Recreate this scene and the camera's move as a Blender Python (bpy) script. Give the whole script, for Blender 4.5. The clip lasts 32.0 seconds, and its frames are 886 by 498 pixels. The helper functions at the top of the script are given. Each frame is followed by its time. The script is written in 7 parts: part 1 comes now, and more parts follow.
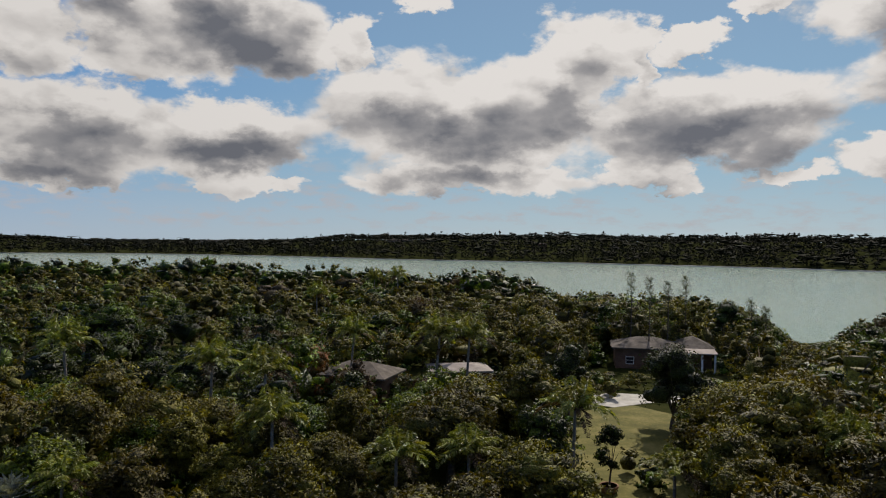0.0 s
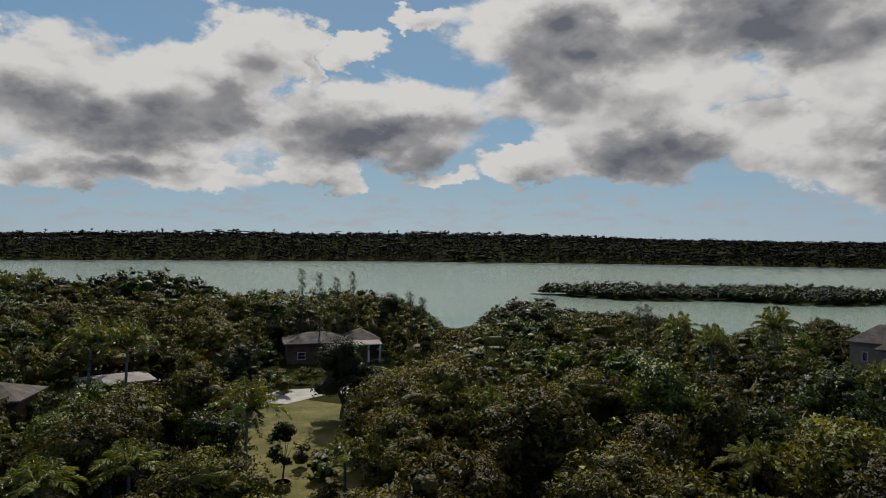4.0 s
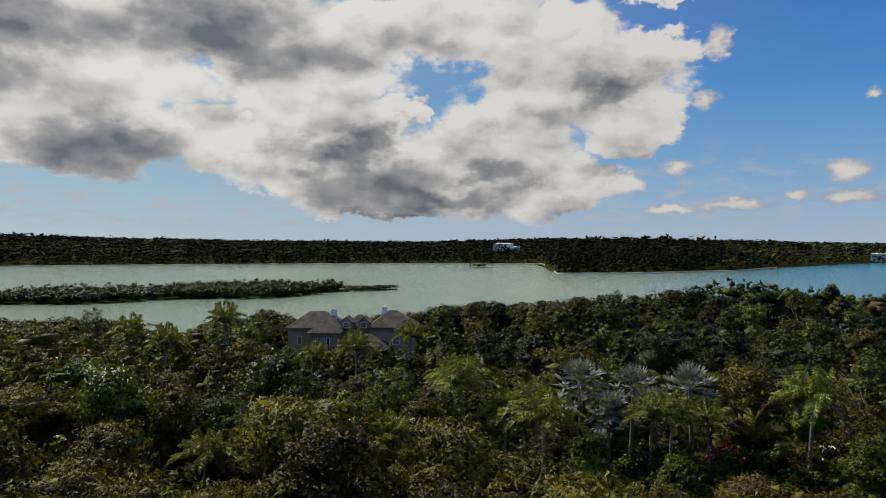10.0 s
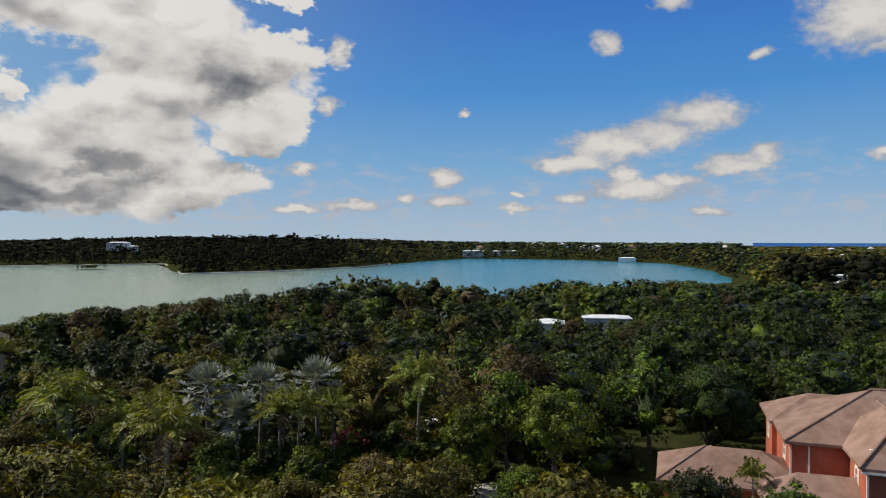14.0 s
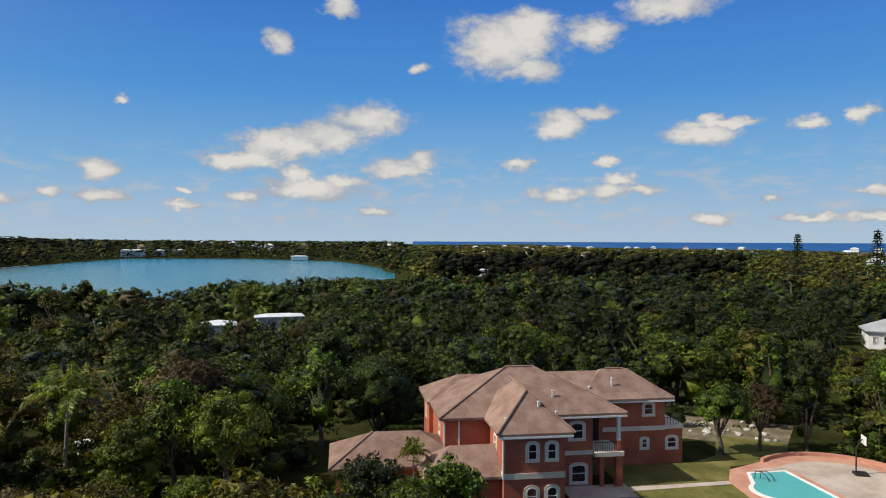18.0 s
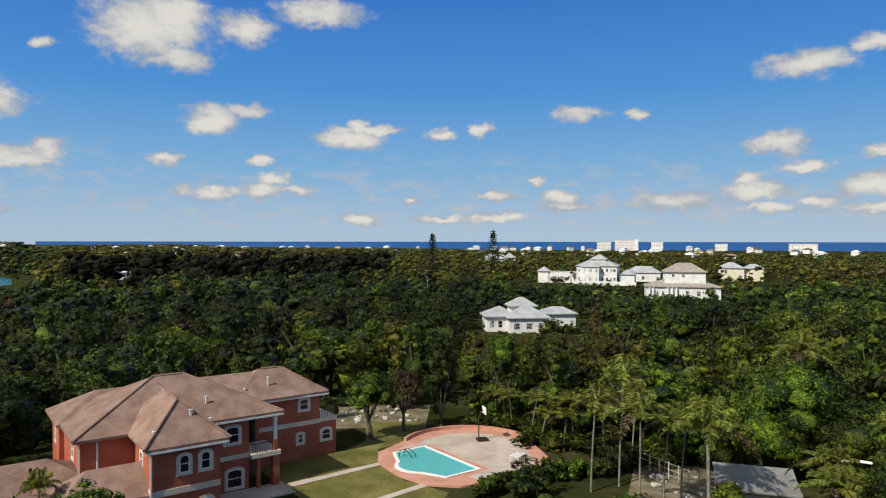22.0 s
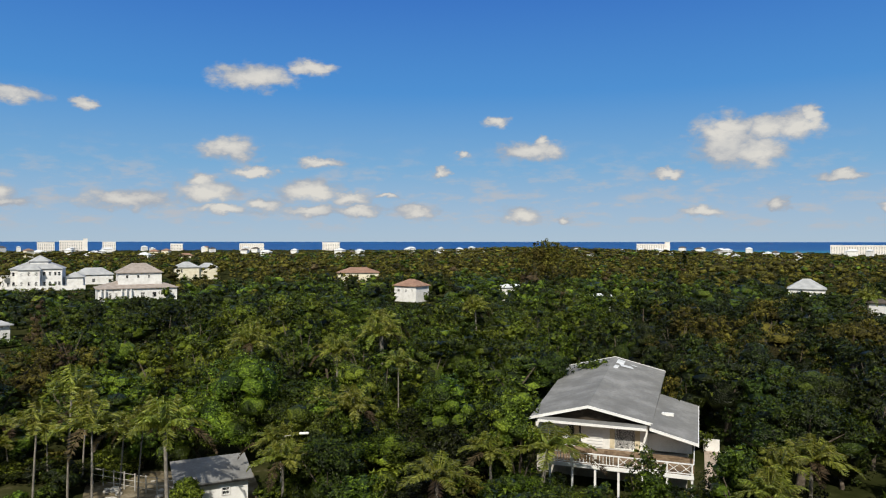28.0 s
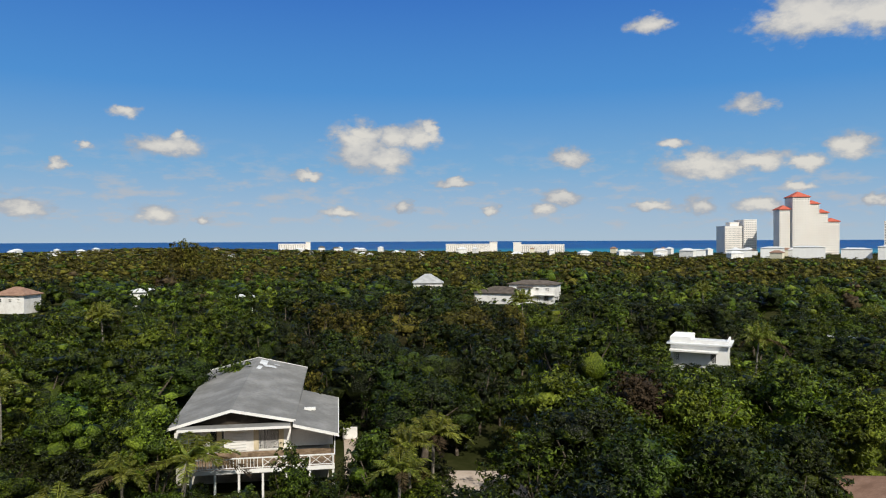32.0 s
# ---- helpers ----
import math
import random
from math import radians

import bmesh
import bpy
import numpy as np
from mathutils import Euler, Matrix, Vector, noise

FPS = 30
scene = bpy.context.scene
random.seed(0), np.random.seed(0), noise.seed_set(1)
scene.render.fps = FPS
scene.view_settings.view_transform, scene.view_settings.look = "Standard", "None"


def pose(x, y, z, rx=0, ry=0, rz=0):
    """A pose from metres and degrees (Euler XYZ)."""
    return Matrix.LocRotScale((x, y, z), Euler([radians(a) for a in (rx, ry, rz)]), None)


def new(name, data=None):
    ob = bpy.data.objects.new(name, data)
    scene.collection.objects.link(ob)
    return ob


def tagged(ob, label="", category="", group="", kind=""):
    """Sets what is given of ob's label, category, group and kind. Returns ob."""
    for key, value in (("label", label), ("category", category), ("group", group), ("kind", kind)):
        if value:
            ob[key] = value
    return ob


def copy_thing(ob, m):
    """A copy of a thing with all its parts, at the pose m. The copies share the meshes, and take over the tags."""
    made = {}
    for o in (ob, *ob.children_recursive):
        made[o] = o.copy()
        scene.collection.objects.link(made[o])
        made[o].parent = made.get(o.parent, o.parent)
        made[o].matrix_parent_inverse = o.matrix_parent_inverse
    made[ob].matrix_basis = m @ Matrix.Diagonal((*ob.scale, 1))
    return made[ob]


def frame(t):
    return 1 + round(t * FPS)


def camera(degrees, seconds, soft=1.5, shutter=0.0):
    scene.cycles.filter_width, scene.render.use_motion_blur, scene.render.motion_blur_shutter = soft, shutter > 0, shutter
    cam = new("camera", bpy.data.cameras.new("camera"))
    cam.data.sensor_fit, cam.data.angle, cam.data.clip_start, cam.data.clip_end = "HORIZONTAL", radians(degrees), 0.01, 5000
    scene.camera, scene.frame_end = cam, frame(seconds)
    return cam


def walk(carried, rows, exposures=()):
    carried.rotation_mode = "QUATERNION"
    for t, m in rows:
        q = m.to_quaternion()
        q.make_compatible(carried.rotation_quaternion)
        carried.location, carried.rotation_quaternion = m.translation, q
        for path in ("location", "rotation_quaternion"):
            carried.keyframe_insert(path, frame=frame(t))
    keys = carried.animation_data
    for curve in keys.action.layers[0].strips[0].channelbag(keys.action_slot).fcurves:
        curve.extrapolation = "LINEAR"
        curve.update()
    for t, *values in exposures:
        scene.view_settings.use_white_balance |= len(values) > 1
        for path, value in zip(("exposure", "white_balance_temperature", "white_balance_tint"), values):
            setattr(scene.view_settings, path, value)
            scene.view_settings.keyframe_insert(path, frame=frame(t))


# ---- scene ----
EYE = 22.0
cam = camera(65.2, 32.0, soft=1.1)
# seconds, heading (degrees clockwise from +y), pitch, roll: the drone hovers and turns
PATH = [
    (0, -0.00, -0.64, 0.52), (0.5, 3.20, -0.64, 0.44), (1, 6.55, -0.66, 0.41), (1.5, 9.86, -0.67, 0.39),
    (2, 13.20, -0.64, 0.31), (2.5, 16.50, -0.65, 0.25), (3, 19.87, -0.67, 0.28), (3.5, 23.29, -0.67, 0.29),
    (5.5, 37.16, -0.66, 0.03), (6, 40.67, -0.65, 0.02), (6.5, 44.26, -0.62, -0.00), (7, 48.11, -0.61, 0.05),
    (7.5, 51.81, -0.61, 0.09), (8, 55.42, -0.62, 0.09), (8.5, 59.06, -0.63, 0.17), (9, 62.42, -0.63, 0.18),
    (9.5, 66.43, -0.61, 0.11), (10, 69.83, -0.63, 0.18), (10.5, 73.88, -0.64, 0.14), (11, 77.28, -0.63, 0.20),
    (11.5, 81.35, -0.63, 0.22), (12, 84.81, -0.63, 0.24), (12.5, 88.92, -0.64, 0.21), (13, 92.38, -0.65, 0.20),
    (13.5, 96.50, -0.65, 0.20), (14, 99.90, -0.64, 0.19), (14.5, 103.39, -0.62, 0.29), (16.5, 116.56, -0.65, 0.30),
    (17, 119.63, -0.64, 0.25), (17.5, 123.31, -0.64, 0.22), (18, 126.50, -0.66, 0.23), (18.5, 130.28, -0.68, 0.16),
    (19, 133.45, -0.68, 0.15), (19.5, 137.22, -0.68, 0.14), (20, 140.37, -0.69, 0.13), (20.5, 144.18, -0.67, 0.15),
    (21, 147.41, -0.66, 0.13), (21.5, 151.27, -0.64, 0.12), (22, 154.47, -0.64, 0.07), (22.5, 158.31, -0.61, 0.04),
    (23, 161.53, -0.61, -0.06), (23.5, 165.55, -0.62, -0.12), (24, 168.95, -0.61, -0.13), (24.5, 172.72, -0.61, -0.05),
    (25, 175.84, -0.64, -0.10), (25.5, 179.58, -0.66, -0.04), (27.5, 193.75, -0.62, 0.03), (28, 197.38, -0.63, 0.04),
    (28.5, 200.98, -0.59, -0.07), (29, 204.61, -0.65, 0.01), (29.5, 208.26, -0.66, 0.01), (30, 211.90, -0.66, 0.01),
    (30.5, 215.55, -0.64, -0.23), (31, 219.15, -0.64, -0.23), (31.5, 222.78, -0.66, -0.23), (32, 226.36, -0.67, -0.24),
]


def aim(heading, pitch, roll):
    return pose(0, 0, EYE, 90 + pitch, 0, -heading) @ pose(0, 0, 0, 0, 0, roll)


EXPOSURES = [(0, -0.32, 6900, 12), (1.0, -0.52, 7000, 15), (3.0, -0.5, 6700, 10), (5.5, -0.6, 6750, 11), (6.5, -0.58, 6550, 8),
             (9.0, -0.36, 6700, 9), (13.0, -0.2, 6850, 10), (19.0, -0.05, 6800, 8), (32.0, -0.12, 6800, 8)]
walk(cam, [(t, aim(h, p, r)) for t, h, p, r in PATH], EXPOSURES)

# ---- light ----
SUN_AZ, SUN_EL = 23.0, 43.0
sun = new("sun", bpy.data.lights.new("sun", "SUN"))
sun.data.energy, sun.data.angle, sun.data.color = 5.0, radians(0.6), (1.0, 0.95, 0.87)
sun.matrix_world = pose(0, 0, 60, 90 - SUN_EL, 0, 180 - SUN_AZ)

# clouds: heading and height in degrees, half width and half height in degrees
BANK_EAST = [
    (-31.6, 14, 3.5, 2.8), (-29.2, 4.4, 4.4, 1), (-28.1, 8, 7.8, 3.5), (-24.4, 13.6, 4.2, 1.9), (-18.8, 16.4, 9.8, 3.8), (-17.9, 7.7, 7.2, 3),
    (-14.8, 4.3, 4.4, 0.8), (-13.1, 15.5, 4.8, 2.9), (-6.8, 15.8, 1.6, 2.2), (-1.5, 18.9, 2.6, 1), (2, 10, 12.2, 5), (2.6, 5.1, 9.5, 1.4),
    (9.4, 13.3, 5, 2.6), (11.8, 15.3, 4.5, 3), (15.9, 14.7, 1.1, 2.2), (16.6, 5.6, 3.9, 1.2), (18.4, 4.7, 2.5, 0.8), (19.4, 14.9, 2.7, 1.1),
    (20.8, 9.5, 9.7, 3.9), (24.2, 17.5, 2.7, 0.9), (25.4, 17.7, 3.6, 0.9), (26.2, 5.4, 3, 0.7), (33.3, 6.2, 3.9, 1.7), (37.8, 16.6, 10, 3.8),
    (40.5, 12, 10.6, 3.5),
]
BANK_SOUTH = [
    (41.9, 8.2, 7.6, 3.5), (51.6, 17.1, 10.8, 3.9), (52.1, 7.8, 3.9, 2.5), (54.3, 15.3, 4.5, 3), (57.5, 9.6, 3.3, 1.6), (58.5, 12.3, 7.6, 3.1),
    (59, 5.9, 6.5, 2.4), (59.7, 12.7, 6.9, 3.2), (62.5, 8.6, 5, 3), (62.9, 15.7, 4.1, 3.5), (63.4, 9.5, 3.5, 2.2), (64.1, 2.8, 6.1, 1),
    (64.7, 3.7, 5.6, 1.9), (67.2, 10.9, 1.6, 1.2), (68.7, 4.7, 12.8, 2.8), (69.5, 17.3, 4.8, 2.9), (74.4, 7.8, 7.6, 4), (76.2, 16.6, 7.5, 3.2),
    (78.1, 11.1, 6.4, 3.2), (79.9, 4.3, 5.3, 1.8), (82, 12.7, 6.9, 4), (85.5, 8.5, 3.3, 1.7), (86.4, 18.7, 2, 1), (86.7, 14.7, 3.5, 1.7),
]
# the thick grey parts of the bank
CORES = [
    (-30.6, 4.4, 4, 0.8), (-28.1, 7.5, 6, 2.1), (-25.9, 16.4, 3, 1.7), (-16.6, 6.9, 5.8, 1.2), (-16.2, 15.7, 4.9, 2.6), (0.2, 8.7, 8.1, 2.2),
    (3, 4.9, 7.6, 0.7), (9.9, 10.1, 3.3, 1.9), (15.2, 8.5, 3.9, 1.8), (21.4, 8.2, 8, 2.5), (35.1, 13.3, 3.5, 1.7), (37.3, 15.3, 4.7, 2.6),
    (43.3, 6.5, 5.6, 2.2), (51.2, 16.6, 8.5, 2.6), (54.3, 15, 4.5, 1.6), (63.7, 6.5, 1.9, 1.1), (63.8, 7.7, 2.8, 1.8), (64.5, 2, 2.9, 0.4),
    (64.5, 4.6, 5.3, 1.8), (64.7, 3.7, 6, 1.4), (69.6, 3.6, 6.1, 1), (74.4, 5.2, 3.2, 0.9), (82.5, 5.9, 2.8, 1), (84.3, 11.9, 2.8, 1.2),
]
# small fair-weather clouds
PUFFS_SOUTH = [
    (87.9, 2.6, 2.3, 0.4), (88.3, 5.8, 1.4, 0.6), (90.4, 10.9, 1, 0.7), (91.5, 15.1, 0.8, 1.3), (92.7, 2.9, 2.5, 0.5), (96.8, 3.4, 0.8, 0.5),
    (100.1, 3.3, 2.1, 0.5), (100.1, 5.2, 1.5, 0.8), (101.7, 10.4, 0.5, 0.3), (105.8, 2.8, 1.6, 0.4), (106.1, 3.8, 0.6, 0.3), (109.1, 6.2, 2.2, 0.5),
    (110.4, 3.6, 1.3, 0.6), (110.5, 6.4, 3.4, 0.8), (112.6, 7.7, 2.7, 1.2), (113.2, 15.6, 1.2, 0.9), (114.3, 7.7, 3, 1.4), (114.7, 5.3, 1.3, 0.7),
    (115.7, 4.2, 4.3, 1), (116.8, 8.4, 3.6, 1.3), (118.1, 18.3, 1.5, 0.7), (118.2, 4.8, 2.2, 0.7),
]
PUFFS_SOUTHWEST = [
    (120.2, 9.7, 3.6, 1.3), (120.9, 2.4, 1.5, 0.4), (122.9, 5.9, 2.6, 0.9), (124.4, 14, 0.8, 0.4), (124.5, 6.7, 1.3, 0.8), (131.6, 15.7, 4.4, 2.2),
    (132.8, 6.3, 1.3, 0.5), (133.2, 16.9, 2.8, 1.5), (133.8, 13.8, 2.5, 1), (135.8, 3.8, 2.2, 0.6), (136, 9.4, 2.2, 1.1), (138.6, 16.3, 2.1, 1.3),
    (138.7, 10.3, 1.7, 0.6), (139.6, 6.4, 1.2, 0.4), (140, 4.1, 1.7, 0.7), (140.7, 5, 1.4, 0.5), (142.4, 4.1, 1.6, 0.5), (144.3, 17.9, 3.6, 1),
    (146.8, 8.3, 2.5, 0.9), (147.3, 1.8, 1.6, 0.5), (147.8, 9.3, 0.9, 0.5), (148.5, 9, 2.4, 0.4),
]
PUFFS_WEST = [
    (151.6, 3.3, 0.8, 0.4), (154.2, 8.7, 1.4, 0.5), (154.6, 1.9, 2.5, 0.4), (157.6, 9.1, 0.7, 0.7), (158.1, 1.9, 2, 0.4), (158.8, 3.7, 1.4, 0.4),
    (159.5, 2.1, 2, 0.4), (162.3, 4.8, 0.8, 0.4), (164.3, 3.5, 1.8, 0.7), (164.6, 2.8, 2.3, 0.4), (165.5, 10.3, 2.1, 0.6), (170, 10.1, 0.9, 0.5),
    (173, 3.1, 3.6, 0.8), (178.3, 4.7, 1.2, 0.5), (178.5, 3.9, 2.5, 0.9), (179.4, 2.5, 2.3, 0.4), (180.5, 7.2, 2.1, 0.9), (182.1, 5.5, 2, 0.4),
    (182.1, 12.8, 3, 0.9), (183, 2.8, 1.8, 0.6), (186.4, 2.5, 2.2, 0.5), (186.4, 4.1, 2.5, 1),
]
PUFFS_NORTHWEST = [
    (186.8, 13.8, 1.9, 0.6), (187.7, 6.3, 1.9, 0.4), (189.8, 3.4, 1.6, 0.6), (190.6, 2.5, 2.2, 0.5), (192.8, 3.6, 1.1, 0.3), (195.2, 2.4, 1.8, 0.6),
    (197.3, 5.6, 0.7, 0.4), (198.9, 7.2, 0.6, 0.4), (201.8, 9.8, 1.2, 0.4), (203.7, 2.2, 1.7, 0.7), (204.7, 7.3, 2.7, 0.8), (205.4, 8, 0.7, 0.4),
    (207.5, 1.7, 0.7, 0.3), (215.4, 5.4, 1.2, 0.4), (217.8, 2.4, 1.4, 0.4), (219.4, 7.6, 2.5, 1.9), (220.1, 8.7, 2.1, 0.8), (221.4, 6.7, 2.3, 1.3),
    (222.4, 8.5, 1.6, 1), (223.1, 2.7, 0.9, 0.6), (224.3, 8.5, 1.7, 1.2), (225.3, 9.4, 0.7, 0.6),
]
PUFFS_NORTH = [
    (227.3, 4.7, 1.7, 0.4), (230.4, 2.5, 0.8, 0.5), (234.7, 2.7, 1.1, 0.6), (236.1, 3.5, 1.6, 0.7), (236.8, 6.7, 1.6, 0.8), (243.2, 2.7, 1.9, 0.5),
    (243.2, 16.6, 1.7, 0.7), (244.7, 7.6, 1.3, 0.4), (246.8, 2.5, 1.3, 0.7), (247.2, 5.8, 3.5, 1.1), (250, 10.1, 1.6, 0.7), (250.9, 5.9, 2.3, 0.8),
    (251.1, 2.5, 1.7, 0.6), (253.4, 4, 1.3, 0.4), (254.1, 5.7, 1.4, 0.6), (254.8, 16, 4.1, 1.6), (256.8, 6.7, 1.6, 0.9), (258.3, 15.6, 2, 1.5),
    (258.4, 2.7, 0.7, 0.5),
]


def calc(tree, op, a, b=None, c=None, clamp=False):
    n = tree.nodes.new("ShaderNodeMath")
    n.operation, n.use_clamp = op, clamp
    for i, v in enumerate((a, b, c)):
        if v is None:
            continue
        if isinstance(v, (int, float)):
            n.inputs[i].default_value = v
        else:
            tree.links.new(v, n.inputs[i])
    return n.outputs[0]


def vcalc(tree, op, a, b=None):
    n = tree.nodes.new("ShaderNodeVectorMath")
    n.operation = op
    for i, v in enumerate((a, b)):
        if v is None:
            continue
        if isinstance(v, tuple):
            n.inputs[i].default_value = v
        else:
            tree.links.new(v, n.inputs[i])
    return n.outputs[1] if op in ("LENGTH", "DISTANCE", "DOT_PRODUCT") else n.outputs[0]


def fbm(tree, vec, scale, detail=6.0, rough=0.55, distort=0.0):
    n = tree.nodes.new("ShaderNodeTexNoise")
    tree.links.new(vec, n.inputs["Vector"])
    n.inputs["Scale"].default_value, n.inputs["Detail"].default_value = scale, detail
    n.inputs["Roughness"].default_value, n.inputs["Distortion"].default_value = rough, distort
    return n.outputs[0]


def ramp(tree, fac, stops):
    n = tree.nodes.new("ShaderNodeValToRGB")
    e = n.color_ramp.elements
    while len(e) < len(stops):
        e.new(0.5)
    for el, (p, c) in zip(e, stops):
        el.position, el.color = p, (*c, 1)
    tree.links.new(fac, n.inputs[0])
    return n.outputs[0]


def mixc(tree, fac, a, b, mode="MIX"):
    n = tree.nodes.new("ShaderNodeMix")
    n.data_type, n.blend_type = "RGBA", mode
    for i, v in ((0, fac), (6, a), (7, b)):
        if isinstance(v, (int, float)):
            n.inputs[i].default_value = v
        elif isinstance(v, tuple):
            n.inputs[i].default_value = (*v, 1)
        else:
            tree.links.new(v, n.inputs[i])
    return n.outputs[2]


def smooth(tree, value, lo, hi):
    n = tree.nodes.new("ShaderNodeMapRange")
    n.interpolation_type = "SMOOTHSTEP"
    tree.links.new(value, n.inputs[0])
    n.inputs[1].default_value, n.inputs[2].default_value = lo, hi
    return n.outputs[0]


def polar_way(a, e):
    return (math.sin(radians(a)) * math.cos(radians(e)), math.cos(radians(a)) * math.cos(radians(e)), math.sin(radians(e)))


def build_sky():
    world = bpy.data.worlds.new("sky")
    scene.world = world
    world.use_nodes = True
    t = world.node_tree
    t.nodes.clear()
    sky = t.nodes.new("ShaderNodeTexSky")
    sky.sky_type, sky.sun_disc = "NISHITA", False
    sky.sun_elevation, sky.sun_rotation = radians(SUN_EL), radians(SUN_AZ)
    sky.altitude, sky.air_density, sky.dust_density, sky.ozone_density = 0, 1.0, 0.4, 2.0
    coord = t.nodes.new("ShaderNodeTexCoord").outputs["Generated"]
    xyz = t.nodes.new("ShaderNodeSeparateXYZ")
    t.links.new(coord, xyz.inputs[0])
    az = calc(t, "MULTIPLY", calc(t, "ARCTAN2", xyz.outputs[0], xyz.outputs[1]), 57.29578)
    az = calc(t, "ADD", az, calc(t, "MULTIPLY", calc(t, "LESS_THAN", az, -66.0), 360.0))
    el = calc(t, "MULTIPLY", calc(t, "ARCSINE", xyz.outputs[2]), 57.29578)
    comb = t.nodes.new("ShaderNodeCombineXYZ")
    t.links.new(az, comb.inputs[0])
    t.links.new(el, comb.inputs[1])
    ang = comb.outputs[0]
    flat = vcalc(t, "MULTIPLY", coord, (1.0, 1.0, 1.7))

    def noise_shift(scale, detail, amount, rough=0.55):
        n = t.nodes.new("ShaderNodeTexNoise")
        t.links.new(flat, n.inputs["Vector"])
        n.inputs["Scale"].default_value, n.inputs["Detail"].default_value, n.inputs["Roughness"].default_value = scale, detail, rough
        return vcalc(t, "MULTIPLY", vcalc(t, "SUBTRACT", n.outputs["Color"], (0.5, 0.5, 0.5)), amount)

    # billows bend the outlines, fine ones fray them
    fine = noise_shift(38.0, 6.0, (3.2, 2.2, 0.0), 0.62)
    bent = vcalc(t, "ADD", vcalc(t, "ADD", ang, noise_shift(11.0, 4.0, (7.0, 4.2, 0.0))), fine)
    bent_small = vcalc(t, "ADD", vcalc(t, "ADD", ang, noise_shift(26.0, 3.0, (2.2, 1.1, 0.0))), vcalc(t, "MULTIPLY", fine, (0.55, 0.5, 0.0)))

    def gather(vec, blobs, soft):
        """How deep inside the nearest cloud: one at its middle, zero at its rim."""
        total = None
        for a, e, w, h in blobs:
            n = t.nodes.new("ShaderNodeVectorMath")
            n.operation = "MULTIPLY_ADD"
            t.links.new(vec, n.inputs[0])
            n.inputs[1].default_value, n.inputs[2].default_value = (1 / w, 1 / h, 0.0), (-a / w, -e / h, 0.0)
            d = vcalc(t, "LENGTH", n.outputs[0])
            total = d if total is None else calc(t, "SMOOTH_MIN", total, d, soft)
        return calc(t, "SUBTRACT", 1.0, total)

    def cells(vec, scale, detail):
        n = t.nodes.new("ShaderNodeTexVoronoi")
        n.feature, n.normalize = "F1", True
        n.inputs["Scale"].default_value, n.inputs["Detail"].default_value = scale, detail
        n.inputs["Roughness"].default_value = 0.5
        t.links.new(vec, n.inputs["Vector"])
        return n.outputs["Distance"]

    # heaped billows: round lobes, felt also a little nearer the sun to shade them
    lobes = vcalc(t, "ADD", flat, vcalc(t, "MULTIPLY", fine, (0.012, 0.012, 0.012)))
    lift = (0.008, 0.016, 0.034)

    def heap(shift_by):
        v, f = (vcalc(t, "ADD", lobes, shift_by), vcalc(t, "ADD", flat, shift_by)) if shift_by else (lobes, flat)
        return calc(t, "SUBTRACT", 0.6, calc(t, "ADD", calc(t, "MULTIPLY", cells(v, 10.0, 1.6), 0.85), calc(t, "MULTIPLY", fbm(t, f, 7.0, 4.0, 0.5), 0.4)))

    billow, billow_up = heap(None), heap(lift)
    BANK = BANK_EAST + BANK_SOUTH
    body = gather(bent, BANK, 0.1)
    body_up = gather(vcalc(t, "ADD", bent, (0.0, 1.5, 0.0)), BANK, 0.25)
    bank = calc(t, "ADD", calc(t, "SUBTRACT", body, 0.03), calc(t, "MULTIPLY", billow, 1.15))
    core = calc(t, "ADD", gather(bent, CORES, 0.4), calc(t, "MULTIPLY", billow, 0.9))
    # overhead, outside these and out of view, broken cloud is added to whiten the blue fill light
    high = calc(t, "MULTIPLY", smooth(t, el, 23.0, 32.0), smooth(t, fbm(t, flat, 3.2, 7.0, 0.6), 0.4, 0.56))
    small = calc(t, "SUBTRACT", 0.45, cells(lobes, 44.0, 2.0))
    puff = calc(t, "ADD", gather(bent_small, PUFFS_SOUTH + PUFFS_SOUTHWEST + PUFFS_WEST + PUFFS_NORTHWEST + PUFFS_NORTH, 0.12), calc(t, "ADD", calc(t, "MULTIPLY", small, 0.7), calc(t, "MULTIPLY", calc(t, "SUBTRACT", fbm(t, flat, 30.0, 6.0, 0.65), 0.5), 1.3)))
    stretched = vcalc(t, "MULTIPLY", coord, (1.0, 1.0, 3.2))
    scud = fbm(t, stretched, 22.0, 6.0, 0.6)
    low_band = calc(t, "MULTIPLY", smooth(t, el, 0.5, 1.5), calc(t, "SUBTRACT", 1.0, smooth(t, el, 2.5, 9.0)))
    wisp = calc(t, "MULTIPLY", low_band, smooth(t, scud, 0.46, 0.72))

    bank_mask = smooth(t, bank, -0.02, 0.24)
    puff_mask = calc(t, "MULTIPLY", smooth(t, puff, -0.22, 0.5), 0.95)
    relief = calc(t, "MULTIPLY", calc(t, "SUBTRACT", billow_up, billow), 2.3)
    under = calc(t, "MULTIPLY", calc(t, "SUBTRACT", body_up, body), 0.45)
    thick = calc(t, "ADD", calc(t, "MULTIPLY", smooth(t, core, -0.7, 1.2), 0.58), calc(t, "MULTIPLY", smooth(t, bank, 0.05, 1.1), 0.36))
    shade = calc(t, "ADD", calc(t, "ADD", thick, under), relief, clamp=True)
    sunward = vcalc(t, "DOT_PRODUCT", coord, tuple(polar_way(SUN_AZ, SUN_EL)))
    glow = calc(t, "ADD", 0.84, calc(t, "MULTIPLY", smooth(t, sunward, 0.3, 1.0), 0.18))
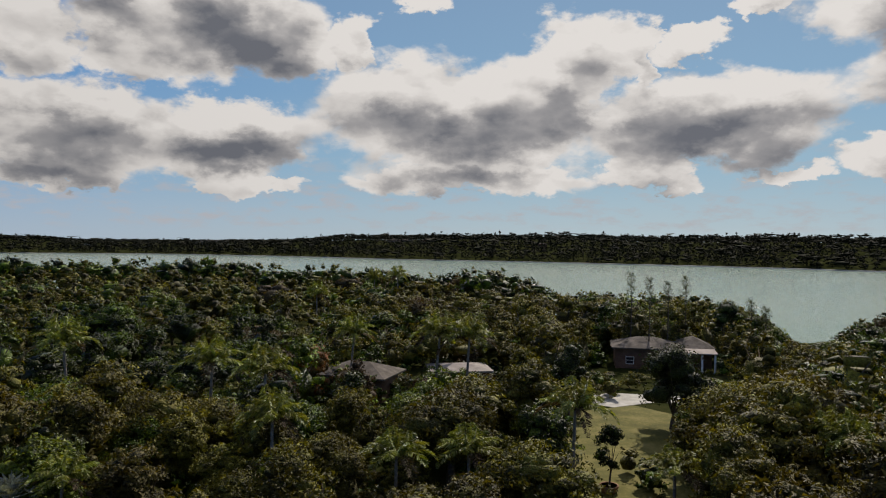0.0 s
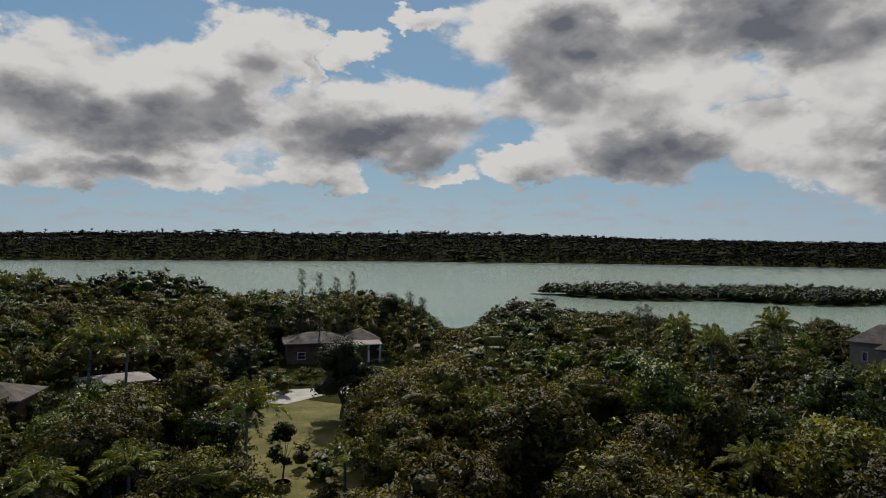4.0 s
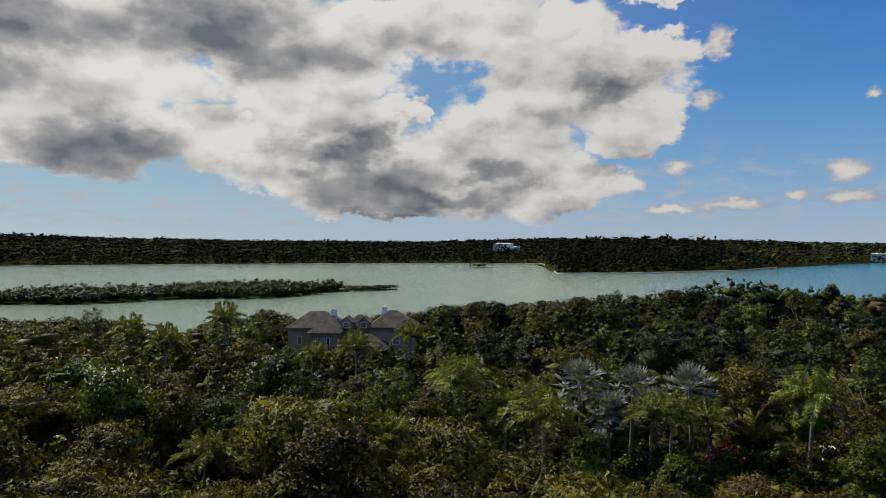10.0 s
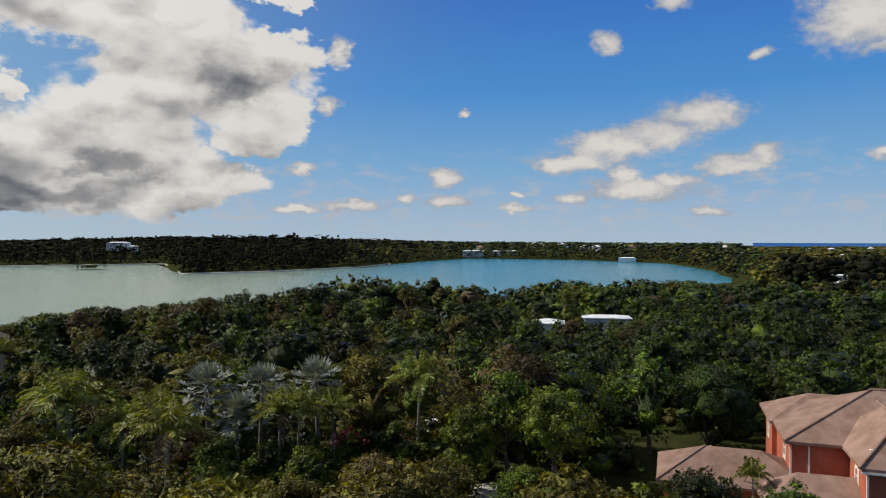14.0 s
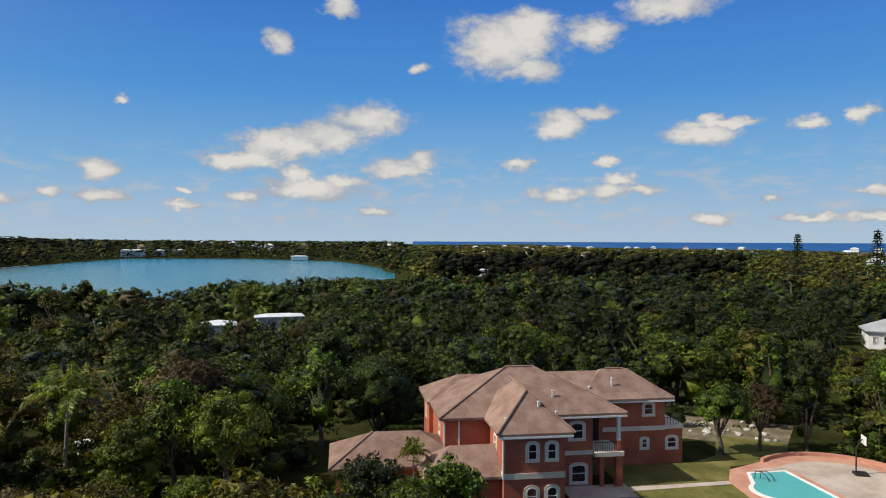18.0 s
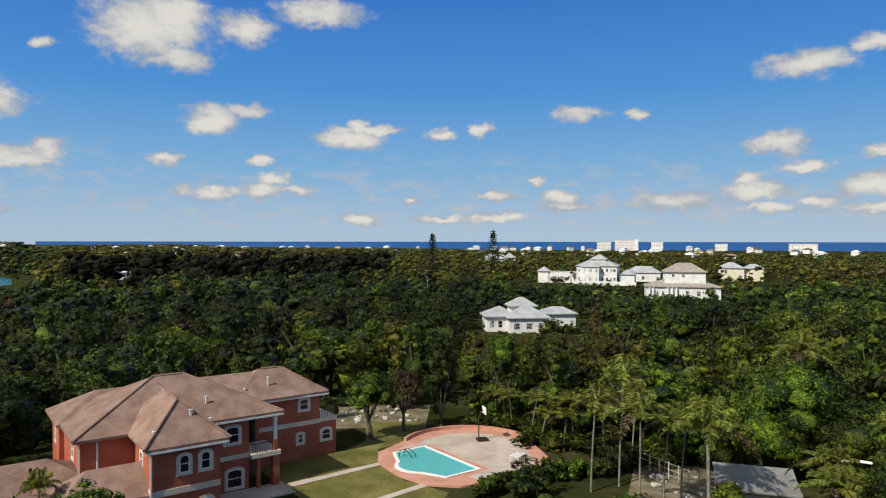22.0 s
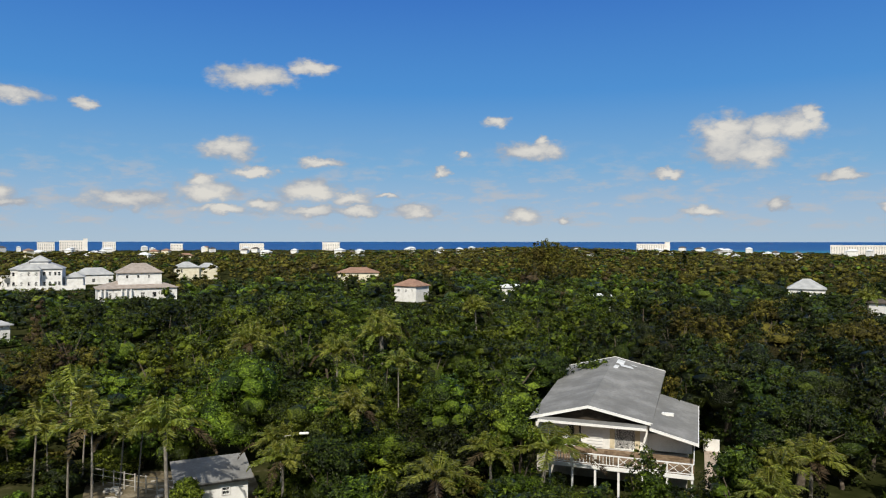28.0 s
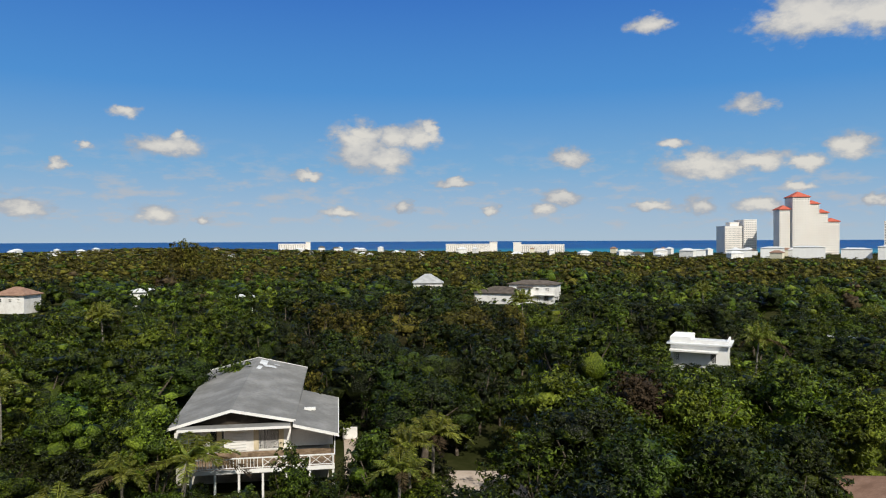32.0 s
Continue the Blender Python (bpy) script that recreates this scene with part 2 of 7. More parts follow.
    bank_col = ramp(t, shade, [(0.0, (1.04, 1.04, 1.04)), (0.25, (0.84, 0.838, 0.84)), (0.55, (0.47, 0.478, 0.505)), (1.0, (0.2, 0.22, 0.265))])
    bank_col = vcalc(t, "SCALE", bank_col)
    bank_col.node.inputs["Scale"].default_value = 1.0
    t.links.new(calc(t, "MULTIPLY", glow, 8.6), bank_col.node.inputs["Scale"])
    puff_col = ramp(t, calc(t, "SUBTRACT", smooth(t, puff, 0.0, 1.0), calc(t, "MULTIPLY", relief, 0.9), clamp=True),
                    [(0.0, (4.0, 4.4, 5.2)), (0.4, (5.5, 5.6, 5.9)), (1.0, (7.7, 7.5, 7.2))])

    # clear sky: pale towards the horizon, deep blue above; the sky model tints it round the sun
    clear_sky = ramp(t, calc(t, "DIVIDE", el, 50.0, clamp=True), [(0.0, (4.2, 5.6, 7.2)), (0.05, (3.4, 5.1, 7.3)), (0.12, (1.9, 4.3, 7.4)), (0.24, (0.65, 2.9, 7.2)), (0.42, (0.28, 1.6, 6.0)), (1.0, (0.5, 1.2, 3.4))])
    hsv = t.nodes.new("ShaderNodeHueSaturation")
    t.links.new(sky.outputs[0], hsv.inputs["Color"])
    hsv.inputs["Saturation"].default_value = 0.5
    clear_sky = mixc(t, calc(t, "ADD", 0.04, calc(t, "MULTIPLY", smooth(t, sunward, 0.2, 0.95), 0.3)), clear_sky, hsv.outputs[0])
    clear_sky = mixc(t, calc(t, "MULTIPLY", smooth(t, sunward, 0.35, 0.9), 0.4), clear_sky, (3.0, 5.6, 6.6))
    base = mixc(t, calc(t, "MULTIPLY", wisp, 0.75), clear_sky, (5.2, 5.3, 5.8))
    base = mixc(t, puff_mask, base, puff_col)
    base = mixc(t, calc(t, "MULTIPLY", high, 0.9), base, (5.0, 5.1, 5.3))
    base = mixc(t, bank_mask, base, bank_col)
    bg = t.nodes.new("ShaderNodeBackground")
    bg.inputs["Strength"].default_value = 0.1
    t.links.new(base, bg.inputs["Color"])
    out = t.nodes.new("ShaderNodeOutputWorld")
    t.links.new(bg.outputs[0], out.inputs[0])


build_sky()


# ---- materials ----
def material(name, stops, scale=1.0, detail=6.0, rough=0.8, bump=0.0, bump_scale=None, metal=0.0, fine=0.25, coat=0.0, vary=0.0, spec=0.2):
    """A painted, plastered or natural surface: colour mottled at two scales, with relief."""
    m = bpy.data.materials.new(name)
    m.use_nodes = True
    t = m.node_tree
    b = t.nodes["Principled BSDF"]
    coord = t.nodes.new("ShaderNodeTexCoord").outputs["Object"]
    big = fbm(t, coord, scale, detail, 0.6)
    small = fbm(t, coord, scale * 11.0, 4.0, 0.6)
    fac = calc(t, "ADD", calc(t, "MULTIPLY", big, 1.0 - fine), calc(t, "MULTIPLY", small, fine))
    fac = smooth(t, fac, 0.3, 0.7)
    col = ramp(t, fac, stops)
    if vary:
        info = t.nodes.new("ShaderNodeObjectInfo")
        hsv = t.nodes.new("ShaderNodeHueSaturation")
        t.links.new(calc(t, "ADD", 1.0 - vary, calc(t, "MULTIPLY", info.outputs["Random"], 2 * vary)), hsv.inputs["Value"])
        t.links.new(col, hsv.inputs["Color"])
        col = hsv.outputs[0]
    t.links.new(col, b.inputs["Base Color"])
    b.inputs["Roughness"].default_value, b.inputs["Metallic"].default_value = rough, metal
    b.inputs["Coat Weight"].default_value, b.inputs["Specular IOR Level"].default_value = coat, spec
    if bump:
        bn = t.nodes.new("ShaderNodeBump")
        bn.inputs["Strength"].default_value, bn.inputs["Distance"].default_value = bump, 0.05
        t.links.new(fbm(t, coord, bump_scale or scale * 6, 5.0, 0.6), bn.inputs["Height"])
        t.links.new(bn.outputs[0], b.inputs["Normal"])
    return m


def leaf_material(name, stops, rough=0.38, through_light=0.24, object_vary=0.25, spec=0.24, stand_vary=0.95):
    """Leaves: each its own tint, each tree its own too, and light shines through."""
    m = bpy.data.materials.new(name)
    m.use_nodes = True
    t = m.node_tree
    b = t.nodes["Principled BSDF"]
    geo = t.nodes.new("ShaderNodeNewGeometry")
    info = t.nodes.new("ShaderNodeObjectInfo")
    coord = t.nodes.new("ShaderNodeTexCoord").outputs["Object"]
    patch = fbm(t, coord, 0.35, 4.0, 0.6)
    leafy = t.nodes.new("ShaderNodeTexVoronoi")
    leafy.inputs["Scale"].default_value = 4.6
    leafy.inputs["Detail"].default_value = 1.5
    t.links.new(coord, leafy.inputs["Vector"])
    # Shaded gaps between leaves are painted in: colour darkens towards the cells' rims.
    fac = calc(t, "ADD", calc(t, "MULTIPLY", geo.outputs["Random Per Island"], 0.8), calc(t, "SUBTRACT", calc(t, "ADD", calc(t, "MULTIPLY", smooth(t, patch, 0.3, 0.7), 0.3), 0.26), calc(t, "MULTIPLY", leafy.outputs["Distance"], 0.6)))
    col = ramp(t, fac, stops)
    hsv = t.nodes.new("ShaderNodeHueSaturation")
    t.links.new(col, hsv.inputs["Color"])
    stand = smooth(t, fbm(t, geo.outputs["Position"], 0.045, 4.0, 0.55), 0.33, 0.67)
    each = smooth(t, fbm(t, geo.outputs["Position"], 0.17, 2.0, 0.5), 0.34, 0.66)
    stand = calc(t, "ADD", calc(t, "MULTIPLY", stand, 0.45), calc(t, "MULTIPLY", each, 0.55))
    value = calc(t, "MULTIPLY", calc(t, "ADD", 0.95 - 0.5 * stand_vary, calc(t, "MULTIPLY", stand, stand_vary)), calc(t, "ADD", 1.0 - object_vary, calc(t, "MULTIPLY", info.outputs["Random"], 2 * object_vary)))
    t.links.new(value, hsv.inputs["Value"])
    t.links.new(calc(t, "ADD", calc(t, "ADD", 0.482, calc(t, "MULTIPLY", info.outputs["Random"], 0.025)), calc(t, "MULTIPLY", each, 0.02)), hsv.inputs["Hue"])
    t.links.new(hsv.outputs[0], b.inputs["Base Color"])
    b.inputs["Roughness"].default_value = rough
    b.inputs["Specular IOR Level"].default_value = spec
    bn = t.nodes.new("ShaderNodeBump")
    bn.inputs["Strength"].default_value, bn.inputs["Distance"].default_value = 0.7, 0.2
    bn.invert = True
    t.links.new(leafy.outputs["Distance"], bn.inputs["Height"])
    t.links.new(bn.outputs[0], b.inputs["Normal"])
    tr = t.nodes.new("ShaderNodeBsdfTranslucent")
    t.links.new(mixc(t, 1.0, hsv.outputs[0], (1.5, 1.35, 0.4), "MULTIPLY"), tr.inputs["Color"])
    mix = t.nodes.new("ShaderNodeMixShader")
    mix.inputs[0].default_value = through_light
    t.links.new(b.outputs[0], mix.inputs[1])
    t.links.new(tr.outputs[0], mix.inputs[2])
    t.links.new(mix.outputs[0], t.nodes["Material Output"].inputs[0])
    return m


def water_material(name, near, deep, rough, wave, strength, spec=0.5, bay=None, shoal=None):
    m = bpy.data.materials.new(name)
    m.use_nodes = True
    t = m.node_tree
    b = t.nodes["Principled BSDF"]
    coord = t.nodes.new("ShaderNodeTexCoord").outputs["Object"]
    col = ramp(t, smooth(t, fbm(t, coord, 0.006, 4.0), 0.35, 0.65), [(0.0, near), (1.0, deep)])
    if bay:  # bluer towards the bay: the hue's change with view angle is put into the colour
        sep = t.nodes.new("ShaderNodeSeparateXYZ")
        t.links.new(coord, sep.inputs[0])
        col = mixc(t, smooth(t, calc(t, "MULTIPLY", sep.outputs[1], -1.0), -70.0, 150.0), col, bay)
    if shoal:  # pale shallows off the northern beach
        sep = t.nodes.new("ShaderNodeSeparateXYZ")
        t.links.new(coord, sep.inputs[0])
        near_shore = calc(t, "SUBTRACT", 1.0, smooth(t, calc(t, "ADD", vcalc(t, "LENGTH", coord), calc(t, "MULTIPLY", fbm(t, coord, 0.004, 4.0), 900.0)), 1900.0, 2900.0))
        col = mixc(t, calc(t, "MULTIPLY", near_shore, smooth(t, calc(t, "MULTIPLY", sep.outputs[0], -1.0), 650.0, 1150.0)), col, shoal)
    t.links.new(col, b.inputs["Base Color"])
    b.inputs["Roughness"].default_value, b.inputs["IOR"].default_value = rough, 1.33
    b.inputs["Specular IOR Level"].default_value = spec
    bn = t.nodes.new("ShaderNodeBump")
    bn.inputs["Strength"].default_value, bn.inputs["Distance"].default_value = strength, 0.3
    t.links.new(fbm(t, vcalc(t, "MULTIPLY", coord, (1.0, 1.6, 1.0)), wave, 4.0), bn.inputs["Height"])
    t.links.new(bn.outputs[0], b.inputs["Normal"])
    return m


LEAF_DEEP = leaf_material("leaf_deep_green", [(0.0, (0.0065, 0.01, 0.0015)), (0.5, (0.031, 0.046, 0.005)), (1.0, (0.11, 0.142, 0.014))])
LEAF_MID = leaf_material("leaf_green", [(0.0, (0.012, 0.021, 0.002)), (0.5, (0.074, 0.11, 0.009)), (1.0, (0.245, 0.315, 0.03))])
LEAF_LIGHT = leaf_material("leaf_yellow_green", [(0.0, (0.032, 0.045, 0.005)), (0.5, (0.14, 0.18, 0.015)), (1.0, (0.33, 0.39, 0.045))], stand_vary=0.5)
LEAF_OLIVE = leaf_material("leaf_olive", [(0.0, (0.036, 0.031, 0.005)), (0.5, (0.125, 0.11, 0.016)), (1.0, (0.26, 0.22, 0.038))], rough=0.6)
LEAF_DRY = leaf_material("leaf_dry_brown", [(0.0, (0.05, 0.034, 0.018)), (0.5, (0.10, 0.068, 0.035)), (1.0, (0.17, 0.12, 0.065))], rough=0.7)
LEAF_PALM = leaf_material("palm_frond_green", [(0.0, (0.1, 0.12, 0.014)), (0.5, (0.24, 0.26, 0.035)), (1.0, (0.43, 0.41, 0.1))], rough=0.3, spec=0.6, through_light=0.34, object_vary=0.25, stand_vary=0.2)
LEAF_SILVER = leaf_material("palm_fan_silver", [(0.0, (0.17, 0.19, 0.165)), (0.5, (0.28, 0.305, 0.27)), (1.0, (0.42, 0.44, 0.4))], rough=0.5, through_light=0.12, stand_vary=0.1)
LEAF_NEEDLE = leaf_material("casuarina_needles", [(0.0, (0.03, 0.04, 0.016)), (0.5, (0.06, 0.07, 0.03)), (1.0, (0.11, 0.12, 0.06))], rough=0.7)
# Far woods look dark against the light; that shade is put into this colour.
LEAF_FAR_SHADE = leaf_material("far_wood_shade", [(0.0, (0.01, 0.0105, 0.006)), (0.5, (0.019, 0.02, 0.01)), (1.0, (0.034, 0.035, 0.018))], rough=0.8, through_light=0.03, spec=0.05, stand_vary=0.25)
FLOWER = leaf_material("bougainvillea_pink", [(0.0, (0.15, 0.02, 0.07)), (0.5, (0.32, 0.04, 0.14)), (1.0, (0.45, 0.08, 0.2))], rough=0.6)
FLOWER_ORANGE = leaf_material("blossom_orange", [(0.0, (0.1, 0.06, 0.02)), (0.5, (0.2, 0.07, 0.025)), (1.0, (0.35, 0.09, 0.03))], rough=0.6)
BARK = material("bark", [(0.0, (0.05, 0.04, 0.03)), (0.5, (0.10, 0.08, 0.06)), (1.0, (0.19, 0.16, 0.13))], 3.0, rough=0.9, bump=0.6)
BARK_PALE = material("palm_trunk_bark", [(0.0, (0.13, 0.115, 0.095)), (0.5, (0.2, 0.18, 0.15)), (1.0, (0.3, 0.275, 0.24))], 3.0, rough=0.9, bump=0.5)
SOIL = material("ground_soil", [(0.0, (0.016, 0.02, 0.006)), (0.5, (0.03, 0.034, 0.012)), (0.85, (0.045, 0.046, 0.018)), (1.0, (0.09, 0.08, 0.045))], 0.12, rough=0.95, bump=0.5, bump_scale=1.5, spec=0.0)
LAWN = material("lawn_grass", [(0.0, (0.075, 0.074, 0.02)), (0.5, (0.125, 0.115, 0.03)), (1.0, (0.22, 0.185, 0.065))], 0.25, rough=0.95, bump=0.6, bump_scale=8.0)
WATER_LAKE = water_material("lake_water", (0.235, 0.305, 0.235), (0.2, 0.28, 0.215), 0.16, 0.7, 0.9, 0.4, (0.03, 0.185, 0.24))
WATER_SEA = water_material("sea_water", (0.012, 0.085, 0.25), (0.008, 0.06, 0.21), 0.45, 0.3, 0.6, 0.12, shoal=(0.02, 0.2, 0.27))


# ---- land ----
# heading and distance of the lake's near and far shores, headings in degrees, metres
NEAR_SHORE = [(-70, 300), (-32, 360), (-15, 300), (5, 240), (20, 205), (28, 188), (34, 215), (48, 186), (60, 165), (75, 175), (95, 200), (105, 230), (116, 300), (123, 446)]
FAR_SHORE = [(-70, 1300), (-40, 1300), (-23, 1165), (-4, 880), (14, 790), (32, 735), (52, 715), (70, 735), (78, 745), (79.2, 520), (86, 545), (93, 628), (97, 770), (102, 960), (110, 930), (118, 800), (121, 620), (123, 450)]
# heading and height in degrees of the far skyline
SKYLINE = [(-60, 0.1), (-30, 0.12), (-28, -0.12), (-20, -0.12), (-13, 0.0), (-8, 0.5), (0, 0.62), (10, 0.72), (18, 0.6), (27, 0.72), (36, 0.5), (46, 0.15), (56, -0.05), (68, -0.1), (78, 0.3), (88, 0.35), (98, -0.05), (108, -0.15), (124, -0.25), (150, -0.4), (260, -0.6), (300, 0.0)]
# heading and height in degrees, from the camera, of the nearer tree tops against the lake
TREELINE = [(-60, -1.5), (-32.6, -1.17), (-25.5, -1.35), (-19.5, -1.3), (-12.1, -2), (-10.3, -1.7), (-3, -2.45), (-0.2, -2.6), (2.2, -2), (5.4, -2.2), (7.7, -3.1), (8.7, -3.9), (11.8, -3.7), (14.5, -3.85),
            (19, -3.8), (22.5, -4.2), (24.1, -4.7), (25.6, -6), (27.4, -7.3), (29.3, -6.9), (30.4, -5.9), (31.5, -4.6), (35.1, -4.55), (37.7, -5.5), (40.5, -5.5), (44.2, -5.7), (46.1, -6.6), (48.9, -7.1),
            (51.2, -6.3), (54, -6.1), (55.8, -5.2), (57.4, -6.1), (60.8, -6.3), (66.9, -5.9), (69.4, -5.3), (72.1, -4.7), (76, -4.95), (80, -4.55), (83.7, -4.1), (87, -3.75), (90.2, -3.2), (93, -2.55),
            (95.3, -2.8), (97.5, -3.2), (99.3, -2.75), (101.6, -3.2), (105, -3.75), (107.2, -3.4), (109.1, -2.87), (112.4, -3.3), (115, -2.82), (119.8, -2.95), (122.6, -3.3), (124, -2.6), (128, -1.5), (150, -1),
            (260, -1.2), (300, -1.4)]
# heading and height in degrees: farther woods are cut to fit the camera's view of the sea
COAST_LINE = [(124, -0.3), (131, -0.25), (134, -0.2), (139, -0.52), (152, -0.55), (158, -0.7), (171, -0.8), (184, -0.95), (198, -0.6), (203, -0.35), (206, -0.05), (209, -0.5), (224, -0.9), (236, -1.05), (247, -1.3), (262, -1.5)]
SEA_START = [(124, 4000), (138, 2700), (150, 2050), (165, 1850), (200, 1800), (215, 1750), (232, 1450), (245, 1280), (262, 1250), (272, 4000)]


def table(rows, a):
    return float(np.interp(a, [r[0] for r in rows], [r[1] for r in rows]))


def heading(x, y):
    a = math.degrees(math.atan2(x, y))
    return a + 360 if a < -66 else a


def polar(a, d, z=0.0):
    return Vector((d * math.sin(radians(a)), d * math.cos(radians(a)), z))


ISLET = (polar(51, 322), 92.0, 24.0, -40.5)


def on_islet(x, y, grow=0.0):
    c, half_l, half_w, turn = ISLET
    dx, dy = x - c.x, y - c.y
    ca, sa = math.cos(radians(turn)), math.sin(radians(turn))
    u, v = dx * ca + dy * sa, -dx * sa + dy * ca
    wide = half_w * (1.0 + 0.25 * math.sin(u * 0.09)) * (0.55 if u > 45 else 1.0)
    return (u / (half_l + grow)) ** 2 + (v / (wide + grow)) ** 2 < 1


def ground_z(x, y):
    a, d = heading(x, y), math.hypot(x, y)
    z = 0.0
    if a < 123:
        near, far = table(NEAR_SHORE, a), table(FAR_SHORE, a)
        if d > far:
            ridge = EYE + (far + 260) * math.tan(radians(table(SKYLINE, a))) - 9.5
            z = -1.3 + min(1.0, (d - far) / 240.0) * (max(ridge, 0.0) + 1.3)
        edge = min(d - near, far - d)
        if edge > -12:
            z = min(z, -1.0 - 3.5 * min(1.0, (edge + 12) / 24))
            if edge < 0:
                z = max(z, -1.6)
        if on_islet(x, y, 3.0):
            z = -1.6
        if math.hypot(x - polar(73, 640).x, y - polar(73, 640).y) < 16:
            z = -1.6
    if 124 <= a < 272 and d > table(SEA_START, a):
        z = -5.0
    return z


def np_mesh(name, verts, faces, mats, mat_index=None, smooth_faces=False, normals=None):
    """A mesh from arrays: verts (n, 3), faces (m, 3 or 4); normals (n, 3) shade a crown as one rounded mass."""
    me = bpy.data.meshes.new(name)
    n, (m, k) = len(verts), faces.shape
    me.vertices.add(n)
    me.vertices.foreach_set("co", np.ascontiguousarray(verts, np.float32).ravel())
    me.loops.add(m * k)
    me.loops.foreach_set("vertex_index", np.ascontiguousarray(faces, np.int32).ravel())
    me.polygons.add(m)
    me.polygons.foreach_set("loop_start", np.arange(0, m * k, k, dtype=np.int32))
    for mt in mats:
        me.materials.append(mt)
    if mat_index is not None:
        me.polygons.foreach_set("material_index", np.ascontiguousarray(mat_index, np.int32))
    if smooth_faces:
        me.polygons.foreach_set("use_smooth", np.ones(m, bool))
    me.update(calc_edges=True)
    if normals is not None:
        me.polygons.foreach_set("use_smooth", np.ones(m, bool))
        me.attributes.new("custom_normal", "FLOAT_VECTOR", "POINT").data.foreach_set("vector", np.ascontiguousarray(normals, np.float32).ravel())
    return me


def build_land():
    angles = np.arange(-66, 294, 1.0)
    radii = np.concatenate([[0.002], np.geomspace(12, 4950, 150)])
    verts = np.array([[d * math.sin(radians(a)), d * math.cos(radians(a)), ground_z(d * math.sin(radians(a)), d * math.cos(radians(a)))] for d in radii for a in angles])
    na, nr = len(angles), len(radii)
    i, j = np.meshgrid(np.arange(nr - 1), np.arange(na), indexing="ij")
    j2 = (j + 1) % na
    faces = np.stack([i * na + j, i * na + j2, (i + 1) * na + j2, (i + 1) * na + j], -1).reshape(-1, 4)[:, ::-1]
    tagged(new("ground", np_mesh("ground", verts, faces, [SOIL], smooth_faces=True)), "dark green-brown soil with sandier spots under the trees", "ground", kind="structure")


def ring(name, a0, a1, inner, outer, z, mat, label, steps=90, rim=None):
    verts, faces = [], []
    for k in range(steps + 1):
        a = a0 + (a1 - a0) * k / steps
        for d, level in ((inner(a), z), (outer(a), z if rim is None else rim)):
            verts.append(polar(a, d, level))
    for k in range(steps):
        faces.append((2 * k, 2 * k + 1, 2 * k + 3, 2 * k + 2))
    me = np_mesh(name, np.array(verts), np.array(faces), [mat])
    return tagged(new(name, me), label, "water", kind="structure")


build_land()
ring("lake", -66, 123.5, lambda a: table(NEAR_SHORE, a) - 30, lambda a: table(FAR_SHORE, a) + 30, -2.0, WATER_LAKE, "milky green lake with small ripples")
ring("sea", 124, 272, lambda a: table(SEA_START, a) - 60, lambda a: 4300.0, -2.4, WATER_SEA, "deep blue sea along the horizon")
ring("backdrop", 124, 272, lambda a: 3900.0, lambda a: 4985.0, -2.7, WATER_SEA, "farthest deep blue sea at the horizon", rim=18.5)


# ---- trees: leaf cards on clumped crowns ----
def rhombs(points, along, side, length, width):
    """One four-cornered leaf at each point."""
    l, w = length[:, None], width[:, None]
    mid = points + along * l * 0.45
    v = np.stack([points, mid + side * w * 0.5, points + along * l, mid - side * w * 0.5], 1).reshape(-1, 3)
    f = np.arange(len(points) * 4).reshape(-1, 4)
    return v, f


def unit(v):
    return v / np.maximum(np.linalg.norm(v, axis=1, keepdims=True), 1e-9)


def ball_arrays(rng, centres, radii, flat, cuts):
    """Rough, lumpy balls of quads: the dense inside of a clump."""
    g = np.linspace(-1, 1, cuts + 2)
    vs, fs, at = [], [], 0
    n = cuts + 2
    u, w = np.meshgrid(g, g, indexing="ij")
    one = np.ones_like(u)
    for sgn in (-1, 1):
        for axis in range(3):
            pts = [None] * 3
            pts[axis], pts[(axis + 1) % 3], pts[(axis + 2) % 3] = one * sgn, u * sgn, w
            vs.append(np.stack(pts, -1).reshape(-1, 3))
            i, j = np.meshgrid(np.arange(n - 1), np.arange(n - 1), indexing="ij")
            fs.append(np.stack([i * n + j, (i + 1) * n + j, (i + 1) * n + j + 1, i * n + j + 1], -1).reshape(-1, 4) + at)
            at += n * n
    v, f = unit(np.concatenate(vs)), np.concatenate(fs)
    pieces = []
    for c, r in zip(centres, radii):
        wob = 1.0 + 0.18 * np.sin(v @ rng.normal(size=3) * 4.0 + rng.uniform(0, 6))
        q, _ = np.linalg.qr(rng.normal(size=(3, 3)))
        pieces.append((c + (v * (r * wob)[:, None]) @ q * [1, 1, flat], f))
    return join_arrays(pieces)


def halves(f):
    """Quads as triangles."""
    return np.concatenate([f[:, [0, 1, 2]], f[:, [0, 2, 3]]])


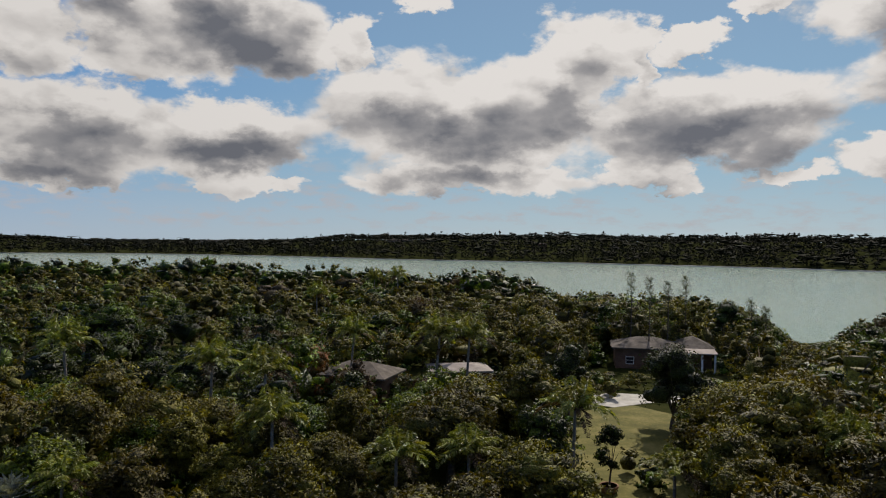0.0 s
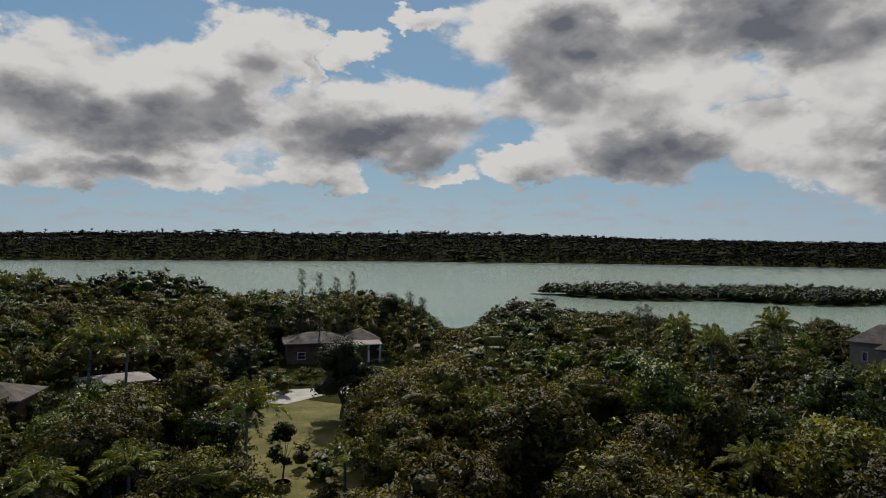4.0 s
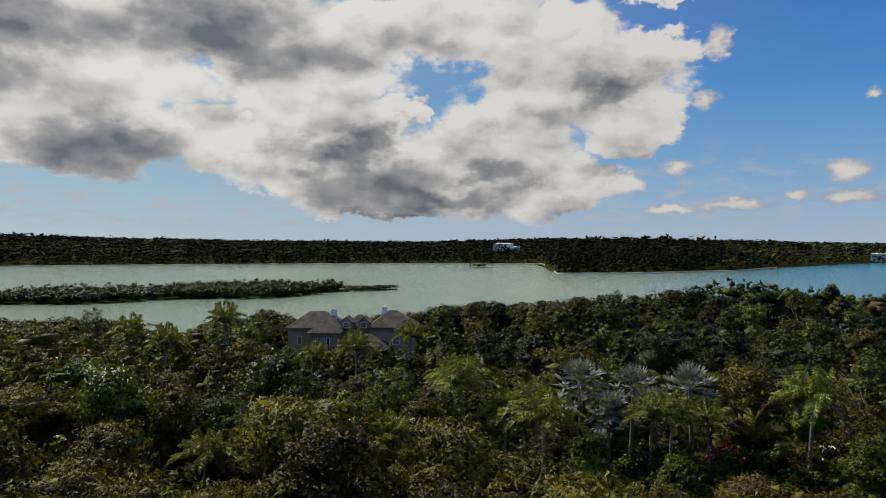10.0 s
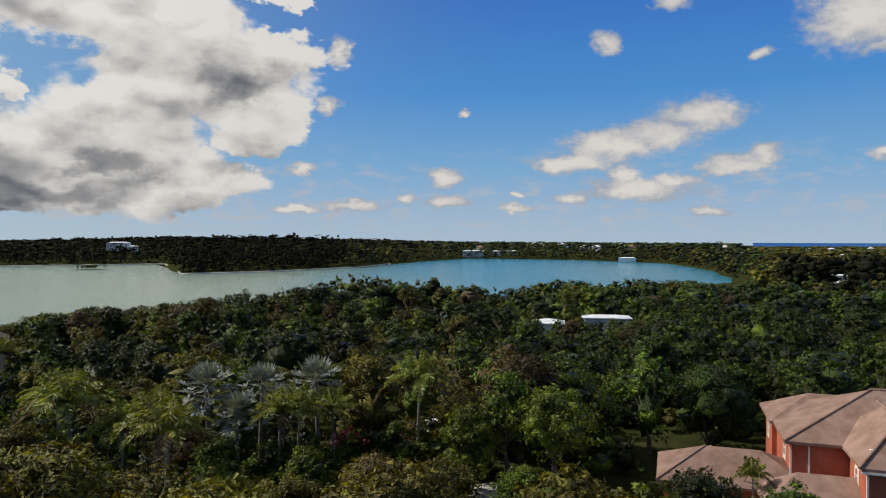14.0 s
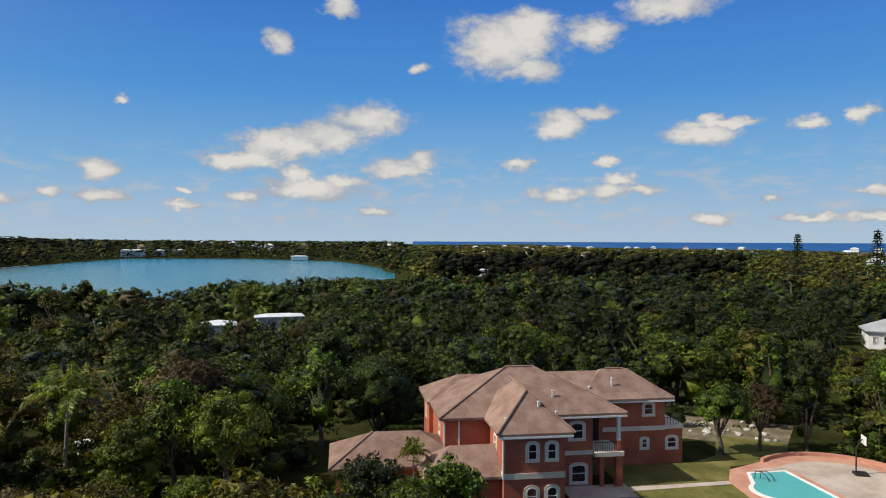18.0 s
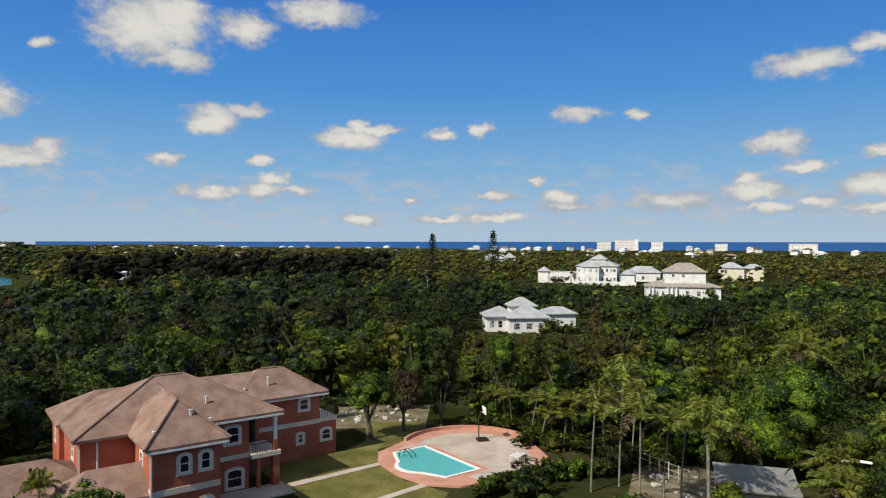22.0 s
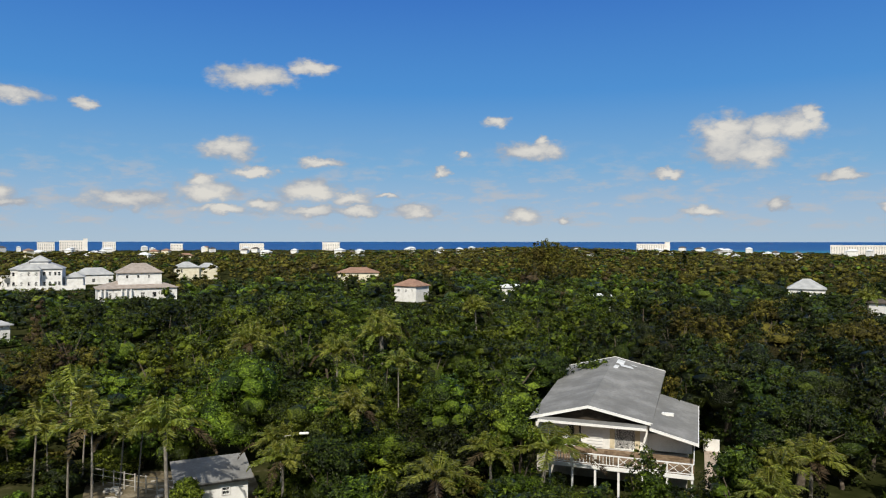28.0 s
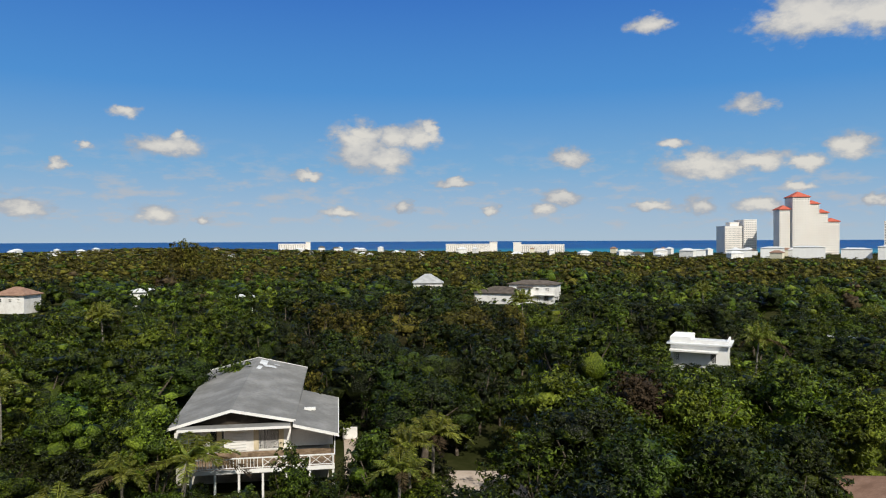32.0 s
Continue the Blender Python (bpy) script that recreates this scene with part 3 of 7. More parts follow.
def crown_arrays(rng, radius, height, base, clumps, leaves, size, flat=0.75, upright=0.0, cuts=1, core=0.8, heart_in=False):
    """Leaves on a heap of clumps, each a bunch of sprays; radius across, from base up to height: verts, triangles, normals."""
    ang = rng.uniform(0, 2 * np.pi, clumps)
    lift = rng.uniform(0.0, 1.0, clumps) ** 0.8
    reach = np.sqrt(np.clip(1.0 - lift ** 2, 0.05, 1)) * rng.uniform(0.45, 1.0, clumps) ** 0.7
    cr = radius * rng.uniform(0.3, 0.5, clumps)
    cen = np.stack([np.cos(ang) * reach * (radius - cr * 0.7), np.sin(ang) * reach * (radius - cr * 0.7), base + cr * 0.5 + lift * (height - base - cr * 1.2)], 1)
    middle = np.array([0, 0, base + (height - base) * 0.35])
    # sprays sit on the clumps, leaves on the sprays
    sprays = max(clumps * 2, min(leaves // 14, clumps * 14))
    home = rng.choice(clumps, sprays, p=cr ** 2 / (cr ** 2).sum())
    sn = unit(rng.normal(size=(sprays, 3)) + [0, 0, 0.45])
    sp = cen[home] + sn * (cr[home] * rng.uniform(0.72, 1.02, sprays))[:, None] * [1, 1, flat]
    sr = cr[home] * rng.uniform(0.2, 0.36, sprays) + size * 0.3
    pick = rng.integers(0, sprays, leaves)
    n = unit(rng.normal(size=(leaves, 3)) + 0.9 * sn[pick] + [0, 0, 0.2])
    p = sp[pick] + n * (sr[pick] * rng.uniform(0.35, 1.12, leaves))[:, None] * [1, 1, 0.8]
    t = unit(np.cross(n, rng.normal(size=(leaves, 3))))
    along = unit(t + n * rng.uniform(-0.1, 0.5, leaves)[:, None] + [0, 0, upright - 0.25])
    side = unit(np.cross(n + 0.7 * rng.normal(size=(leaves, 3)), along))
    ln = (size * rng.uniform(0.6, 1.35, leaves))[:, None]
    w = ln * rng.uniform(0.42, 0.7, leaves)[:, None]
    out = unit(0.4 * n + 0.5 * sn[pick] + 0.7 * unit(p - cen[home[pick]]) + 0.8 * unit(p - middle))
    flip = (np.sum(np.cross(along, side) * out, 1) < 0)[:, None]
    side = np.where(flip, -side, side)
    tip = p + along * ln
    v = np.stack([tip, p + side * w * 0.5, p - side * w * 0.5], 1)
    face = np.cross(v[:, 1] - v[:, 0], v[:, 2] - v[:, 0])
    wrong = (np.sum(face * out, 1) < 0)[:, None]
    f = np.arange(leaves * 3).reshape(-1, 3)
    f = np.where(wrong, f[:, [0, 2, 1]], f)
    nrm = np.repeat(unit(out + 0.8 * unit(np.where(wrong, -face, face))), 3, 0)
    verts, tris = v.reshape(-1, 3), f
    if core:
        balls = [ball_arrays(rng, cen, cr * core, flat, cuts)]
        mids = [np.repeat(cen, len(balls[0][0]) // clumps, 0)]
        if heart_in:
            hv, hf = ball_arrays(rng, np.zeros((1, 3)), np.array([1.0]), 1.0, 1)
            balls.append((hv * [radius * 0.42, radius * 0.42, (height - base) * 0.26] + middle, hf))
            mids.append(np.repeat(middle[None], len(hv), 0))
        bv, bf = join_arrays(balls)
        tris = np.concatenate([tris, halves(bf) + len(verts)])
        nrm = np.concatenate([nrm, unit(bv - np.concatenate(mids))])
        verts = np.concatenate([verts, bv])
    return verts, tris, nrm


def tube_arrays(path, radii, sides=6):
    """A bent, tapering stem along a path."""
    path = np.asarray(path, float)
    verts, faces = [], []
    for i, (p, r) in enumerate(zip(path, radii)):
        d = path[min(i + 1, len(path) - 1)] - path[max(i - 1, 0)]
        d = d / max(np.linalg.norm(d), 1e-9)
        a = np.cross(d, [0.0, 1.0, 0.0] if abs(d[1]) < 0.9 else [1.0, 0.0, 0.0])
        a /= np.linalg.norm(a)
        b = np.cross(d, a)
        for k in range(sides):
            w = 2 * np.pi * k / sides
            verts.append(p + r * (a * math.cos(w) + b * math.sin(w)))
    for i in range(len(path) - 1):
        for k in range(sides):
            k2 = (k + 1) % sides
            faces.append((i * sides + k, i * sides + k2, (i + 1) * sides + k2, (i + 1) * sides + k))
    return np.array(verts), np.array(faces)


def join_arrays(pieces):
    vs, fs, at = [], [], 0
    for v, f in pieces:
        vs.append(v)
        fs.append(f + at)
        at += len(v)
    return np.concatenate(vs), np.concatenate(fs)


def branch_arrays(rng, height, base, radius, limbs, girth, sides=6):
    lean = rng.uniform(-0.4, 0.4, 2)
    fork = base * 0.75
    pieces = [tube_arrays([(0, 0, -0.4), (lean[0] * 0.4, lean[1] * 0.4, fork * 0.5), (lean[0], lean[1], fork)], [girth * 1.25, girth, girth * 0.8], sides)]
    for k in range(limbs):
        a = 2 * np.pi * (k + rng.uniform(-0.3, 0.3)) / limbs
        out, top = radius * rng.uniform(0.35, 0.65), base + (height - base) * rng.uniform(0.3, 0.7)
        pieces.append(tube_arrays([(lean[0], lean[1], fork * 0.92), (lean[0] + math.cos(a) * out * 0.45, lean[1] + math.sin(a) * out * 0.45, fork + (top - fork) * 0.5),
                                   (lean[0] + math.cos(a) * out, lean[1] + math.sin(a) * out, top)], [girth * 0.6, girth * 0.38, girth * 0.12], max(4, sides - 1)))
    return join_arrays(pieces)


def frond_arrays(rng, a, length, rise, droop, leaflets, leaf_len, width, stiff=0.0, base=(0, 0, 0)):
    """A feathered palm frond that arches out from the crown in direction a."""
    s = np.linspace(0.0, 1.0, leaflets)
    out = np.array([math.cos(a), math.sin(a), 0.0])
    cross = np.array([-math.sin(a), math.cos(a), 0.0])
    spine = np.asarray(base) + out * (length * (s * math.cos(rise) - 0.12 * s ** 3))[:, None] + np.array([0, 0, 1.0]) * (length * (s * math.sin(rise) - droop * s ** 2.2))[:, None]
    pieces = []
    step = length / leaflets
    for sign in (-1, 1):
        prof = leaf_len * np.sin(np.pi * np.clip(0.12 + 0.86 * s, 0, 1)) ** 0.7 + 0.08
        along = unit(cross * sign + out * 0.85 + np.array([0, 0, 1.0]) * (stiff - 0.3 + 0.2 * rng.normal(size=(leaflets, 1))))
        tang = np.gradient(spine, axis=0)
        side = unit(tang + 0.15 * rng.normal(size=(leaflets, 3)))
        pieces.append(rhombs(spine, along, side, prof * rng.uniform(0.8, 1.1, leaflets), np.full(leaflets, width)))
    k = np.linspace(0, leaflets - 1, 5).astype(int)
    pieces.append(tube_arrays(spine[k], [0.05, 0.04, 0.03, 0.02, 0.01], 3))
    return join_arrays(pieces)


def fan_arrays(rng, a, stalk, rise, size, blades, base):
    """A fan leaf on a stalk: pointed blades round a hand's breadth of a centre."""
    out = np.array([math.cos(a), math.sin(a), 0.0])
    cross = np.array([-math.sin(a), math.cos(a), 0.0])
    up = np.array([0, 0, 1.0])
    way = out * math.cos(rise) + up * math.sin(rise)
    hub = np.asarray(base) + way * stalk
    lift = unit((up * math.cos(rise) - out * math.sin(rise))[None])[0]
    w = np.linspace(-2.1, 2.1, blades)
    along = unit(way[None] * np.cos(w)[:, None] + cross[None] * np.sin(w)[:, None] + lift[None] * 0.25 + 0.06 * rng.normal(size=(blades, 3)))
    side = unit(np.cross(along, lift[None] + 0.3 * rng.normal(size=(blades, 3))))
    v, f = rhombs(np.repeat(hub[None], blades, 0), along, side, np.full(blades, size) * rng.uniform(0.85, 1.1, blades), np.full(blades, size * 0.2))
    return join_arrays([(v, f), tube_arrays([base, hub], [0.05, 0.03], 3)])


def proto(rng, species, lod):
    """One tree of a kind, about 9 m high: (trunk, crown) as arrays, and the crown's material index in WOODS."""
    n = {0: 3900, 1: 1000, 1.5: 330, 2: 140, 3: 34, 4: 12}[lod]
    grow = {0: 0.78, 1: 0.95, 1.5: 1.0, 2: 1.75, 3: 2.5, 4: 4.6}[lod]
    cl = {0: 22, 1: 13, 1.5: 6, 2: 7, 3: 3, 4: 2}[lod]
    cuts = {0: 1}.get(lod, 0)
    dense = {0: 0.48, 1: 0.52, 1.5: 0.54, 2: 0.72}.get(lod, 0.92)
    if species == "pine":
        c = crown_arrays(rng, 1.7, 10.0, 0.5, 4, 34, 1.3, flat=1.5, upright=0.9, cuts=0, core=0.9)
        b = branch_arrays(rng, 10.0, 3.0, 2.2, 5, 0.18)
        return b, c
    if species == "round":
        c = crown_arrays(rng, 3.5, 9.0, 0.8, cl, n, 0.42 * grow, cuts=cuts, core=dense, heart_in=lod <= 2)
        b = branch_arrays(rng, 9.0, 3.2, 3.4, 5, 0.22)
    elif species == "spread":
        c = crown_arrays(rng, 4.7, 8.0, 2.2, cl, int(n * 1.15), 0.36 * grow, flat=0.5, cuts=cuts, core=dense, heart_in=lod <= 2)
        b = branch_arrays(rng, 8.0, 3.8, 4.6, 6, 0.26)
    elif species == "tall":
        c = crown_arrays(rng, 2.5, 10.0, 0.5, cl, int(n * 0.8), 0.38 * grow, flat=0.95, upright=0.15, cuts=cuts, core=dense, heart_in=lod <= 2)
        b = branch_arrays(rng, 10.0, 3.0, 2.2, 5, 0.18)
    elif species == "airy":
        c = crown_arrays(rng, 3.4, 8.5, 1.6, cl, int(n * 0.8), 0.36 * grow, cuts=0, core=dense - 0.14)
        b = branch_arrays(rng, 8.5, 3.0, 3.4, 8, 0.17)
    else:  # shrub
        c = crown_arrays(rng, 2.4, 4.2, 0.2, max(4, cl * 2 // 3), int(n * 0.55), 0.36 * grow, cuts=cuts, core=dense, heart_in=lod <= 2)
        b = branch_arrays(rng, 4.2, 1.0, 2.2, 5, 0.09)
    return b, c


WOODS = [LEAF_DEEP, LEAF_MID, LEAF_LIGHT, LEAF_OLIVE, LEAF_DRY, BARK, LEAF_FAR_SHADE]
KINDS = {"round": ("broadleaf_tree", "dense round dark green broadleaf tree"), "spread": ("spreading_tree", "wide flat-topped feathery green tree"),
         "tall": ("upright_tree", "tall narrow bushy green tree"), "airy": ("open_tree", "open-crowned olive tree with bare limbs showing"), "shrub": ("shrub", "low leafy green shrub in the undergrowth")}

# heading, distance, height
PALMS_EAST = [(10.8, 61, 8), (-0.6, 90, 10), (2.0, 89, 10), (-5.5, 206, 11), (-3.7, 220, 11), (-18.6, 78, 9), (-14.3, 71, 9), (-28.4, 93, 10), (-10.3, 158, 10), (-7.6, 98, 9), (-3.8, 52, 6), (2.3, 53, 6), (18.7, 55, 5), (-29.1, 53, 6), (-13.8, 56, 8), (29.4, 63, 7),
              (52.3, 109, 10), (45.2, 108, 9), (47.9, 106, 8), (62.7, 91, 8), (71.0, 71, 8), (66.3, 58, 6), (30.7, 61, 7), (59.0, 91, 7), (50.7, 55, 6), (71.8, 64, 9), (77.4, 60, 8), (86.5, 63, 7), (91.0, 67, 6), (48.0, 102, 8)]
PALMS_WEST = [(78.0, 55, 8), (88.0, 64, 7), (97.8, 66, 9), (67.3, 102, 8), (75.0, 61, 7), (140.3, 140, 8), (124.2, 57, 4.5), (154.9, 237, 9), (175.6, 56, 8), (182.0, 100, 8), (192.5, 107, 9), (184.4, 61, 5), (189.7, 63, 7), (192.5, 98, 9), (200.2, 136, 9),
              (205.4, 57, 5.4), (181.9, 93, 9), (184.3, 56, 5), (188.8, 90, 8), (201.4, 57, 5), (196.7, 50, 5), (250.6, 107, 8), (241.7, 237, 9), (258.2, 148, 8), (223.6, 56, 5.6), (222.6, 52, 4.8), (225.4, 60, 5.5), (229, 190, 9), (233, 150, 9), (255, 180, 9), (247, 190, 9)]
SLIM_PALMS = [(168.8, 64, 10), (170.4, 56, 8.5), (166.6, 62, 8), (172.2, 60, 7), (193.7, 81, 8), (163.5, 77, 4.6), (165.2, 75, 5.0), (161.8, 79, 4.4), (167.6, 72, 5), (160.2, 81, 4.2), (158.8, 82.5, 4.0), (164.4, 74, 3.6), (162.6, 76, 3.4), (169.8, 70, 7), (173.5, 62, 7), (187, 66, 7)]
SILVER_PALMS = [(81.2, 69, 8.2), (85.1, 70, 7.8), (89.7, 71, 8.0), (87.0, 67, 6.6), (83.4, 66, 6.4), (-31.9, 53, 5)]

# open ground: centre x, y and radius
CLEARINGS = []  # filled below
# tree heights cut to fit the camera's view of houses and plants: headings from, to, height angle of the view, distance
# of what stands behind
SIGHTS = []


def clear(a, d, r):
    p = polar(a, d)
    CLEARINGS.append((p.x, p.y, r))


for a, d, r in ((15, 78, 10), (13.8, 92, 7), (18, 98, 7), (12.6, 66, 4), (15.5, 128, 7), (19, 128, 8), (1.4, 104, 4.5), (-6.8, 99, 5), (62.3, 124, 9), (58.5, 124, 6), (66, 124, 6), (108.6, 155, 4), (113.2, 165, 5),
                (161, 172, 8), (164, 172, 5), (164, 378, 6), (166.9, 374, 10), (173.2, 286, 10), (177.4, 422, 9), (179, 60, 7), (174, 64, 5), (210.5, 72, 10.5), (213, 63, 5), (216, 68, 5),
                (233.6, 249, 11), (230, 247, 7), (225.4, 300, 7), (246.8, 127, 7), (194.6, 257, 8), (190.4, 350, 10), (129.7, 352, 4), (203, 262, 4), (210.2, 225, 3), (256.3, 143, 2.5), (238.2, 128, 2), (263.0, 60, 8), (229, 60, 4.5), (170.6, 400, 9)):
    clear(a, d, r)
# the red house's plot, its drive and the pool terrace
for a, d, r in ((123, 62, 11), (131, 60, 14), (134, 68, 14), (140, 66, 15), (147, 66, 13), (152, 68, 13), (157, 71, 12), (160, 74, 8), (118, 59, 8), (145, 80, 6), (150, 84, 7), (119, 50, 5), (112, 58, 5)):
    clear(a, d, r)
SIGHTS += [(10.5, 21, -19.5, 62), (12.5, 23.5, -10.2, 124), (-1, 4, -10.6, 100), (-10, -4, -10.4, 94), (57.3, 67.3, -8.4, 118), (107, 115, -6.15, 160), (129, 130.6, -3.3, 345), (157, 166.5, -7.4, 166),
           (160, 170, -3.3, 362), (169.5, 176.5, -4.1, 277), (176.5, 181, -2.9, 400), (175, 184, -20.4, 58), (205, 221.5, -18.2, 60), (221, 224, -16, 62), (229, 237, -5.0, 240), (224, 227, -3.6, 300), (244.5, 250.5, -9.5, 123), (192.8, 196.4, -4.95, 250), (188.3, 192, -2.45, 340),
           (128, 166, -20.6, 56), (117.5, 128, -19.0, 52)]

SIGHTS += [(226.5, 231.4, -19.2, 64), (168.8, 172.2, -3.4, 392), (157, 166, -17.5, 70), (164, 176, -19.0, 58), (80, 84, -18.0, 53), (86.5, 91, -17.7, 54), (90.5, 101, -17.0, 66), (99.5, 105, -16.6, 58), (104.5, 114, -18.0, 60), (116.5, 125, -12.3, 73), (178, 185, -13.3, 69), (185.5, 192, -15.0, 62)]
for a, d, r in ((88.9, 56, 1.5), (81.7, 55, 1.5), (102.1, 61, 2.0), (109.1, 62, 3.0), (121.2, 77, 3.0), (181.4, 72, 3.0), (188.6, 64, 2.5), (92, 70, 1.5), (94.5, 69, 1.5), (97, 68.5, 1.5), (99, 74, 1.5), (106.5, 90, 2), (115.5, 130, 3), (170, 59, 4.5), (166.5, 63, 4.0), (173, 58, 3.5)):
    clear(a, d, r)


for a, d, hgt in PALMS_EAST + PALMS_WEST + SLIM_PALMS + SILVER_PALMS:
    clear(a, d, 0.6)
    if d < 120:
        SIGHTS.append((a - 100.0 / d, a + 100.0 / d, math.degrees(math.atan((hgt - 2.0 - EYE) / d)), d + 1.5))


def is_clear(x, y, grow):
    return any((x - cx) ** 2 + (y - cy) ** 2 < (r + grow) ** 2 for cx, cy, r in CLEARINGS)


# Highest tree top that keeps below the camera's sight lines.
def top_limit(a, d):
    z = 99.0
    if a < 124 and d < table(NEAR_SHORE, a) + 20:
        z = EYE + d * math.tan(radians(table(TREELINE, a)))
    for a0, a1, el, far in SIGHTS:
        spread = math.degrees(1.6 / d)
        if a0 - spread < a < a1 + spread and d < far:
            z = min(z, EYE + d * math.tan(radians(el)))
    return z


def plan_woods():
    """Where the trees stand: x, y, z, top, species, leaf, level of detail."""
    rng = np.random.default_rng(7)
    rows = []
    for inner, outer, cell, lod in ((4, 28, 5.5, 1), (28, 78, 5.5, 0), (78, 172, 6.7, 1), (172, 330, 7.6, 2), (330, 720, 10.0, 3), (720, 1500, 25.0, 4), (1500, 2700, 40.0, 4)):
        k = int(outer / cell) + 1
        for i in range(-k, k):
            for j in range(-k, k):
                x, y = (i + rng.uniform(0.1, 0.9)) * cell, (j + rng.uniform(0.1, 0.9)) * cell
                pick, size, leafpick = rng.uniform(size=3)
                d = math.hypot(x, y)
                if not inner <= d < outer:
                    continue
                a = heading(x, y)
                seen = -36 < a < 262
                if not seen and (lod > 2 or rng.uniform() < 0.5):
                    continue
                lev = lod if seen else max(lod, 3)
                if a < 123 and table(NEAR_SHORE, a) - 3 < d < table(FAR_SHORE, a) + 4:
                    continue
                if 124 <= a < 272 and d > table(SEA_START, a) - 40:
                    continue
                if is_clear(x, y, 1.5 if lod < 2 else 3.0):
                    continue
                z = ground_z(x, y)
                patch = noise.noise((x * 0.012, y * 0.012, 3.1)) + 0.5 * noise.noise((x * 0.04, y * 0.04, 9.0))
                species = "round" if pick < 0.42 else "spread" if pick < 0.62 else "tall" if pick < 0.8 else "airy" if pick < 0.92 else "shrub"
                top = (5.3 + 5.8 * size + 2.2 * patch) if lod < 3 else (7.5 + 3.5 * size + 2 * patch) * (1.0 if lod == 3 else 1.15)
                if species == "shrub":
                    top *= 0.55
                if d < 28:
                    top = min(top, 8.0)
                far_bank = a < 123 and d > table(FAR_SHORE, a)
                if a < 123 and d > 400:
                    top = 7.0 + 5.0 * size
                if a > 124 and d > 450:
                    top = min(top, max(2.2, EYE + d * math.tan(radians(table(COAST_LINE, a))) - 0.4))
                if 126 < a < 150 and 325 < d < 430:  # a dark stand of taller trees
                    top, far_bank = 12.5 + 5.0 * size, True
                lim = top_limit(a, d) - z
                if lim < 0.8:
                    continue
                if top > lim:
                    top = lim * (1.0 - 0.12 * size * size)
                if top < 4.0:
                    species = "shrub"
                v = 0.2 + 0.6 * leafpick + 0.6 * patch + (0.1 if d < 90 else 0.0)
                if 105 < a < 262:
                    leaf = 0 if v < 0.42 else 1 if v < 0.74 else 2 if v < 0.88 else 3
                    leaf = 4 if leafpick > 0.98 else leaf
                else:
                    v += 0.12 if a < 40 else 0.0
                    leaf = 0 if v < 0.3 else 1 if v < 0.46 else 2 if v < 0.52 else 3
                    leaf = 4 if leafpick > 0.95 else leaf
                if 178 < a < 212 and d < 150:
                    leaf = 0 if v < 0.25 else 1 if v < 0.68 else 2
                if 132 < a < 158 and 120 < d < 430 and leafpick < 0.85:
                    leaf = 0
                if 213 < a < 233.5 and 60 < d < 180:
                    leaf = 0 if leafpick < 0.8 else 3
                if d > 250 and leaf == 2:
                    leaf = 1
                if a > 124 and d > 300:
                    leaf = 3 if leafpick < 0.72 else leaf
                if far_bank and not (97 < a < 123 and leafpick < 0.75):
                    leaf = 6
                rows.append((x, y, z, top, species, leaf, lev, rng.uniform(0, 6.283), cell))
    # a close row along the near shore, sized to the tree line the camera sees against the water
    for k in range(620):
        a = -36 + 158.5 * (k + rng.uniform()) / 620
        d = table(NEAR_SHORE, a) - rng.uniform(4, 26)
        x, y = d * math.sin(radians(a)), d * math.cos(radians(a))
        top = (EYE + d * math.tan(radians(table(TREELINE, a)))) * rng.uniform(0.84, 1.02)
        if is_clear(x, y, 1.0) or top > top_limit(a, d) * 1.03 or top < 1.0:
            continue
        v = rng.uniform()
        species = "shrub" if top < 4.0 else "round" if v < 0.5 else "spread" if v < 0.75 else "tall"
        rows.append((x, y, ground_z(x, y), top - ground_z(x, y), species, 0 if v < 0.45 else 1 if v < 0.7 else 3, 1 if d < 172 else 2, rng.uniform(0, 6.283), 7.0))
    # undergrowth fills the gaps and the edges of the clearings
    for k in range(2000):
        a, d = rng.uniform(-36, 262), 34 + 116 * rng.uniform() ** 0.75
        x, y = d * math.sin(radians(a)), d * math.cos(radians(a))
        if is_clear(x, y, -0.6) or (a < 123 and d > table(NEAR_SHORE, a) - 2):
            continue
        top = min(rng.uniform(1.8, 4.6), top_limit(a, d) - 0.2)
        if top > 0.5:
            v = rng.uniform()
            rows.append((x, y, 0.0, top, "shrub", 0 if v < 0.4 else 1 if v < 0.75 else 2 if v < 0.9 else 3, 1.5, rng.uniform(0, 6.283), 5.0))
    # low growth round the feet of the palms
    for a, d, hgt in PALMS_EAST + PALMS_WEST + SLIM_PALMS:
        for k in range(5 if d < 120 else 0):
            x, y = (d + 1.0) * math.sin(radians(a)) + rng.normal(0, 1.3), (d + 1.0) * math.cos(radians(a)) + rng.normal(0, 1.3)
            top, v = hgt * rng.uniform(0.3, 0.58), rng.uniform()
            if 157 <= a < 176:
                top = min(top, 1.8)
            if not 119 < a < 157 and not 10 < a < 21 and not (164 < a < 176 and d < 68):
                rows.append((x, y, 0.0, top, "shrub", 0 if v < 0.25 else 1 if v < 0.65 else 2 if v < 0.9 else 3, 1, rng.uniform(0, 6.283), 5.0))
    # bushes close round the far houses
    for cx, cy, r in CLEARINGS:
        d0 = math.hypot(cx, cy)
        for k in range(16 if d0 > 98 and r > 3.5 else 0):
            w = math.atan2(-cx, -cy) + rng.uniform(-1.7, 1.7)
            x, y = cx + math.sin(w) * r * rng.uniform(0.85, 1.2), cy + math.cos(w) * r * rng.uniform(0.85, 1.2)
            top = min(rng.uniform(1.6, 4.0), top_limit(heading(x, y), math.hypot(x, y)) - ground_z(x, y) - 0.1)
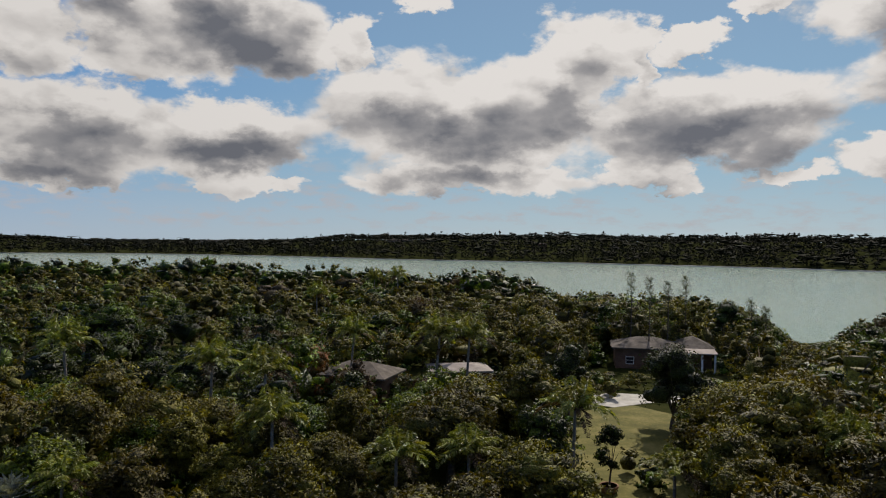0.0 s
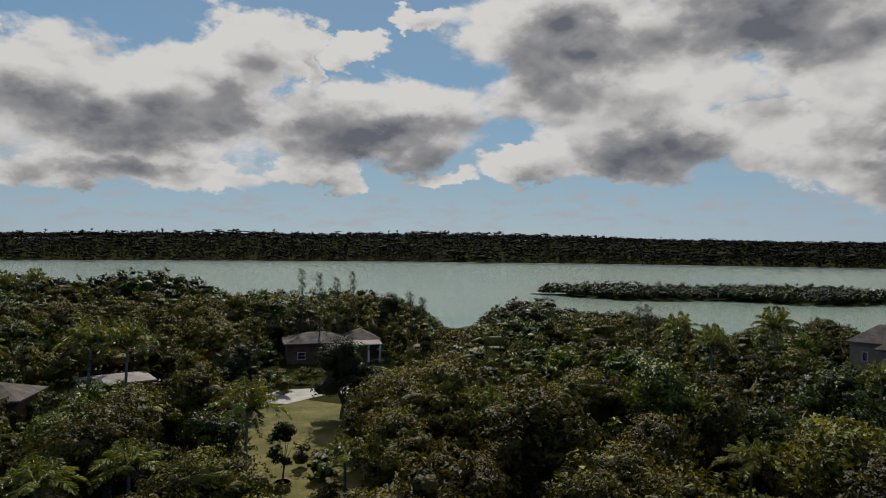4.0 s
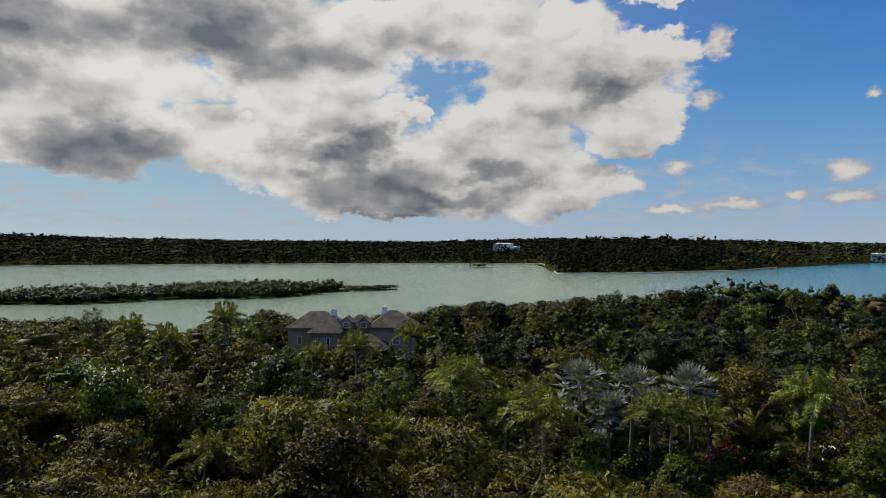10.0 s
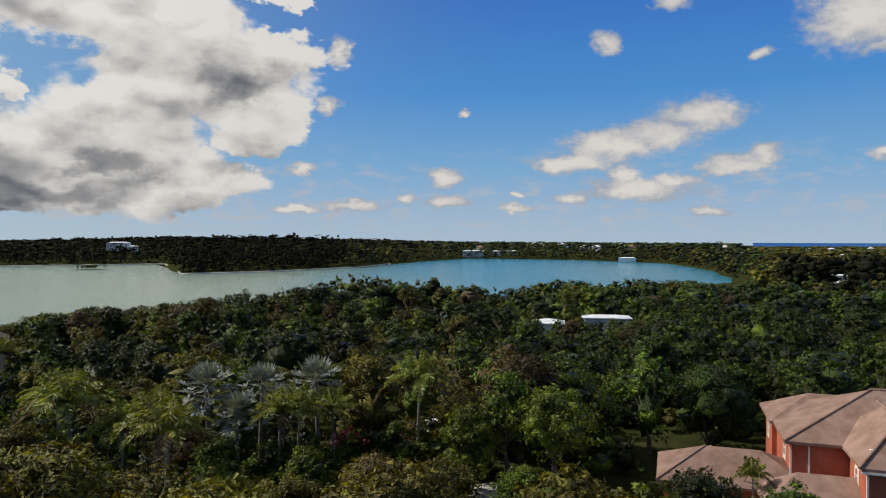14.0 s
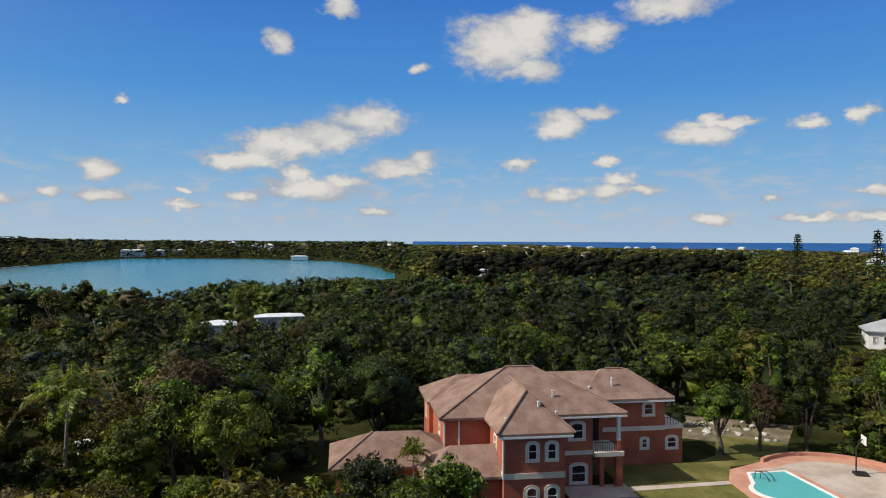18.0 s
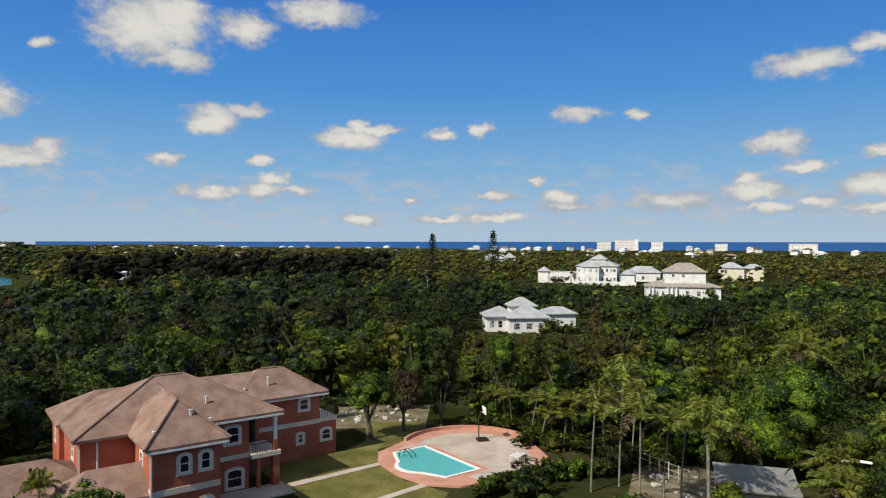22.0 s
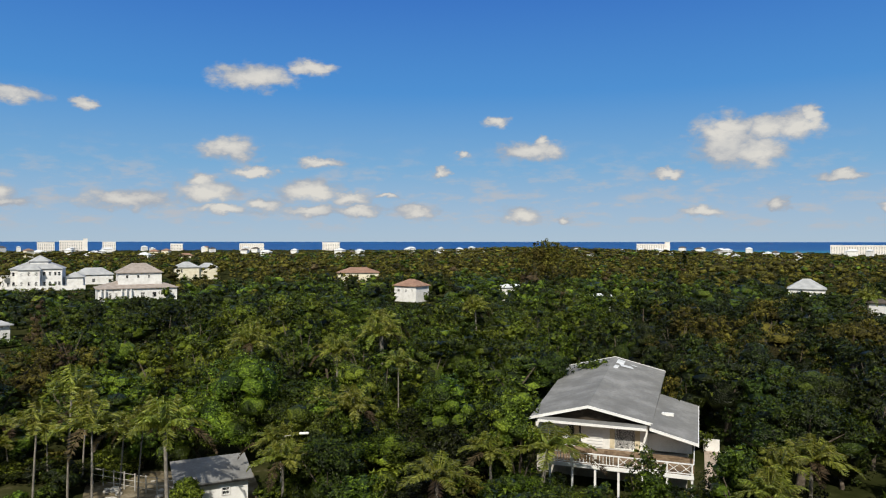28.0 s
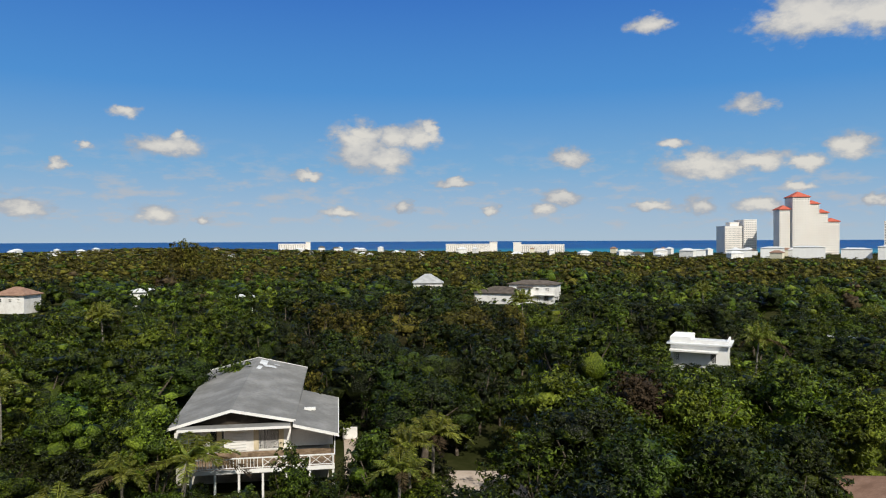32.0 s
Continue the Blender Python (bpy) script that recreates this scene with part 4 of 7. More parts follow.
            if top > 0.6:
                rows.append((x, y, ground_z(x, y), top, "shrub", 0 if rng.uniform() < 0.4 else 1, 1.5, rng.uniform(0, 6.283), 5.0))
    # the wooded slope beyond the lake stands close
    for k in range(8000):
        a = rng.uniform(-36, 123)
        d = table(FAR_SHORE, a) + 3 + 250 * rng.uniform() ** 1.2
        x, y = d * math.sin(radians(a)), d * math.cos(radians(a))
        tall = rng.uniform()
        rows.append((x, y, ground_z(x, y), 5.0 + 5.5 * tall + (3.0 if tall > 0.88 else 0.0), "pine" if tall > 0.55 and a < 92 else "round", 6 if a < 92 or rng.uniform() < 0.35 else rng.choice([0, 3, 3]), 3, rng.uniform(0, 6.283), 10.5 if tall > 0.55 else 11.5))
    for c, half_l, half_w, turn in (ISLET,):
        for k in range(6000):
            x, y = c.x + rng.uniform(-95, 95), c.y + rng.uniform(-95, 95)
            if on_islet(x, y):
                u = (x - c.x) * math.cos(radians(turn)) + (y - c.y) * math.sin(radians(turn))
                rows.append((x, y, -1.6, rng.uniform(3.0, 5.6) * (0.4 if u > 62 else 1.0), "round", 0 if rng.uniform() < 0.75 else 1, 2, rng.uniform(0, 6.283), 17.0))
    for k in range(40):
        p = polar(73, 640) + Vector((rng.uniform(-13, 13), rng.uniform(-7, 7), -1.6))
        rows.append((p.x, p.y, -1.6, rng.uniform(1.5, 4), "shrub", 1, 3, 0.0, 6.0))
    return rows


def natural(species):
    return {"round": 9.0, "spread": 8.0, "tall": 10.0, "airy": 8.5, "shrub": 4.2, "pine": 10.0}[species]


def build_woods():
    rows = plan_woods()
    made = {}

    def arrays(species, lod, var):
        key = (species, lod, var)
        if key not in made:
            made[key] = proto(np.random.default_rng(abs(hash_of(species)) + int(31 * lod) + var), species, lod)
        return made[key]

    singles = {}
    stuff = {}
    near = sorted((r for r in rows if r[6] == 0), key=lambda r: r[0] ** 2 + r[1] ** 2)[:290]
    chosen = {id(r) for r in near}
    for r in rows:
        x, y, z, top, species, leaf, lod, turn, cell = r
        s = top / natural(species)
        wide = max(s, 0.66) * (1.15 if lod < 3 else cell / 8.5)
        m = Matrix.LocRotScale((x, y, z), Euler((0, 0, turn)), (wide, wide, s))
        if id(r) in chosen:
            var = int(turn * 10) % 3
            key = (species, leaf, var)
            if key not in singles:
                b, c = arrays(species, 0, var)
                name, label = KINDS[species]
                tree = new(name)
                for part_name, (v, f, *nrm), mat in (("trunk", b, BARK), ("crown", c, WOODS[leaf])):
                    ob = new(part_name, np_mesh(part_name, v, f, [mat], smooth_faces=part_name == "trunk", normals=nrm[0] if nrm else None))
                    ob.parent = tree
                tagged(tree, label if leaf < 3 else label.replace("green", "olive") if leaf == 3 else "thin brown half-dry tree among green ones", "tree" if species != "shrub" else "shrub", "trees of the wood")
                tree.matrix_basis = m
                singles[key] = tree
            else:
                c = copy_thing(singles[key], Matrix())
                c.matrix_basis = m
        else:
            stuff.setdefault((min(lod, 3) if lod < 4 else 4, (y > 0) if lod < 2 else True), []).append((species, leaf, max(lod, 1), int(turn * 10) % (4 if lod < 2 else 3), np.array(m)))
    for (band, _), items in sorted(stuff.items()):
        vs, fs, ns, ms, at = [], [], [], [], 0
        groups = {}
        for species, leaf, lod, var, m in items:
            groups.setdefault((species, leaf, lod, var), []).append(m)
        for (species, leaf, lod, var), mats in groups.items():
            b, c = arrays(species, lod, var)
            mm = np.array(mats)
            turn_back = np.linalg.inv(mm[:, :3, :3]).transpose(0, 2, 1)
            for (v, f, nrm), mi in ((c, leaf),) + ((((b[0], halves(b[1]), unit(b[0] * [1, 1, 0] + 1e-6)), 5),) if lod == 1 else ()):
                p = np.einsum("mij,nj->mni", mm[:, :3, :3], v) + mm[:, None, :3, 3]
                vs.append(p.reshape(-1, 3))
                ns.append(unit(np.einsum("mij,nj->mni", turn_back, nrm).reshape(-1, 3)))
                fs.append((f[None] + (at + np.arange(len(mm)) * len(v))[:, None, None]).reshape(-1, 3))
                ms.append(np.full(len(mm) * len(f), mi))
                at += len(mm) * len(v)
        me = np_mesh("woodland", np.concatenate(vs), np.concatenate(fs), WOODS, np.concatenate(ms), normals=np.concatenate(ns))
        tagged(new("woodland" if band < 3 else "far_woodland", me), "mixed green broadleaf woodland, dense crowns of many heights" if band < 3 else "distant dark green woods", "woodland", kind="stuff")


def hash_of(s):
    return sum(ord(c) * (i + 3) for i, c in enumerate(s))


build_woods()


# ---- buildings ----
def part(name, bm, mat, parent=None, label=""):
    me = bpy.data.meshes.new(name)
    bm.to_mesh(me)
    bm.free()
    for mt in (mat if isinstance(mat, (list, tuple)) else [mat]):
        me.materials.append(mt)
    ob = new(name, me)
    ob.parent = parent
    if label:
        tagged(ob, label)
    return ob


def thing(name, label, category, m, group="", kind=""):
    ob = tagged(new(name), label, category, group, kind)
    ob.matrix_basis = m
    return ob


def box(bm, x0, y0, z0, x1, y1, z1):
    made = bmesh.ops.create_cube(bm, size=1.0)["verts"]
    for v in made:
        v.co = Vector((x0 + (v.co.x + 0.5) * (x1 - x0), y0 + (v.co.y + 0.5) * (y1 - y0), z0 + (v.co.z + 0.5) * (z1 - z0)))
    return made


def boxed(*spans, bevel=0.0):
    bm = bmesh.new()
    for s in spans:
        box(bm, *s)
    if bevel:
        bmesh.ops.bevel(bm, geom=bm.edges[:], offset=bevel, segments=2, affect="EDGES", profile=0.5)
    return bm


def hip_roof(x0, y0, x1, y1, z, rise, over=0.6, thick=0.22, ridge_in=None):
    """A hipped roof with eaves; ridge along the longer side, its ends ridge_in from the eaves."""
    x0, y0, x1, y1 = x0 - over, y0 - over, x1 + over, y1 + over
    w, d = x1 - x0, y1 - y0
    k = ridge_in if ridge_in is not None else min(w, d) / 2
    if w >= d:
        r0, r1 = (x0 + k, (y0 + y1) / 2, z + rise), (x1 - k, (y0 + y1) / 2, z + rise)
    else:
        r0, r1 = ((x0 + x1) / 2, y0 + k, z + rise), ((x0 + x1) / 2, y1 - k, z + rise)
    bm = bmesh.new()
    low = [bm.verts.new((x, y, z - thick)) for x, y in ((x0, y0), (x1, y0), (x1, y1), (x0, y1))]
    top = [bm.verts.new((x, y, z)) for x, y in ((x0, y0), (x1, y0), (x1, y1), (x0, y1))]
    a = bm.verts.new(r0)
    b = bm.verts.new(r1) if (Vector(r1) - Vector(r0)).length > 0.05 else a
    bm.faces.new(low[::-1])
    for i in range(4):
        j = (i + 1) % 4
        bm.faces.new((low[i], low[j], top[j], top[i]))
    if w >= d:
        quads = ((top[0], top[1], b, a), (top[1], top[2], b), (top[2], top[3], a, b), (top[3], top[0], a))
    else:
        quads = ((top[0], top[1], a), (top[1], top[2], b, a), (top[2], top[3], b), (top[3], top[0], a, b))
    for q in quads:
        q = tuple(dict.fromkeys(q))
        bm.faces.new(q)
    return bm


WHITE = material("white_stucco", [(0.0, (0.6, 0.59, 0.56)), (0.5, (0.74, 0.73, 0.71)), (1.0, (0.82, 0.82, 0.8))], 0.6, rough=0.85, bump=0.2)
WHITE_ROOF = material("white_roof", [(0.0, (0.5, 0.52, 0.54)), (0.5, (0.62, 0.64, 0.66)), (1.0, (0.74, 0.75, 0.76))], 0.5, rough=0.7, bump=0.2)
GREY_SHINGLE = material("grey_brown_shingles", [(0.0, (0.06, 0.05, 0.042)), (0.5, (0.1, 0.083, 0.07)), (1.0, (0.155, 0.132, 0.114))], 0.7, rough=0.9, bump=0.4, vary=0.15)
GREY_FELT = material("grey_felt_roof", [(0.0, (0.15, 0.15, 0.145)), (0.5, (0.2, 0.2, 0.195)), (1.0, (0.28, 0.28, 0.275))], 0.35, rough=0.85, bump=0.25)
RED_STUCCO = material("salmon_red_stucco", [(0.0, (0.33, 0.092, 0.056)), (0.5, (0.4, 0.118, 0.07)), (1.0, (0.47, 0.15, 0.09))], 0.5, rough=0.9, bump=0.25)
CREAM = material("cream_trim", [(0.0, (0.6, 0.5, 0.4)), (0.5, (0.7, 0.61, 0.5)), (1.0, (0.76, 0.68, 0.57))], 0.8, rough=0.85, bump=0.1)
BROWN_SHINGLE = material("brown_shingles", [(0.0, (0.17, 0.105, 0.08)), (0.5, (0.235, 0.15, 0.118)), (1.0, (0.3, 0.2, 0.16))], 0.8, rough=0.92, bump=0.4, vary=0.12)
TERRA = material("terracotta_roof", [(0.0, (0.2, 0.12, 0.085)), (0.5, (0.27, 0.165, 0.12)), (1.0, (0.34, 0.22, 0.16))], 0.8, rough=0.9, bump=0.3)
GLASS_DARK = material("dark_window_glass", [(0.0, (0.015, 0.018, 0.022)), (1.0, (0.03, 0.035, 0.04))], 1.0, rough=0.08)
PAVING = material("pale_paving", [(0.0, (0.36, 0.29, 0.24)), (0.5, (0.45, 0.37, 0.31)), (1.0, (0.54, 0.46, 0.4))], 0.4, rough=0.9, bump=0.2)
POOL_TRIM = material("pink_terrace", [(0.0, (0.42, 0.2, 0.14)), (0.5, (0.5, 0.25, 0.18)), (1.0, (0.57, 0.31, 0.23))], 0.5, rough=0.85, bump=0.15)
POOL_WATER = water_material("pool_water", (0.10, 0.42, 0.43), (0.13, 0.47, 0.47), 0.05, 2.5, 0.15)


def outline(w, h, rise, n=8):
    """A window's outline from the sill's middle: straight sides, arched or level top."""
    pts = [(-w / 2, 0.0), (w / 2, 0.0), (w / 2, h - rise)]
    if rise:
        for k in range(1, n):
            a = math.pi * k / n
            pts.append((w / 2 * math.cos(a), h - rise + rise * math.sin(a)))
    pts.append((-w / 2, h - rise))
    return pts


def ring_bm(outer, inner, y0, y1):
    """A frame between two outlines of the same number of points."""
    bm = bmesh.new()
    rows = [[bm.verts.new((x, y, z)) for x, z in pts] for pts, y in ((outer, y0), (inner, y0), (inner, y1), (outer, y1))]
    n = len(outer)
    for k in range(n):
        j = (k + 1) % n
        for a, b in ((0, 1), (1, 2), (2, 3), (3, 0)):
            bm.faces.new((rows[a][k], rows[a][j], rows[b][j], rows[b][k]))
    bmesh.ops.recalc_face_normals(bm, faces=bm.faces)
    return bm


def slab_bm(pts, y0, y1):
    bm = bmesh.new()
    a = [bm.verts.new((x, y0, z)) for x, z in pts]
    b = [bm.verts.new((x, y1, z)) for x, z in pts]
    bm.faces.new(a)
    bm.faces.new(b[::-1])
    for k in range(len(pts)):
        j = (k + 1) % len(pts)
        bm.faces.new((a[k], b[k], b[j], a[j]))
    bmesh.ops.recalc_face_normals(bm, faces=bm.faces)
    return bm


def shift(pts, dz):
    return [(x, z + dz) for x, z in pts]


WINDOW_KITS = {}


def window(parent, x, y, z, w, h, turn=0, rise=0.0, trim=None, bars=True, frame_mat=None):
    """A window let into a wall: surround, frame, pane and glazing bars; alike ones share their meshes. z is the sill."""
    key = (w, h, rise, trim.name if trim else "", bars, frame_mat.name if frame_mat else "")
    m = pose(x, y, z, 0, 0, turn)
    if key in WINDOW_KITS:
        ob = copy_thing(WINDOW_KITS[key], m)
        ob.parent = parent
        return ob
    fm = frame_mat or WHITE_PAINT
    ob = part("window", ring_bm(outline(w, h, rise), shift(outline(w - 0.16, h - 0.16, max(rise - 0.06, 0) if rise else 0), 0.08), -0.07, 0.05), fm, parent)
    part("pane", slab_bm(shift(outline(w - 0.15, h - 0.15, max(rise - 0.06, 0) if rise else 0), 0.075), 0.0, 0.02), GLASS_DARK, ob)
    if trim:
        part("surround", ring_bm(shift(outline(w + 0.44, h + 0.4, rise + (0.1 if rise else 0)), -0.2), outline(w + 0.01, h + 0.005, rise), -0.05, 0.06), trim, ob, "cream plaster surround")
    if bars:
        part("glazing_bar", boxed((-w / 2 + 0.05, -0.05, h * 0.48, w / 2 - 0.05, 0.0, h * 0.48 + 0.07)), fm, ob)
    ob.matrix_basis = m
    WINDOW_KITS[key] = ob
    return ob


def rising_gable(front, y0, back, y1, thick):
    """A two-sided roof whose front and back profiles differ: three points (x, z) each, ridge in the middle."""
    bm = bmesh.new()
    tops = [[bm.verts.new((x, y, z)) for x, z in prof] for prof, y in ((front, y0), (back, y1))]
    lows = [[bm.verts.new((x, y, z - thick)) for x, z in prof] for prof, y in ((front, y0), (back, y1))]
    for k in (0, 1):
        bm.faces.new((tops[0][k], tops[0][k + 1], tops[1][k + 1], tops[1][k]))
        bm.faces.new((lows[0][k], lows[1][k], lows[1][k + 1], lows[0][k + 1]))
        for r in (0, 1):
            bm.faces.new((tops[r][k], tops[r][k + 1], lows[r][k + 1], lows[r][k]))
    for k in (0, 2):
        bm.faces.new((tops[0][k], tops[1][k], lows[1][k], lows[0][k]))
    bmesh.ops.recalc_face_normals(bm, faces=bm.faces)
    return bm


WHITE_PAINT = material("white_paint", [(0.0, (0.7, 0.69, 0.67)), (1.0, (0.82, 0.82, 0.8))], 1.5, rough=0.5)
CONCRETE = material("concrete", [(0.0, (0.3, 0.28, 0.25)), (0.5, (0.42, 0.4, 0.36)), (1.0, (0.52, 0.5, 0.46))], 0.5, rough=0.9, bump=0.2)
DARK_METAL = material("dark_metal", [(0.0, (0.03, 0.03, 0.03)), (1.0, (0.07, 0.065, 0.06))], 3.0, rough=0.5, metal=0.6)
WOOD = material("weathered_wood", [(0.0, (0.12, 0.08, 0.05)), (0.5, (0.2, 0.14, 0.09)), (1.0, (0.3, 0.22, 0.15))], 2.0, rough=0.85, bump=0.3)
# Near-black, for shade painted onto the raised house's gable.
GABLE_SHADE = material("gable_gap_shade", [(0.0, (0.02, 0.016, 0.012)), (1.0, (0.05, 0.04, 0.03))], 2.0, rough=0.85)
POOL_TILE = material("pool_tile", [(0.0, (0.3, 0.55, 0.56)), (1.0, (0.4, 0.62, 0.62))], 2.0, rough=0.4)
CURTAIN = material("curtain_cloth", [(0.0, (0.5, 0.42, 0.28)), (1.0, (0.66, 0.58, 0.42))], 3.0, rough=0.9)
DIRT = material("bare_dirt", [(0.0, (0.09, 0.07, 0.04)), (0.5, (0.16, 0.13, 0.08)), (1.0, (0.28, 0.24, 0.17))], 0.5, rough=0.95, bump=0.5)
STONE_RUBBLE = material("pale_rubble", [(0.0, (0.3, 0.27, 0.23)), (0.5, (0.45, 0.42, 0.37)), (1.0, (0.6, 0.57, 0.52))], 1.2, rough=0.95, bump=0.6)
POT = material("clay_pot", [(0.0, (0.2, 0.1, 0.06)), (1.0, (0.3, 0.17, 0.11))], 3.0, rough=0.9)


DARK_STUCCO = material("brownish_stucco", [(0.0, (0.11, 0.06, 0.04)), (0.5, (0.155, 0.09, 0.06)), (1.0, (0.2, 0.125, 0.085))], 0.7, rough=0.9, bump=0.2)
MANSION_WALL = material("beige_stucco", [(0.0, (0.28, 0.2, 0.14)), (0.5, (0.35, 0.26, 0.18)), (1.0, (0.42, 0.32, 0.23))], 0.7, rough=0.9, bump=0.2)
PALE_METAL = material("pale_metal_roof", [(0.0, (0.28, 0.29, 0.3)), (0.5, (0.36, 0.37, 0.38)), (1.0, (0.44, 0.45, 0.46))], 0.4, rough=0.6, bump=0.15)
TAN_ROOF = material("tan_shingle_roof", [(0.0, (0.24, 0.2, 0.18)), (0.5, (0.31, 0.27, 0.24)), (1.0, (0.38, 0.33, 0.3))], 0.8, rough=0.9, bump=0.3)
CREAM_WALL = material("cream_stucco", [(0.0, (0.62, 0.56, 0.42)), (0.5, (0.7, 0.65, 0.5)), (1.0, (0.76, 0.72, 0.58))], 0.7, rough=0.9, bump=0.15)
PALE_GREEN = material("pale_green_stucco", [(0.0, (0.42, 0.52, 0.46)), (0.5, (0.5, 0.6, 0.54)), (1.0, (0.56, 0.66, 0.6))], 0.7, rough=0.9)
WHITE_BRIGHT = material("bright_white_render", [(0.0, (0.76, 0.76, 0.75)), (0.5, (0.82, 0.82, 0.81)), (1.0, (0.86, 0.86, 0.85))], 0.7, rough=0.8)
HOTEL = material("hotel_plaster", [(0.0, (0.72, 0.67, 0.62)), (0.5, (0.8, 0.76, 0.71)), (1.0, (0.85, 0.82, 0.78))], 0.05, rough=0.85)
HOTEL_DARK = material("hotel_shaded_glass", [(0.0, (0.2, 0.2, 0.21)), (1.0, (0.32, 0.32, 0.32))], 0.3, rough=0.3)
HOTEL_ROOF = material("hotel_red_roof", [(0.0, (0.42, 0.09, 0.06)), (1.0, (0.56, 0.15, 0.1))], 0.2, rough=0.8)


# ---- the red house, its pool and garden (local x to its right, y to its back) ----
HOUSE = pose(38.3, -41.1, 0, 0, 0, -118.1)


def build_red_house():
    h = thing("red_house", "two-storey salmon red stucco house with brown hipped roofs", "house", HOUSE)
    # walls, butted end to end
    for s in ((-5.3, 0.6, 0, -0.25, 6.2, 6.55), (-9.2, 6.2, 0, 4.2, 16.5, 6.55), (4.2, 9.2, 0, 6.3, 16.5, 6.55), (6.3, 11.4, 0, 13.6, 17.0, 6.55),
              (13.6, 11.5, 0, 15.55, 16.5, 3.45), (-9.6, 14.0, 0, -9.2, 18.0, 6.55)):
        part("wall", boxed(s), RED_STUCCO, h)
    for s in ((-11.6, 1.4, 0, -5.3, 6.2, 3.0), (-18.6, 5.0, 0, -11.6, 11.4, 3.0)):
        part("wall", boxed(s), RED_STUCCO, h, "single-storey red stucco wing")
    roofs = [hip_roof(-5.3, 0.6, -0.25, 9.8, 6.72, 2.85, 0.55, ridge_in=3.1), hip_roof(-9.2, 6.2, 6.6, 16.5, 6.72, 3.3, 0.6, ridge_in=7.2),
             hip_roof(5.2, 11.4, 13.6, 17.0, 6.72, 2.35, 0.7), hip_roof(-9.6, 12.2, -0.5, 18.2, 6.74, 1.9, 0.5), hip_roof(-1.0, 11.0, 11.0, 17.6, 6.73, 2.15, 0.4, ridge_in=3.6),
             hip_roof(-11.8, 1.0, -1.6, 6.18, 3.1, 1.9, 0.02), hip_roof(-18.6, 5.0, -8.0, 11.4, 3.11, 2.0, 0.6)]
    for bm in roofs:
        part("roof", bm, BROWN_SHINGLE, h)
    # ridge and hip caps
    for p, q in (((-2.78, 3.1, 9.57), (-2.78, 9.0, 9.57)), ((-2.6, 11.35, 10.02), (0.0, 11.35, 10.02)), ((8.5, 14.2, 9.07), (10.3, 14.2, 9.07)), ((-6.0, 0.0, 6.74), (-2.78, 3.1, 9.57)), ((0.45, 0.0, 6.74), (-2.78, 3.1, 9.57)),
                 ((7.2, 5.6, 6.74), (0.0, 11.35, 10.02)), ((14.3, 10.7, 6.74), (10.3, 14.2, 9.07)), ((-19.2, 4.4, 3.12), (-15.4, 8.2, 5.1)), ((-11.2, 4.4, 3.12), (-15.0, 8.2, 5.1)), ((-9.8, 5.6, 6.74), (-2.6, 11.35, 10.02))):
        v, f = tube_arrays([p, q], [0.11, 0.11], 5)
        ob = new("ridge_cap", np_mesh("ridge_cap", v, f, [BROWN_SHINGLE]))
        ob.parent = h
    # cream string courses and eaves boards, a little proud of the wall
    for s in ((-5.36, 0.54, 2.95, -0.19, 0.6, 3.42), (-0.25, 0.54, 2.95, -0.19, 6.2, 3.42), (-0.19, 6.14, 2.92, 4.2, 6.2, 3.3), (6.3, 11.34, 3.38, 13.6, 11.4, 3.82), (13.54, 11.44, 3.45, 15.62, 16.6, 3.85), (-5.36, 0.6, 2.95, -5.3, 1.4, 3.42)):
        part("string_course", boxed(s), CREAM, h, "cream plaster band")
    for s in ((-5.85, 0.02, 6.34, 0.3, 0.1, 6.5), (0.22, 0.1, 6.34, 0.3, 5.6, 6.5), (0.3, 5.56, 6.34, 7.2, 5.64, 6.5), (6.1, 10.66, 6.34, 14.3, 10.74, 6.5)):
        part("fascia", boxed(s), WHITE_PAINT, h)
    # windows of the front
    for x, y, z, w, hh, rise in ((-2.95, 0.6, 4.45, 0.75, 1.35, 0.3), (-1.35, 0.6, 4.45, 0.75, 1.35, 0.3), (-3.0, 0.6, 0.75, 0.9, 1.5, 0.35), (-1.3, 0.6, 0.75, 0.9, 1.5, 0.35),
                                 (2.72, 6.2, 4.35, 1.2, 1.45, 0.25), (2.9, 6.2, 0.45, 1.35, 1.6, 0.25), (0.9, 6.2, 0.45, 0.9, 1.6, 0.25), (11.9, 11.4, 4.95, 0.95, 1.1, 0.25), (11.5, 11.4, 1.65, 0.6, 0.95, 0.2), (14.4, 11.5, 1.55, 1.0, 1.1, 0.25)):
        window(h, x, y, z, w, hh, 0, rise, CREAM)
    window(h, -5.3, 3.6, 4.45, 0.75, 1.35, -90, 0.3, CREAM)
    window(h, -9.2, 9.5, 4.45, 0.9, 1.4, -90, 0.3, CREAM)
    window(h, -9.6, 16.0, 4.45, 0.75, 1.35, -90, 0.3, CREAM)
    # the two-storey porch
    part("balcony_slab", boxed((4.2, 5.5, 2.85, 6.9, 9.2, 3.25)), CREAM, h)
    part("porch_pier", boxed((6.2, 5.6, 0, 6.8, 6.2, 2.85)), RED_STUCCO, h)
    part("porch_pier", boxed((6.32, 5.72, 3.25, 6.7, 6.1, 4.2)), RED_STUCCO, h)
    part("porch_column", boxed((6.36, 5.76, 4.2, 6.66, 6.06, 6.5)), WHITE_PAINT, h)
    part("porch_pier", boxed((4.75, 5.7, 0, 5.1, 6.0, 2.85)), RED_STUCCO, h)
    rail = part("balcony_rail", boxed((4.2, 5.6, 4.1, 6.36, 5.66, 4.16)), DARK_METAL, h)
